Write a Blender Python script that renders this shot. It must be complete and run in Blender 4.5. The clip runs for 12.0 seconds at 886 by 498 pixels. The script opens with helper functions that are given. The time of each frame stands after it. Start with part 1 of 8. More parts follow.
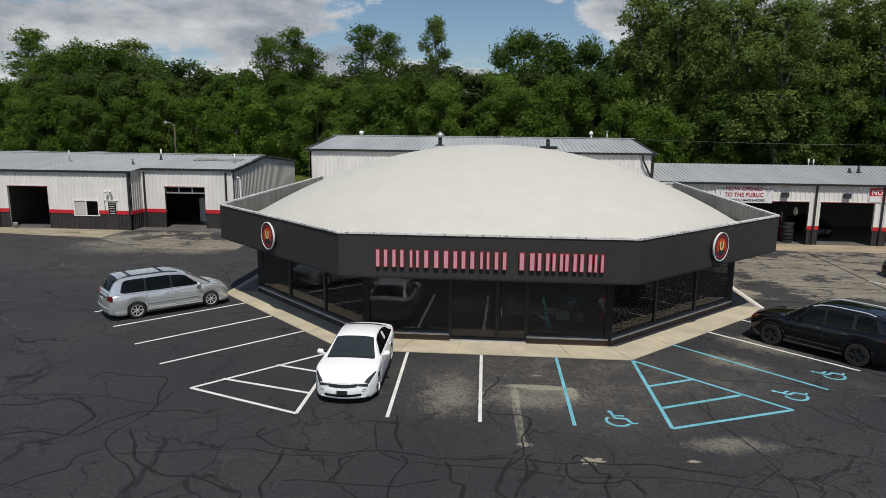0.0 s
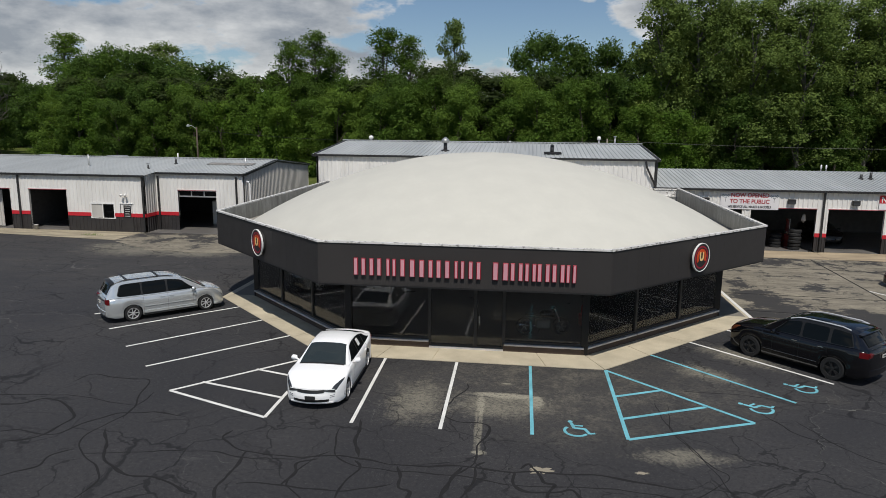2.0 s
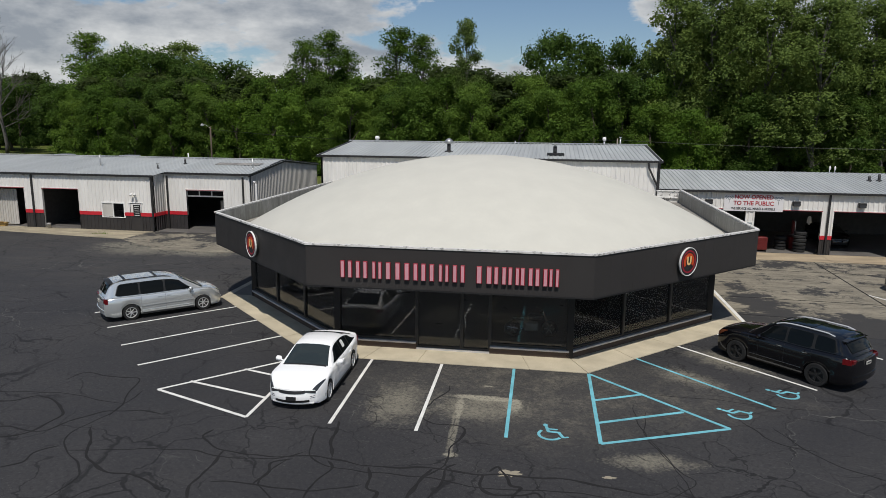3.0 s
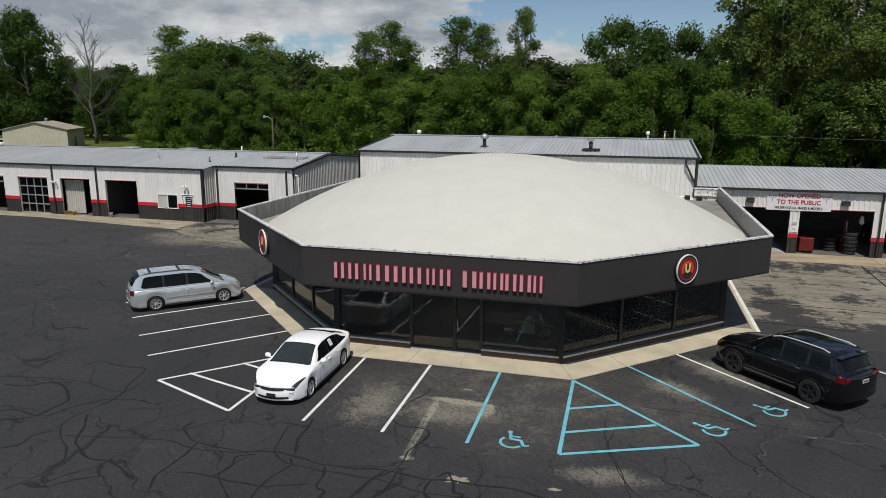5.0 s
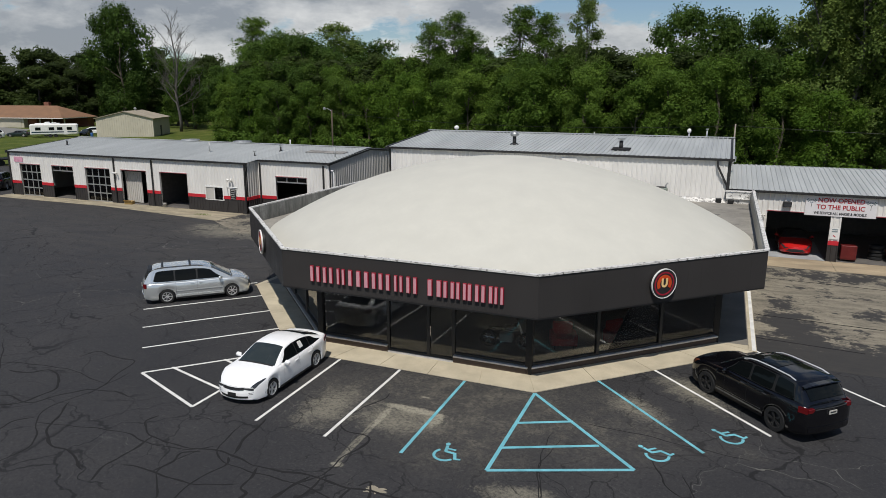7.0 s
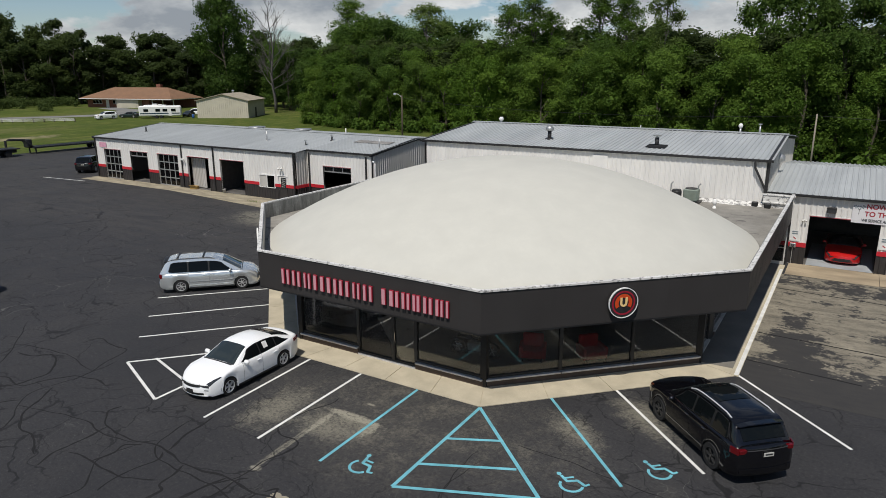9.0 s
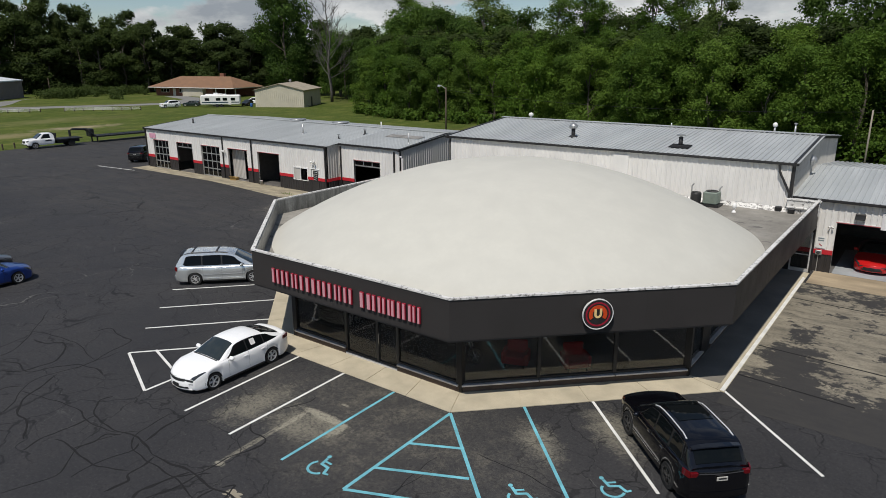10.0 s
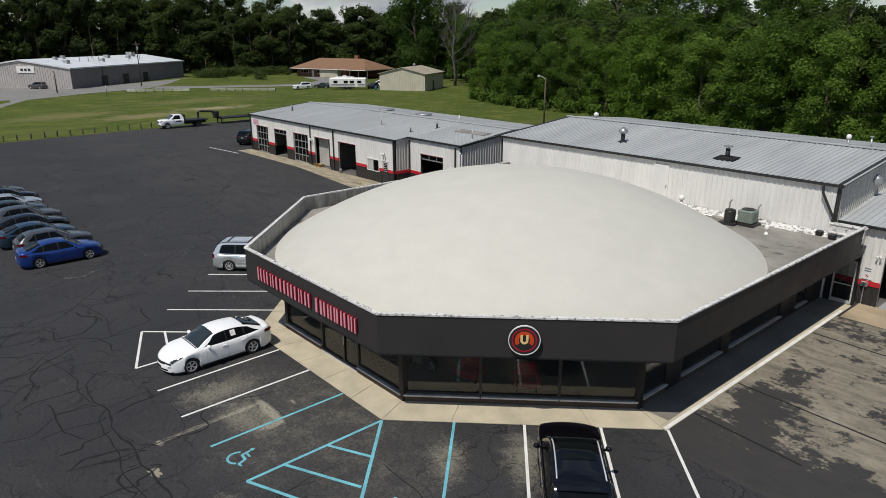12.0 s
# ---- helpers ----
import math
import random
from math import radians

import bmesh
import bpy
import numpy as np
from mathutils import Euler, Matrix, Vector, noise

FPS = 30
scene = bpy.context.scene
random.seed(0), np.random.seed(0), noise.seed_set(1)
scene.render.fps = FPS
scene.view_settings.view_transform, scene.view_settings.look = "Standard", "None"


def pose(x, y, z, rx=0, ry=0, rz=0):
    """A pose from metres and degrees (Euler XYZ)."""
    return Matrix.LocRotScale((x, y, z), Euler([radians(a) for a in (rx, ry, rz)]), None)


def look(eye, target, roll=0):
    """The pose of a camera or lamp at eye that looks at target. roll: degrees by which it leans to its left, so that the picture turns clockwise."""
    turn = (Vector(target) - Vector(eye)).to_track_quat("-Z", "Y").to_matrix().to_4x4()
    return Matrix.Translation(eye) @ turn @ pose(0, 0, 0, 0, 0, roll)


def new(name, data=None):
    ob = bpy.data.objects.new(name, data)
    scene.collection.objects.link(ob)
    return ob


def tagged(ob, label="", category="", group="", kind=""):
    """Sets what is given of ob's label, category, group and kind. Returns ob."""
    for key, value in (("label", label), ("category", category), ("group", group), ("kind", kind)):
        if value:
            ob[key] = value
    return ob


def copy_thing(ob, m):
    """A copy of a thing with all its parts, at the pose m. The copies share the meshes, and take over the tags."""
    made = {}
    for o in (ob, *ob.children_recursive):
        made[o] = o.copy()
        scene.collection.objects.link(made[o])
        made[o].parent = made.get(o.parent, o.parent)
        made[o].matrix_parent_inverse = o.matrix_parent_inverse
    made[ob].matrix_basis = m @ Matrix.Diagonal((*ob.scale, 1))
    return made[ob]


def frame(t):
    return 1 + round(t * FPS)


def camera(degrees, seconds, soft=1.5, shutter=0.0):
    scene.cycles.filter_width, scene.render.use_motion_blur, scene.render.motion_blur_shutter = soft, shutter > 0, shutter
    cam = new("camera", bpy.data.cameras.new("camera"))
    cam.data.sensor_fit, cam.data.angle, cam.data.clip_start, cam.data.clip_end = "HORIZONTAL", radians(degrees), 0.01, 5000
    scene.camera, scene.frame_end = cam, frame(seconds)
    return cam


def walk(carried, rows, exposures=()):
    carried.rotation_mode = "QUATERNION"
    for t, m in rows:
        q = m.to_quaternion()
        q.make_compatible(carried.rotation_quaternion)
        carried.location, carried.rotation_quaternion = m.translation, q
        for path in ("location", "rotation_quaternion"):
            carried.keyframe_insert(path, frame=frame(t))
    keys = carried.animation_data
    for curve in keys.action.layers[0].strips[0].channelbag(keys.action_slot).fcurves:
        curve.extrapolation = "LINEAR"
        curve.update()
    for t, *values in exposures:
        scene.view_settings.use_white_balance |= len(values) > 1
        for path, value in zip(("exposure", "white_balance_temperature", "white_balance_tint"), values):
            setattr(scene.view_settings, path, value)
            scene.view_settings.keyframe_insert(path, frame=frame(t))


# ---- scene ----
cam = camera(66.6, 12.0, soft=0.7)
PATH = [
    (0.0, (0.362, -22.020, 7.721), (0.212, -20.196, 7.386), 0.60),
    (0.5, (0.725, -22.116, 7.824), (0.561, -20.294, 7.489), 0.60),
    (1.0, (1.185, -22.180, 7.933), (1.003, -20.360, 7.597), 0.50),
    (1.5, (1.680, -22.220, 8.019), (1.473, -20.402, 7.686), 0.60),
    (2.0, (2.210, -22.257, 8.144), (1.979, -20.442, 7.808), 0.60),
    (2.5, (2.778, -22.285, 8.258), (2.522, -20.473, 7.922), 0.60),
    (3.0, (3.404, -22.325, 8.403), (3.121, -20.519, 8.060), 0.60),
    (5.0, (6.414, -21.940, 9.104), (5.930, -20.185, 8.722), 0.30),
    (5.5, (7.260, -21.764, 9.267), (6.719, -20.027, 8.879), 0.40),
    (6.0, (8.191, -21.498, 9.482), (7.600, -19.780, 9.084), 0.30),
    (6.5, (9.170, -21.138, 9.700), (8.530, -19.440, 9.291), 0.20),
    (7.0, (10.200, -20.679, 9.910), (9.506, -19.005, 9.491), 0.20),
    (9.0, (14.659, -18.208, 11.033), (13.724, -16.672, 10.556), -0.10),
    (9.5, (15.906, -17.409, 11.309), (14.903, -15.921, 10.818), -0.20),
    (10.0, (17.100, -16.549, 11.679), (16.030, -15.115, 11.170), -0.20),
    (10.5, (18.402, -15.578, 11.987), (17.265, -14.202, 11.465), -0.20),
    (11.0, (19.733, -14.574, 12.445), (18.527, -13.264, 11.907), -0.30),
    (11.5, (21.065, -13.439, 12.817), (19.794, -12.199, 12.267), -0.20),
    (12.0, (22.387, -12.180, 13.127), (21.051, -11.014, 12.567), -0.10),
]
walk(cam, [(t, look(eye, target, roll)) for t, eye, target, roll in PATH])

# ---- light ----
SUN = Vector((0.125, -0.565, 1.0)).normalized()
sun = new("sun", bpy.data.lights.new("sun", "SUN"))
sun.data.energy, sun.data.angle, sun.data.color = 3.7, radians(0.6), (1.0, 0.955, 0.89)
sun.matrix_world = look(SUN * 200, (0, 0, 0))

world = bpy.data.worlds.new("sky")
scene.world = world
world.use_nodes = True
wn, wl = world.node_tree.nodes, world.node_tree.links
wn.clear()
sky = wn.new("ShaderNodeTexSky")
sky.sky_type, sky.sun_disc = "NISHITA", False
sky.sun_elevation, sky.sun_rotation = math.asin(SUN.z), math.atan2(SUN.x, SUN.y)
sky.air_density, sky.dust_density, sky.ozone_density = 1.0, 0.2, 4.0
sky_bg = wn.new("ShaderNodeBackground")
sky_bg.inputs[1].default_value = 0.075
wl.new(sky.outputs[0], sky_bg.inputs[0])
# broken cumulus: noise on the sky's dome, flattened
co = wn.new("ShaderNodeTexCoord")
sep = wn.new("ShaderNodeSeparateXYZ")
wl.new(co.outputs["Generated"], sep.inputs[0])


def wmath(op, a, b, clamp=False):
    n = wn.new("ShaderNodeMath")
    n.operation, n.use_clamp = op, clamp
    for i, v in enumerate((a, b)):
        if isinstance(v, (int, float)):
            n.inputs[i].default_value = v
        else:
            wl.new(v, n.inputs[i])
    return n.outputs[0]


flat = wn.new("ShaderNodeCombineXYZ")
wl.new(sep.outputs[0], flat.inputs[0])
wl.new(sep.outputs[1], flat.inputs[1])
wl.new(wmath("MULTIPLY", sep.outputs[2], 2.3), flat.inputs[2])


def wnoise(scale, detail, offset):
    mp = wn.new("ShaderNodeMapping")
    mp.inputs["Location"].default_value = offset
    wl.new(flat.outputs[0], mp.inputs[0])
    n = wn.new("ShaderNodeTexNoise")
    n.inputs["Scale"].default_value, n.inputs["Detail"].default_value, n.inputs["Roughness"].default_value = scale, detail, 0.58
    wl.new(mp.outputs[0], n.inputs["Vector"])
    return n.outputs["Fac"]


cover = wn.new("ShaderNodeMapRange")
cover.inputs[1].default_value, cover.inputs[2].default_value = 0.498, 0.54
body = wnoise(3.4, 11, (1.7, 0.4, 0.2))
wl.new(body, cover.inputs[0])
cloud_tone = wn.new("ShaderNodeValToRGB")
cloud_tone.color_ramp.elements[0].position, cloud_tone.color_ramp.elements[0].color = 0.45, (1.28, 1.28, 1.26, 1)
cloud_tone.color_ramp.elements[1].position, cloud_tone.color_ramp.elements[1].color = 0.60, (0.46, 0.50, 0.56, 1)
puff = wmath("ADD", wmath("MULTIPLY", body, 0.35), wmath("MULTIPLY", wnoise(3.4, 11, (1.7, 0.4, 0.12)), 0.35))
wl.new(wmath("ADD", puff, wmath("MULTIPLY", wnoise(8.5, 8, (0.3, 2.1, 0.5)), 0.32)), cloud_tone.inputs[0])
cloud_bg = wn.new("ShaderNodeBackground")
cloud_bg.inputs[1].default_value = 0.62
wl.new(cloud_tone.outputs[0], cloud_bg.inputs[0])
mixsky = wn.new("ShaderNodeMixShader")
# the cumulus thins out to clear sky overhead
thin = wn.new("ShaderNodeMapRange")
thin.inputs[1].default_value, thin.inputs[2].default_value, thin.inputs[3].default_value, thin.inputs[4].default_value = 0.30, 0.60, 0.92, 0.22
wl.new(sep.outputs[2], thin.inputs[0])
wl.new(wmath("MULTIPLY", cover.outputs[0], thin.outputs[0]), mixsky.inputs[0])
wl.new(sky_bg.outputs[0], mixsky.inputs[1])
wl.new(cloud_bg.outputs[0], mixsky.inputs[2])
wout = wn.new("ShaderNodeOutputWorld")
wl.new(mixsky.outputs[0], wout.inputs[0])


# ---- materials ----
class Mat:
    """A node material with a few short helpers."""

    def __init__(self, name):
        self.m = bpy.data.materials.new(name)
        self.m.use_nodes = True
        self.n, self.l = self.m.node_tree.nodes, self.m.node_tree.links
        self.b = self.n["Principled BSDF"]
        self.pos = None

    def coord(self):
        if self.pos is None:
            self.pos = self.n.new("ShaderNodeNewGeometry").outputs["Position"]
        return self.pos

    def link(self, a, b):
        self.l.new(a, b)

    def noise(self, scale, detail=4, stretch=(1, 1, 1), rough=0.55, vec=None, kind="Fac"):
        mp = self.n.new("ShaderNodeMapping")
        mp.inputs["Scale"].default_value = stretch
        self.link(vec or self.coord(), mp.inputs[0])
        t = self.n.new("ShaderNodeTexNoise")
        t.inputs["Scale"].default_value, t.inputs["Detail"].default_value, t.inputs["Roughness"].default_value = scale, detail, rough
        self.link(mp.outputs[0], t.inputs["Vector"])
        return t.outputs[kind]

    def range(self, fac, lo, hi, a=0.0, b=1.0):
        r = self.n.new("ShaderNodeMapRange")
        r.inputs[1].default_value, r.inputs[2].default_value, r.inputs[3].default_value, r.inputs[4].default_value = lo, hi, a, b
        self.link(fac, r.inputs[0])
        return r.outputs[0]

    def math(self, op, a, b=0.0):
        m = self.n.new("ShaderNodeMath")
        m.operation = op
        for i, v in enumerate((a, b)):
            if isinstance(v, (int, float)):
                m.inputs[i].default_value = v
            else:
                self.link(v, m.inputs[i])
        return m.outputs[0]

    def mix(self, fac, a, b):
        x = self.n.new("ShaderNodeMix")
        x.data_type = "RGBA"
        for i, v in ((0, fac), (6, a), (7, b)):
            if isinstance(v, (int, float)):
                x.inputs[i].default_value = v
            elif isinstance(v, tuple):
                x.inputs[i].default_value = (*v, 1)
            else:
                self.link(v, x.inputs[i])
        return x.outputs[2]

    def bump(self, height, strength, distance=0.02):
        b = self.n.new("ShaderNodeBump")
        b.inputs["Strength"].default_value, b.inputs["Distance"].default_value = strength, distance
        self.link(height, b.inputs["Height"])
        self.link(b.outputs[0], self.b.inputs["Normal"])

    def done(self, color=None, rough=None, metal=0.0, coat=0.0, spec=None):
        for key, v in (("Base Color", color), ("Roughness", rough)):
            if v is None:
                continue
            if isinstance(v, (int, float)):
                self.b.inputs[key].default_value = v
            elif isinstance(v, tuple):
                self.b.inputs[key].default_value = (*v, 1)
            else:
                self.link(v, self.b.inputs[key])
        self.b.inputs["Metallic"].default_value = metal
        self.b.inputs["Coat Weight"].default_value = coat
        if coat:
            self.b.inputs["Coat Roughness"].default_value = 0.03
        if spec is not None:
            self.b.inputs["Specular IOR Level"].default_value = spec
        return self.m


def shade(c, k):
    return tuple(min(1.0, v * k) for v in c)


def plain(name, color, rough=0.6, metal=0.0, vary=0.25, scale=3.0, grain=40.0, bump=0.1, coat=0.0, streak=(1, 1, 1), spec=None):
    """A surface with stains at one scale and grain at another."""
    m = Mat(name)
    big = m.range(m.noise(scale, 5, streak), 0.3, 0.7)
    c = m.mix(big, shade(color, 1 - vary), shade(color, 1 + vary * 0.6))
    small = m.noise(grain, 3)
    c = m.mix(m.range(small, 0.35, 0.7, 0.0, 0.35), c, shade(color, 1 - vary * 1.2))
    if bump:
        m.bump(small, bump, 0.01)
    return m.done(c, m.range(big, 0, 1, max(0.02, rough - 0.08), min(1, rough + 0.08)), metal, coat, spec)


def asphalt_material():
    m = Mat("asphalt")
    worn = m.noise(0.16, 6, rough=0.6)
    c = m.mix(m.range(worn, 0.38, 0.66), (0.025, 0.0248, 0.027), (0.040, 0.0392, 0.0405))
    sepx = m.n.new("ShaderNodeSeparateXYZ")
    m.link(m.coord(), sepx.inputs[0])
    # stalls in front of the doors have lost their sealer: sandy wear with a ragged edge
    near = m.math("ADD", m.math("ABSOLUTE", m.math("SUBTRACT", sepx.outputs[0], 3.5)), m.math("MULTIPLY", m.math("ABSOLUTE", m.math("ADD", sepx.outputs[1], 1.6)), 1.5))
    ragged = m.math("ADD", near, m.math("MULTIPLY", m.noise(0.4, 6, rough=0.65), 7.0))
    c = m.mix(m.range(ragged, 6.5, 12.5, 0.62, 0.0), c, (0.058, 0.055, 0.050))
    speck = m.math("ADD", m.math("MULTIPLY", m.noise(0.75, 9, rough=0.78), 0.50), m.math("ADD", m.math("MULTIPLY", m.noise(6.0, 6, rough=0.8), 0.16), m.math("MULTIPLY", m.noise(30, 4, rough=0.8), 0.34)))
    wear = m.math("MULTIPLY", m.range(speck, 0.485, 0.60), m.range(ragged, 7.0, 12.0, 0.58, 0.03))
    c = m.mix(wear, c, (0.215, 0.195, 0.15))
    # the older lot towards the service bays is browner and streaked by tyres
    old = m.math("MULTIPLY", m.range(m.math("ADD", sepx.outputs[1], m.math("MULTIPLY", m.noise(0.2, 5), 8.0)), 10.0, 16.0), m.range(sepx.outputs[0], -8.0, -12.0))
    c = m.mix(m.math("MULTIPLY", old, m.range(m.noise(0.8, 8, (0.3, 1.6, 1), rough=0.75), 0.42, 0.66, 0.15, 0.8)), c, (0.062, 0.057, 0.051))
    fray = m.math("ADD", m.math("MULTIPLY", m.noise(1.9, 9, rough=0.75), 0.5), m.math("MULTIPLY", m.noise(11, 6, rough=0.8), 0.5))
    for cx, cy, rx, ry, turn in ((1.75, -2.9, 1.25, 0.2, 1), (1.5, -3.5, 1.3, 0.7, 4), (0.95, -4.6, 0.05, 1.9, 3), (9.9, 2.3, 1.5, 0.7, -44), (8.3, 0.3, 1.2, 0.6, -40), (6.3, -5.9, 1.1, 0.4, 5), (-0.9, -3.4, 0.9, 1.5, 0), (-22.5, 17.9, 3.4, 1.9, 5), (-18.5, 17.2, 2.2, 1.0, 0), (-25.2, 18.9, 1.6, 1.0, 0)):
        mp = m.n.new("ShaderNodeMapping")
        mp.vector_type = "TEXTURE"
        mp.inputs["Location"].default_value, mp.inputs["Rotation"].default_value, mp.inputs["Scale"].default_value = (cx, cy, 0), (0, 0, radians(turn)), (rx, ry, 1)
        m.link(m.coord(), mp.inputs[0])
        size = m.n.new("ShaderNodeVectorMath")
        size.operation = "LENGTH"
        m.link(mp.outputs[0], size.inputs[0])
        c = m.mix(m.range(m.math("ADD", size.outputs["Value"], m.math("MULTIPLY", fray, 5.5)), 3.0, 4.0, 0.8, 0.0), c, (0.225, 0.207, 0.16))
    for cx, cy, rx, ry, turn, k in ((1.77, -2.64, 1.2, 0.2, -2, 1.0), (2.62, -3.0, 0.26, 0.45, 0, 0.85), (1.0, -3.4, 0.12, 0.75, 2, 0.8), (1.08, -5.0, 0.07, 1.6, 2, 0.55), (1.7, -1.65, 0.16, 0.07, 0, 0.8), (1.15, -6.4, 0.2, 0.12, 0, 0.8)):
        mp = m.n.new("ShaderNodeMapping")
        mp.vector_type = "TEXTURE"
        mp.inputs["Location"].default_value, mp.inputs["Rotation"].default_value, mp.inputs["Scale"].default_value = (cx, cy, 0), (0, 0, radians(turn)), (rx, ry, 1)
        m.link(m.coord(), mp.inputs[0])
        size = m.n.new("ShaderNodeVectorMath")
        size.operation = "LENGTH"
        m.link(mp.outputs[0], size.inputs[0])
        c = m.mix(m.range(m.math("ADD", size.outputs["Value"], m.math("MULTIPLY", fray, 2.2)), 1.8, 2.25, k, 0.0), c, (0.31, 0.287, 0.22))
    c = m.mix(m.range(m.noise(1.6, 8, rough=0.75), 0.60, 0.80, 0.0, 0.35), c, (0.11, 0.105, 0.095))
    c = m.mix(m.range(m.noise(48, 3), 0.50, 0.78, 0.0, 0.6), c, (0.085, 0.083, 0.080))
    c = m.mix(m.range(m.noise(13, 5, rough=0.85), 0.555, 0.66, 0.0, 0.7), c, (0.105, 0.103, 0.097))
    c = m.mix(m.math("MULTIPLY", m.range(m.noise(0.9, 8, (0.35, 1.5, 1), rough=0.72), 0.60, 0.72, 0.0, 0.4), m.range(m.noise(0.05, 3), 0.45, 0.6)), c, (0.12, 0.117, 0.11))
    c = m.mix(m.range(m.noise(9, 6, rough=0.82), 0.49, 0.64, 0.0, 0.72), c, (0.014, 0.014, 0.016))
    # pale tyre scuffs and scratches
    turned = m.n.new("ShaderNodeMapping")
    turned.inputs["Rotation"].default_value = (0, 0, radians(28))
    m.link(m.coord(), turned.inputs[0])
    c = m.mix(m.math("MULTIPLY", m.range(m.noise(1.3, 9, (0.22, 3.2, 1), rough=0.7, vec=turned.outputs[0]), 0.62, 0.68, 0.0, 0.5), m.range(m.noise(0.21, 4), 0.48, 0.6)), c, (0.13, 0.125, 0.115))
    # tarred cracks and thin open cracks
    warp = m.n.new("ShaderNodeVectorMath")
    warp.operation = "MULTIPLY_ADD"
    m.link(m.noise(0.45, 4, kind="Color"), warp.inputs[0])
    warp.inputs[1].default_value = (2.6, 2.6, 0)
    m.link(m.coord(), warp.inputs[2])
    for scale, width, tone, lo, hi, k in ((0.33, 0.0065, (0.008, 0.008, 0.0085), 0.38, 0.48, 0.75), (0.62, 0.007, (0.008, 0.0078, 0.0083), 0.44, 0.52, 0.7), (0.24, 0.0012, (0.15, 0.145, 0.13), 0.50, 0.62, 0.7)):
        v = m.n.new("ShaderNodeTexVoronoi")
        v.feature = "DISTANCE_TO_EDGE"
        v.inputs["Scale"].default_value = scale
        m.link(warp.outputs[0], v.inputs["Vector"])
        line = m.math("MULTIPLY", m.range(v.outputs["Distance"], width, width * 1.6, 1, 0), m.math("MULTIPLY", m.range(m.noise(0.10 + scale * 0.1, 3), lo, hi), m.range(ragged, 8.0, 12.5, 0.12, 1.0)))
        c = m.mix(m.math("MULTIPLY", line, k), c, tone)
    m.bump(m.noise(85, 3), 0.3, 0.008)
    return m.done(c, m.range(worn, 0.3, 0.7, 0.72, 0.9), spec=0.3)


def pad_material():
    """Old concrete over which black sealer has been worn away."""
    m = Mat("worn_concrete_pad")
    sepx = m.n.new("ShaderNodeSeparateXYZ")
    m.link(m.coord(), sepx.inputs[0])
    c = m.mix(m.range(m.noise(0.6, 6), 0.3, 0.7), (0.20, 0.176, 0.130), (0.30, 0.265, 0.196))
    c = m.mix(m.range(m.noise(30, 3), 0.45, 0.75, 0, 0.5), c, (0.12, 0.108, 0.085))
    c = m.mix(m.range(m.noise(2.2, 8, rough=0.75), 0.5, 0.72, 0, 0.7), c, (0.10, 0.092, 0.078))
    c = m.mix(m.range(m.noise(1.1, 10, (0.45, 1.7, 1), rough=0.8), 0.46, 0.64, 0, 0.75), c, (0.072, 0.066, 0.053))
    c = m.mix(m.range(m.noise(3.5, 8, rough=0.8), 0.60, 0.72, 0, 0.6), c, (0.33, 0.30, 0.23))
    # more sealer is left near the edges of the slab
    edge = m.math("MAXIMUM", m.math("MAXIMUM", m.math("MULTIPLY", m.range(m.math("ABSOLUTE", m.math("SUBTRACT", sepx.outputs[0], 14.0)), 0.5, 1.7, 1.0, 0.0), m.range(sepx.outputs[1], 15.0, 12.0, 0.0, 0.085)), m.range(sepx.outputs[1], 10.2, 7.4, 0.0, 0.22)), m.range(sepx.outputs[1], 19.0, 22.0, 0.0, 0.05))
    tar = m.range(m.math("ADD", m.math("ADD", m.math("MULTIPLY", m.noise(0.42, 9, (1.0, 1.1, 1), rough=0.7), 0.66), m.math("MULTIPLY", m.noise(2.6, 8, (0.9, 1.3, 1), rough=0.78), 0.34)), edge), 0.527, 0.558)
    c = m.mix(m.math("MULTIPLY", tar, 0.93), c, (0.022, 0.0215, 0.0225))
    c = m.mix(m.range(m.noise(6.5, 7, (0.7, 1.5, 1), rough=0.8), 0.57, 0.66, 0, 0.75), c, (0.038, 0.036, 0.034))
    m.bump(m.noise(60, 3), 0.2, 0.01)
    return m.done(c, 0.85)


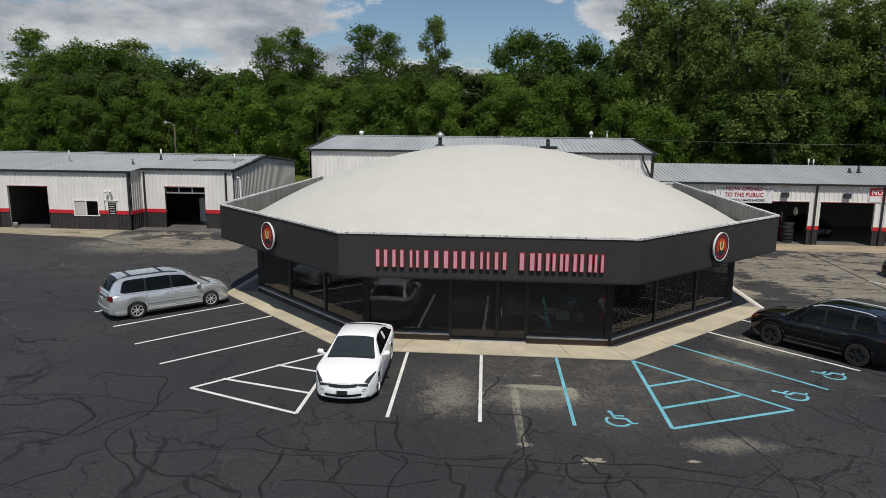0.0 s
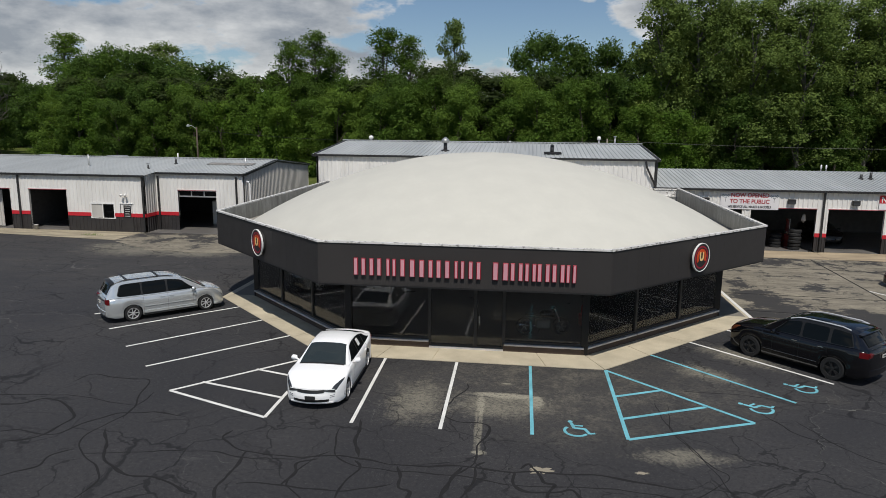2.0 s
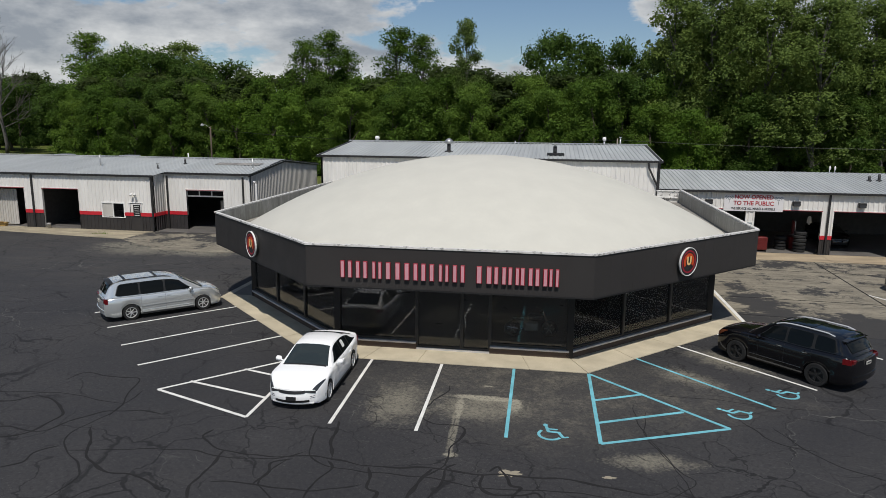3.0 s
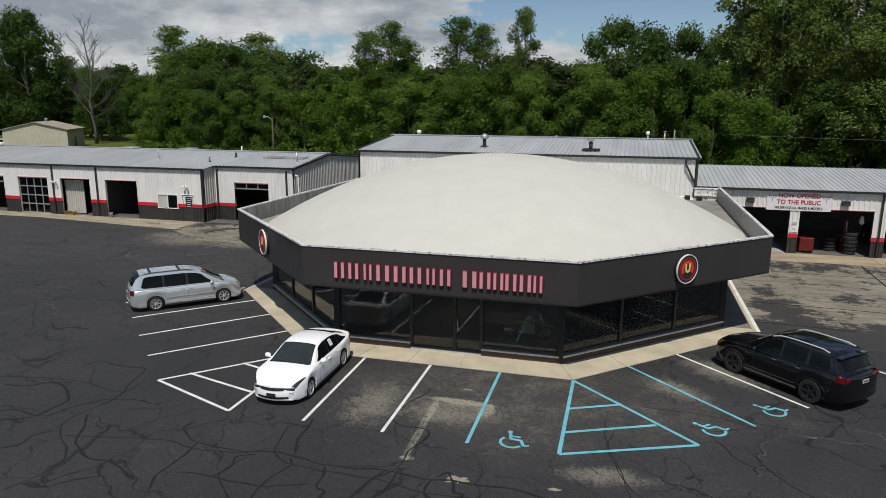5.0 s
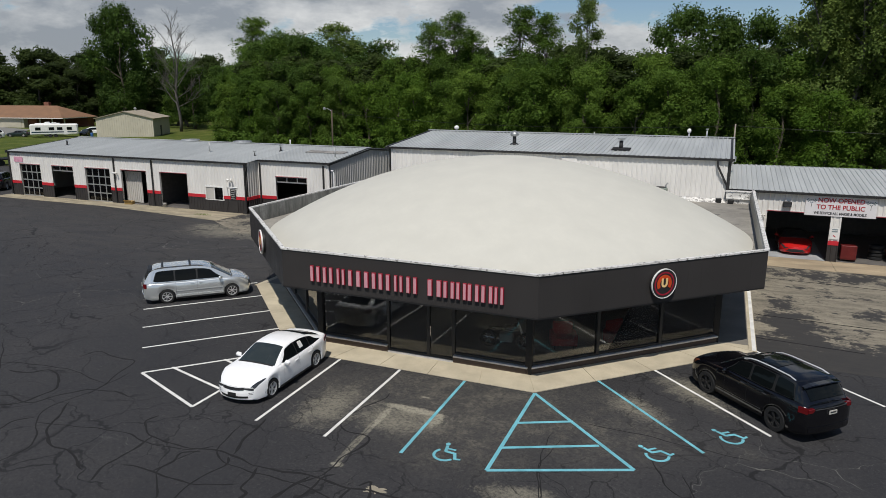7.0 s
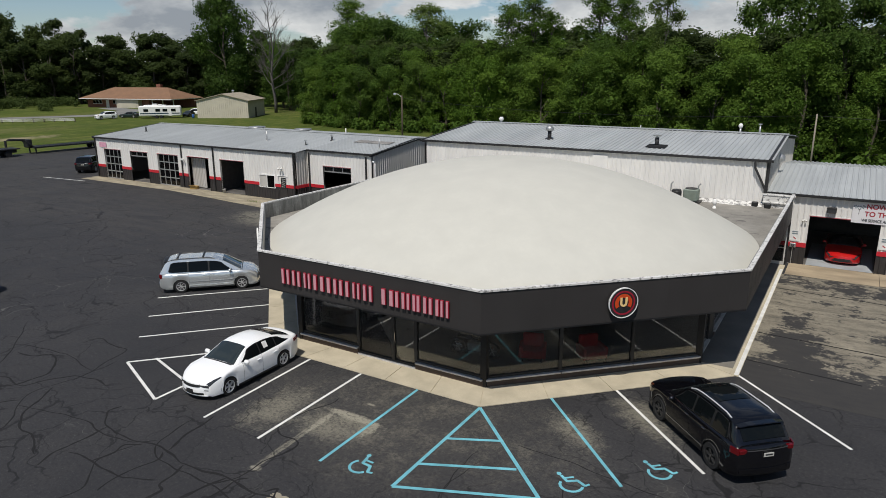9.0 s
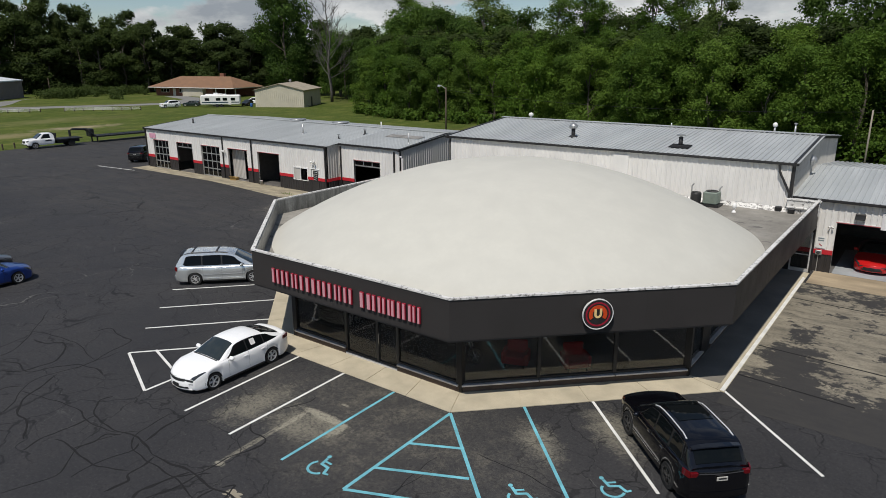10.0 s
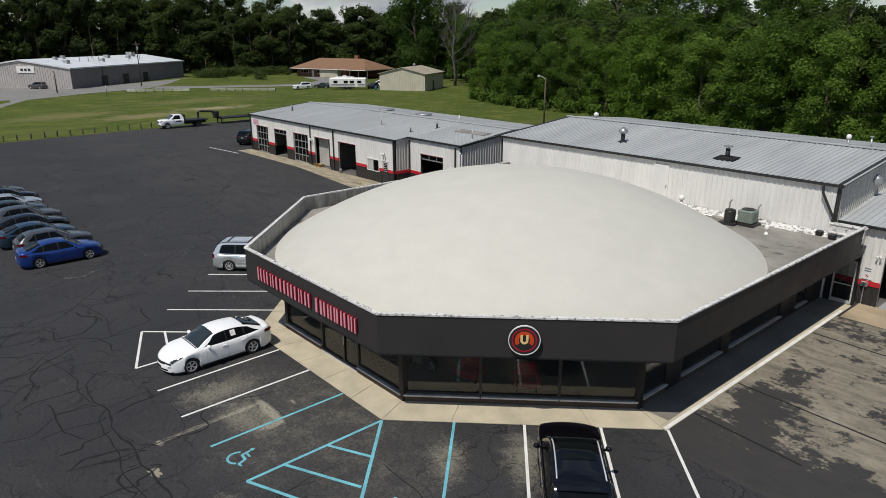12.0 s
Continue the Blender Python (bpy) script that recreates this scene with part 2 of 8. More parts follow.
def grass_material():
    m = Mat("grass")
    c = m.mix(m.range(m.noise(0.05, 5), 0.35, 0.65), (0.058, 0.086, 0.015), (0.082, 0.108, 0.020))
    c = m.mix(m.range(m.noise(0.085, 8, (1.0, 0.35, 1), rough=0.7), 0.52, 0.70, 0, 0.75), c, (0.144, 0.128, 0.056))
    c = m.mix(m.range(m.noise(0.16, 8, (1.0, 0.3, 1), rough=0.75), 0.62, 0.70, 0, 0.8), c, (0.223, 0.190, 0.112))
    c = m.mix(m.range(m.noise(2.5, 6, rough=0.75), 0.45, 0.72, 0, 0.6), c, (0.028, 0.047, 0.008))
    c = m.mix(m.range(m.noise(1.1, 9, (1.0, 0.6, 1), rough=0.8), 0.52, 0.66, 0, 0.6), c, (0.14, 0.15, 0.045))
    c = m.mix(m.range(m.noise(0.7, 8, (1.0, 0.5, 1), rough=0.75), 0.5, 0.7, 0, 0.55), c, (0.085, 0.095, 0.026))
    c = m.mix(m.range(m.noise(0.45, 8, (1.0, 0.35, 1), rough=0.75), 0.56, 0.7, 0, 0.5), c, (0.023, 0.039, 0.008))
    c = m.mix(m.range(m.noise(0.33, 9, (1.0, 0.4, 1), rough=0.78), 0.50, 0.62, 0, 0.75), c, (0.15, 0.155, 0.042))
    c = m.mix(m.range(m.noise(0.24, 9, (1.0, 0.45, 1), rough=0.8), 0.54, 0.64, 0, 0.65), c, (0.030, 0.052, 0.010))
    # mown hay and bare earth lie in a belt across the field
    ragged = m.math("ADD", m.math("MULTIPLY", m.noise(0.55, 9, (1.0, 0.5, 1), rough=0.8), 4.4), 0.0)
    for cx, cy, rx, ry, turn, tone in ((-106, 42, 3.0, 8.0, 0, (0.295, 0.246, 0.156)), (-101, 27, 4.5, 9.0, 12, (0.205, 0.180, 0.090)), (-110, 16, 6.0, 11.0, 15, (0.156, 0.148, 0.061)), (-124, 44, 5.0, 12.0, 20, (0.139, 0.139, 0.053))):
        mp = m.n.new("ShaderNodeMapping")
        mp.vector_type = "TEXTURE"
        mp.inputs["Location"].default_value, mp.inputs["Rotation"].default_value, mp.inputs["Scale"].default_value = (cx, cy, 0), (0, 0, radians(turn)), (rx, ry, 1)
        m.link(m.coord(), mp.inputs[0])
        size = m.n.new("ShaderNodeVectorMath")
        size.operation = "LENGTH"
        m.link(mp.outputs[0], size.inputs[0])
        c = m.mix(m.range(m.math("ADD", size.outputs["Value"], ragged), 2.5, 3.3, 0.9, 0.0), c, tone)
    m.bump(m.noise(6, 4), 0.5, 0.1)
    return m.done(c, 0.95, spec=0.1)


def foliage_material(name, dark, light, yellow, thin=0.42):
    m = Mat(name)
    geo = m.n.new("ShaderNodeNewGeometry")
    info = m.n.new("ShaderNodeObjectInfo")
    c = m.mix(geo.outputs["Random Per Island"], dark, light)
    c = m.mix(m.range(m.noise(0.35, 3), 0.4, 0.68, 0, 0.6), c, yellow)
    c = m.mix(m.range(info.outputs["Random"], 0.35, 1.0, 0.0, 0.65), c, shade(dark, 0.8))
    c = m.mix(m.range(info.outputs["Random"], 0.35, 0.0, 0.0, 0.8), c, yellow)
    tr = m.n.new("ShaderNodeBsdfTranslucent")
    m.link(c, tr.inputs[0])
    mixer = m.n.new("ShaderNodeMixShader")
    mixer.inputs[0].default_value = thin
    m.done(c, 0.6, spec=0.12)
    m.link(m.b.outputs[0], mixer.inputs[1])
    m.link(tr.outputs[0], mixer.inputs[2])
    m.link(mixer.outputs[0], m.n["Material Output"].inputs[0])
    return m.m


def glass_material(name, tint, rough=0.01, dust=0.0):
    m = Mat(name)
    fres = m.n.new("ShaderNodeFresnel")
    fres.inputs[0].default_value = 1.5
    clear, gloss, mixer = m.n.new("ShaderNodeBsdfTransparent"), m.n.new("ShaderNodeBsdfGlossy"), m.n.new("ShaderNodeMixShader")
    clear.inputs[0].default_value = (*tint, 1)
    gloss.inputs["Roughness"].default_value = rough
    m.link(fres.outputs[0], mixer.inputs[0])
    m.link(clear.outputs[0], mixer.inputs[1])
    m.link(gloss.outputs[0], mixer.inputs[2])
    film, dusty = m.n.new("ShaderNodeBsdfDiffuse"), m.n.new("ShaderNodeMixShader")
    film.inputs[0].default_value = (0.5, 0.5, 0.5, 1)
    m.link(m.range(m.noise(0.8, 5), 0.3, 0.7, dust * 0.6, dust * 1.4), dusty.inputs[0])
    m.link(mixer.outputs[0], dusty.inputs[1])
    m.link(film.outputs[0], dusty.inputs[2])
    m.link(dusty.outputs[0], m.n["Material Output"].inputs[0])
    return m.m


def car_paint(name, color, metal=0.0, rough=0.3, dusty=0.12, coat=0.8):
    m = Mat(name)
    flake = m.range(m.noise(260, 2), 0.3, 0.7)
    c = m.mix(flake, shade(color, 0.92), shade(color, 1.06))
    dust = m.range(m.noise(2.2, 5), 0.5, 0.8, 0, dusty)
    return m.done(m.mix(dust, c, (0.25, 0.23, 0.2)), rough, metal, coat=coat)


def membrane_material():
    """Flat roofing felt, sun-bleached, with dried puddles."""
    m = Mat("weathered_membrane")
    c = m.mix(m.range(m.noise(0.5, 7, rough=0.65), 0.32, 0.68), (0.17, 0.158, 0.135), (0.32, 0.30, 0.26))
    c = m.mix(m.range(m.noise(0.55, 6, (1.0, 1.7, 1), rough=0.6), 0.60, 0.635, 0, 0.8), c, (0.075, 0.07, 0.064))
    c = m.mix(m.range(m.noise(3.2, 7, rough=0.7), 0.5, 0.75, 0, 0.6), c, (0.14, 0.13, 0.115))
    grit = m.noise(40, 3)
    c = m.mix(m.range(grit, 0.5, 0.8, 0, 0.4), c, (0.42, 0.40, 0.37))
    m.bump(grit, 0.3, 0.01)
    return m.done(c, 0.85)


def coping_material(name, flake):
    """White coated edge metal, flaked through to dark primer."""
    m = Mat(name)
    c = m.mix(m.range(m.noise(1.5, 6), 0.35, 0.7), (0.58, 0.565, 0.53), (0.76, 0.745, 0.71))
    c = m.mix(m.range(m.noise(5.5, 7, rough=0.72), flake, flake + 0.06, 0, 0.85), c, (0.11, 0.105, 0.10))
    m.bump(m.noise(18, 4), 0.25, 0.01)
    return m.done(c, 0.55)


ASPHALT, PAD, GRASS = asphalt_material(), pad_material(), grass_material()
CONCRETE = plain("tan_concrete", (0.52, 0.455, 0.33), 0.85, vary=0.24, scale=0.9, grain=30, bump=0.15)
APRON = plain("apron_concrete", (0.33, 0.29, 0.215), 0.88, vary=0.3, scale=0.5, grain=25, bump=0.2)
# Walkway concrete with the overhang's shade mixed into its base colour.
WALK_SHADED = plain("shaded_walk", (0.205, 0.188, 0.158), 0.88, vary=0.3, scale=0.6, grain=25, bump=0.15)
APRON_WORN = plain("worn_apron", (0.36, 0.31, 0.215), 0.88, vary=0.45, scale=0.9, grain=12, bump=0.2, streak=(0.6, 1.8, 1))
APRON_TAN = plain("rust_stained_apron", (0.39, 0.31, 0.205), 0.88, vary=0.35, scale=0.7, grain=20, bump=0.2, streak=(0.5, 1.6, 1))
FASCIA = plain("charcoal_fascia", (0.037, 0.0335, 0.032), 0.55, vary=0.08, scale=0.8, grain=60, bump=0.08, spec=0.3)
DARKWALL = plain("black_cladding", (0.018, 0.0175, 0.018), 0.5, vary=0.25, scale=1.0, grain=50, spec=0.3)
DOME = plain("roof_coating", (0.545, 0.53, 0.468), 0.8, vary=0.05, scale=1.1, grain=5, bump=0.12)
MEMBRANE, COPING, FLASHING = membrane_material(), coping_material("coping_metal", 0.535), coping_material("roof_flashing", 0.50)
PARAPET = plain("parapet_lining", (0.20, 0.203, 0.193), 0.42, vary=0.7, scale=1.4, grain=9, bump=0.6, streak=(2.2, 2.2, 0.45))
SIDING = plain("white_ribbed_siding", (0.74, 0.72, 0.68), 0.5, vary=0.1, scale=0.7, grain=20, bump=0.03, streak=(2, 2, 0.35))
# Grey sheet for linings; on side walls its tone also stands for weaker sun.
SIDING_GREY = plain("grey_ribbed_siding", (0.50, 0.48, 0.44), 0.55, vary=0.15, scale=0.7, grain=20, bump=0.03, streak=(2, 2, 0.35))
WAINSCOT = plain("charcoal_ribbed_siding", (0.034, 0.03, 0.029), 0.55, vary=0.25, scale=1.2, grain=25, bump=0.05)
RED = plain("red_band", (0.52, 0.018, 0.03), 0.5, vary=0.12, scale=1.5)
TRIM_DARK = plain("dark_trim", (0.022, 0.021, 0.021), 0.5, vary=0.2)
ROOFMETAL = plain("galvanised_roof", (0.42, 0.435, 0.432), 0.45, 0.0, vary=0.16, scale=0.4, grain=10, bump=0.04, streak=(2.2, 0.3, 1))
GALV = plain("galvanised_steel", (0.5, 0.5, 0.49), 0.4, 0.7, vary=0.25, scale=4)
ALU = plain("aluminium_sill", (0.56, 0.545, 0.53), 0.5, 0.25, vary=0.25, scale=2)
WHITE = plain("white_paint", (0.78, 0.77, 0.74), 0.5, vary=0.1)
LINE_WHITE = plain("line_paint_white", (0.74, 0.73, 0.69), 0.8, vary=0.2, scale=1.6, grain=26, bump=0.15)
LINE_BLUE = plain("line_paint_blue", (0.165, 0.475, 0.55), 0.8, vary=0.3, scale=1.6, grain=26, bump=0.15)
TAR = plain("tar_seal", (0.022, 0.0215, 0.022), 0.85, vary=0.3, spec=0.15)
BROWN = plain("brown_masonry", (0.085, 0.06, 0.045), 0.85, vary=0.3, scale=2, grain=20)
GLASS = glass_material("tinted_shop_glass", (0.80, 0.80, 0.78), dust=0.02)
CLEAR = glass_material("clear_glass", (0.45, 0.48, 0.48))
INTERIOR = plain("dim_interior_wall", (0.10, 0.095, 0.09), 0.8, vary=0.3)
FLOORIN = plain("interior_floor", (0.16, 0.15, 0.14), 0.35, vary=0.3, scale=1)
RAIL = plain("bright_rail", (0.72, 0.72, 0.72), 0.35, 0.3, vary=0.08)
RUBBER = plain("tyre_rubber", (0.012, 0.012, 0.012), 0.75, vary=0.2)
RIM = plain("alloy", (0.62, 0.62, 0.62), 0.32, 0.3, vary=0.1)
RIM_DARK = plain("black_alloy", (0.05, 0.05, 0.05), 0.3, 0.5, vary=0.1)
CHROME = plain("chrome", (0.75, 0.75, 0.75), 0.12, 1.0, vary=0.05)
PLASTIC = plain("black_plastic", (0.012, 0.012, 0.012), 0.5, vary=0.2)
CARGLASS = Mat("car_glass").done((0.005, 0.0065, 0.007), 0.03, spec=0.17)
AMBER_LENS = Mat("amber_lens").done((0.13, 0.04, 0.018), 0.2, coat=0.2)
LAMPGLASS = Mat("lamp_lens").done((0.05, 0.052, 0.056), 0.08, 0.0, coat=0.3)
WINDSCREEN = Mat("windscreen_glass").done((0.024, 0.031, 0.030), 0.05, coat=0.6)
CLEAR_LENS = Mat("clear_lens").done((0.42, 0.42, 0.40), 0.12, coat=1.0)
GAP = Mat("door_gap").done((0.012, 0.012, 0.012), 0.8)
GREY_LENS = Mat("grey_lens").done((0.035, 0.037, 0.04), 0.1, coat=0.6)
TAIL = Mat("tail_lens").done((0.11, 0.003, 0.005), 0.15, coat=0.3)
SIGN_FACE = plain("sign_face_pink", (0.62, 0.30, 0.34), 0.4, vary=0.06)
SIGN_RED = plain("sign_edge_red", (0.33, 0.012, 0.03), 0.45, vary=0.1)
BARK = plain("bark", (0.10, 0.085, 0.065), 0.95, vary=0.35, scale=2, grain=15, bump=0.6, streak=(4, 4, 0.6))
BARK_GREY = plain("dead_wood", (0.110, 0.102, 0.091), 0.95, vary=0.25, scale=2, grain=15, bump=0.4, streak=(4, 4, 0.6))
POLEWOOD = plain("pole_wood", (0.10, 0.075, 0.055), 0.9, vary=0.25, scale=2, streak=(5, 5, 0.4))
POLE_PALE = plain("weathered_pole", (0.30, 0.265, 0.21), 0.9, vary=0.25, scale=2, streak=(5, 5, 0.4))
LEAF_A = foliage_material("leaves_mid", (0.059, 0.115, 0.017), (0.114, 0.194, 0.029), (0.148, 0.229, 0.036))
LEAF_B = foliage_material("leaves_dark", (0.046, 0.088, 0.017), (0.085, 0.150, 0.028), (0.113, 0.180, 0.031))
LEAF_C = foliage_material("leaves_bright", (0.074, 0.144, 0.017), (0.127, 0.221, 0.028), (0.161, 0.245, 0.033))
LEAF_E = foliage_material("leaves_pale", (0.090, 0.140, 0.034), (0.165, 0.232, 0.056), (0.187, 0.252, 0.06))
# Far-wood leaves: distance shade and haze are put into colour and thinness.
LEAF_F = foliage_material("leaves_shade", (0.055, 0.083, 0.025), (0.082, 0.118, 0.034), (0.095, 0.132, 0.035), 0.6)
LEAF_D = foliage_material("leaves_far_shade", (0.052, 0.078, 0.025), (0.073, 0.104, 0.033), (0.083, 0.114, 0.033), 0.6)


# ---- mesh tools ----
def mesh_of(bm, name, material, smooth=False):
    me = bpy.data.meshes.new(name)
    bm.to_mesh(me)
    bm.free()
    for p in me.polygons:
        p.use_smooth = smooth
    me.materials.append(material)
    return me


def part(name, bm, material, parent=None, label="", smooth=False):
    ob = new(name, mesh_of(bm, name, material, smooth))
    if parent:
        ob.parent = parent
    return tagged(ob, label)


def thing(name, label, category, at=None, group="", kind=""):
    e = new(name)
    e.empty_display_size = 0.3
    if at:
        e.matrix_basis = at
    return tagged(e, label, category, group, kind)


def box(bm, x0, x1, y0, y1, z0, z1, m=None, bevel=0.0):
    vs = [bm.verts.new((x, y, z)) for z in (z0, z1) for y in (y0, y1) for x in (x0, x1)]
    if m is not None:
        for v in vs:
            v.co = m @ v.co
    fs = [bm.faces.new([vs[i] for i in f]) for f in ((0, 2, 3, 1), (4, 5, 7, 6), (0, 1, 5, 4), (2, 6, 7, 3), (0, 4, 6, 2), (1, 3, 7, 5))]
    if bevel:
        bmesh.ops.bevel(bm, geom=list({e for f in fs for e in f.edges}), offset=bevel, segments=1, affect="EDGES")
    return bm


def cube(x0, x1, y0, y1, z0, z1, m=None, bevel=0.0):
    return box(bmesh.new(), x0, x1, y0, y1, z0, z1, m, bevel)


def prism(bm, poly, z0, z1):
    """An upright block over a polygon that runs anticlockwise."""
    lo, hi = [bm.verts.new((x, y, z0)) for x, y in poly], [bm.verts.new((x, y, z1)) for x, y in poly]
    bm.faces.new(hi)
    bm.faces.new(lo[::-1])
    k = len(poly)
    for i in range(k):
        bm.faces.new((lo[i], lo[(i + 1) % k], hi[(i + 1) % k], hi[i]))
    return bm


def tube(bm, points, radii, sides=8, cap=True):
    rings = []
    pts = [Vector(p) for p in points]
    for i, p in enumerate(pts):
        d = (pts[min(i + 1, len(pts) - 1)] - pts[max(i - 1, 0)]).normalized()
        a = d.orthogonal().normalized()
        b = d.cross(a)
        rings.append([bm.verts.new(p + (a * math.cos(t) + b * math.sin(t)) * radii[i]) for t in (2 * math.pi * k / sides for k in range(sides))])
    for r, s in zip(rings, rings[1:]):
        for k in range(sides):
            bm.faces.new((r[k], r[(k + 1) % sides], s[(k + 1) % sides], s[k]))
    if cap:
        bm.faces.new(rings[0][::-1])
        bm.faces.new(rings[-1])
    return bm


def lathe(bm, profile, sides=20, m=None):
    """Turns (radius, height) pairs round z."""
    rings = []
    for r, z in profile:
        rings.append([bm.verts.new((r * math.cos(2 * math.pi * k / sides), r * math.sin(2 * math.pi * k / sides), z)) for k in range(sides)])
    for a, b in zip(rings, rings[1:]):
        for k in range(sides):
            bm.faces.new((a[k], a[(k + 1) % sides], b[(k + 1) % sides], b[k]))
    bm.faces.new(rings[0][::-1])
    bm.faces.new(rings[-1])
    if m is not None:
        for ring in rings:
            for v in ring:
                v.co = m @ v.co
    return bm


def ribbed(bm, origin, U, V, N, width, v0, v1, holes=(), period=0.305, depth=0.035, top=None):
    """Ribbed sheet: ribs run along V, spaced along U, proud along N. holes: (u0, u1, v0, v1). top: the upper end as a function of u."""
    origin, U, V, N = Vector(origin), Vector(U), Vector(V), Vector(N)
    cuts = {0.0: 0.0, width: 0.0}
    k = 0
    while k * period < width:
        for f, d in ((0.0, 0.0), (0.62, 0.0), (0.70, depth), (0.92, depth), (1.0, 0.0)):
            u = (k + f) * period
            if u <= width:
                cuts[round(u, 4)] = d
        k += 1
    for h in holes:
        for u in h[:2]:
            if 0 < u < width:
                cuts[round(u, 4)] = 0.0
    us = sorted(cuts)
    for a, b in zip(us, us[1:]):
        mid = (a + b) / 2
        spans = [(v0, top(mid) if top else v1)]
        for h in holes:
            if h[0] < mid < h[1]:
                spans = [s for lo, hi in spans for s in ((lo, min(hi, h[2])), (max(lo, h[3]), hi)) if s[1] - s[0] > 1e-4]
        for lo, hi in spans:
            ta, tb = (top(a), top(b)) if top and abs(hi - top(mid)) < 1e-6 else (hi, hi)
            q = [bm.verts.new(origin + U * u + V * v + N * cuts[u]) for u, v in ((a, lo), (b, lo), (b, tb), (a, ta))]
            bm.faces.new(q)
    bmesh.ops.remove_doubles(bm, verts=bm.verts, dist=1e-4)
    return bm


def slab_wall(bm, origin, U, N, width, v0, v1, holes, thick=0.14):
    """The solid wall behind the sheet, with its openings, thickness against N."""
    origin, U, N = Vector(origin), Vector(U), Vector(N)
    m = Matrix((U, -N, Vector((0, 0, 1)))).transposed().to_4x4()
    m.translation = origin
    us = sorted({0.0, width, *[u for h in holes for u in h[:2]]})
    for a, b in zip(us, us[1:]):
        mid, spans = (a + b) / 2, [(v0, v1)]
        for h in holes:
            if h[0] < mid < h[1]:
                spans = [s for lo, hi in spans for s in ((lo, min(hi, h[2])), (max(lo, h[3]), hi)) if s[1] - s[0] > 1e-3]
        for lo, hi in spans:
            box(bm, a, b, 0.004, thick, lo, hi, m)
    bmesh.ops.remove_doubles(bm, verts=bm.verts, dist=1e-4)
    return bm


def strip(bm, a, b, width, z0, z1):
    """A flat bar on the ground from a to b."""
    a, b = Vector((*a, 0)), Vector((*b, 0))
    d = (b - a).normalized()
    n = Vector((-d.y, d.x, 0)) * width / 2
    return prism(bm, [(p.x, p.y) for p in (a - n, b - n, b + n, a + n)], z0, z1)


# ---- ground, lot and paint ----
part("ground", prism(bmesh.new(), [(-1500, -700), (900, -700), (900, 1500), (-1500, 1500)], -0.6, -0.02), GRASS)
tagged(bpy.data.objects["ground"], "mown green grass with dry yellow patches", "ground", kind="structure")
tagged(part("parking_lot", prism(bmesh.new(), [(-74, -75), (90, -75), (90, 42), (-84, 42), (-83.2, 24), (-81.2, 2.7)], -0.3, 0.0), ASPHALT), "dark sealed asphalt lot with tarred cracks", "parking lot", kind="structure")
tagged(part("concrete_pad", prism(bmesh.new(), [(12.06, 6.2), (34, 6.2), (34, 22.4), (12.06, 22.4)], -0.1, 0.006), PAD), "old concrete slab with black worn sealer", "pavement", kind="structure")
bm = bmesh.new()
for a, b in (((12.1, 12.3), (34, 11.0)), ((12.1, 19.5), (34, 18.3)), ((19.2, 6.3), (20.0, 22.3)), ((12.1, 8.95), (16, 8.6))):
    strip(bm, a, b, 0.09, 0.003, 0.0085)
tagged(part("slab_joint", bm, TAR, bpy.data.objects["concrete_pad"]), "black filled joints")


def slab_row(parent, a, b, c, d, count, z1, material, gap=0.012):
    """Slabs between the outer edge a-b and the inner edge d-c, anticlockwise a b c d."""
    a, b, c, d = (Vector(p) for p in (a, b, c, d))
    length = (b - a).length
    for i in range(count):
        f0, f1 = i / count + gap / length, (i + 1) / count - gap / length
        quad = [a.lerp(b, f0), a.lerp(b, f1), d.lerp(c, f1), d.lerp(c, f0)]
        part("slab", prism(bmesh.new(), [tuple(q) for q in quad], -0.05, z1), material, parent)


# outlines: fascia edge and glazed wall
EDGE = [(-12.07, 24.4), (-12.07, 7.07), (-5.0, 0.0), (5.0, 0.0), (12.07, 7.07), (12.07, 24.4)]
WALL = [(-10.52, 24.4), (-10.52, 7.71), (-4.36, 1.55), (4.36, 1.55), (10.52, 7.71), (10.52, 24.4)]
KERB = [(-11.95, 24.4), (-11.95, 7.12), (-4.95, 0.12), (4.95, 0.12), (11.95, 7.12), (11.95, 24.4)]
walkway = thing("pavement", "tan concrete walkway round the glazed showroom", "pavement", kind="structure")
part("bed", prism(bmesh.new(), [(x * 0.995, y * 0.995 + 0.03) for x, y in KERB], -0.2, 0.004), CONCRETE, walkway)
for i, n in ((1, 4), (2, 5), (3, 4)):
    slab_row(walkway, KERB[i], KERB[i + 1], WALL[i + 1], WALL[i], n, 0.026, CONCRETE)
# flanks: overhang shade put into a darker concrete strip, up to the sunlit edge
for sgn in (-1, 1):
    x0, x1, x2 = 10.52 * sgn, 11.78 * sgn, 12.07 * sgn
    part("shade_strip", prism(bmesh.new(), [(min(x0, x1), 7.75), (max(x0, x1), 7.75), (max(x0, x1), 24.4), (min(x0, x1), 24.4)], -0.02, 0.022), WALK_SHADED, walkway, "walkway strip darkened for overhang shade")
    part("slab", prism(bmesh.new(), [(x0, 7.725), (x0 + 1.25 * sgn, 7.21), (x0 + 1.25 * sgn, 7.745), (x0, 7.745)][::sgn], -0.05, 0.025), CONCRETE, walkway)
    for k in range(6):
        y0 = 7.1 + 2.88 * k
        part("edge_slab", prism(bmesh.new(), [(x1, y0 + (0.11 if k == 0 else 0.01)), (x2, y0 + 0.01), (x2, y0 + 2.87), (x1, y0 + 2.87)][::sgn], -0.05, 0.026), CONCRETE, walkway, "narrow tan concrete strip at the walkway edge")

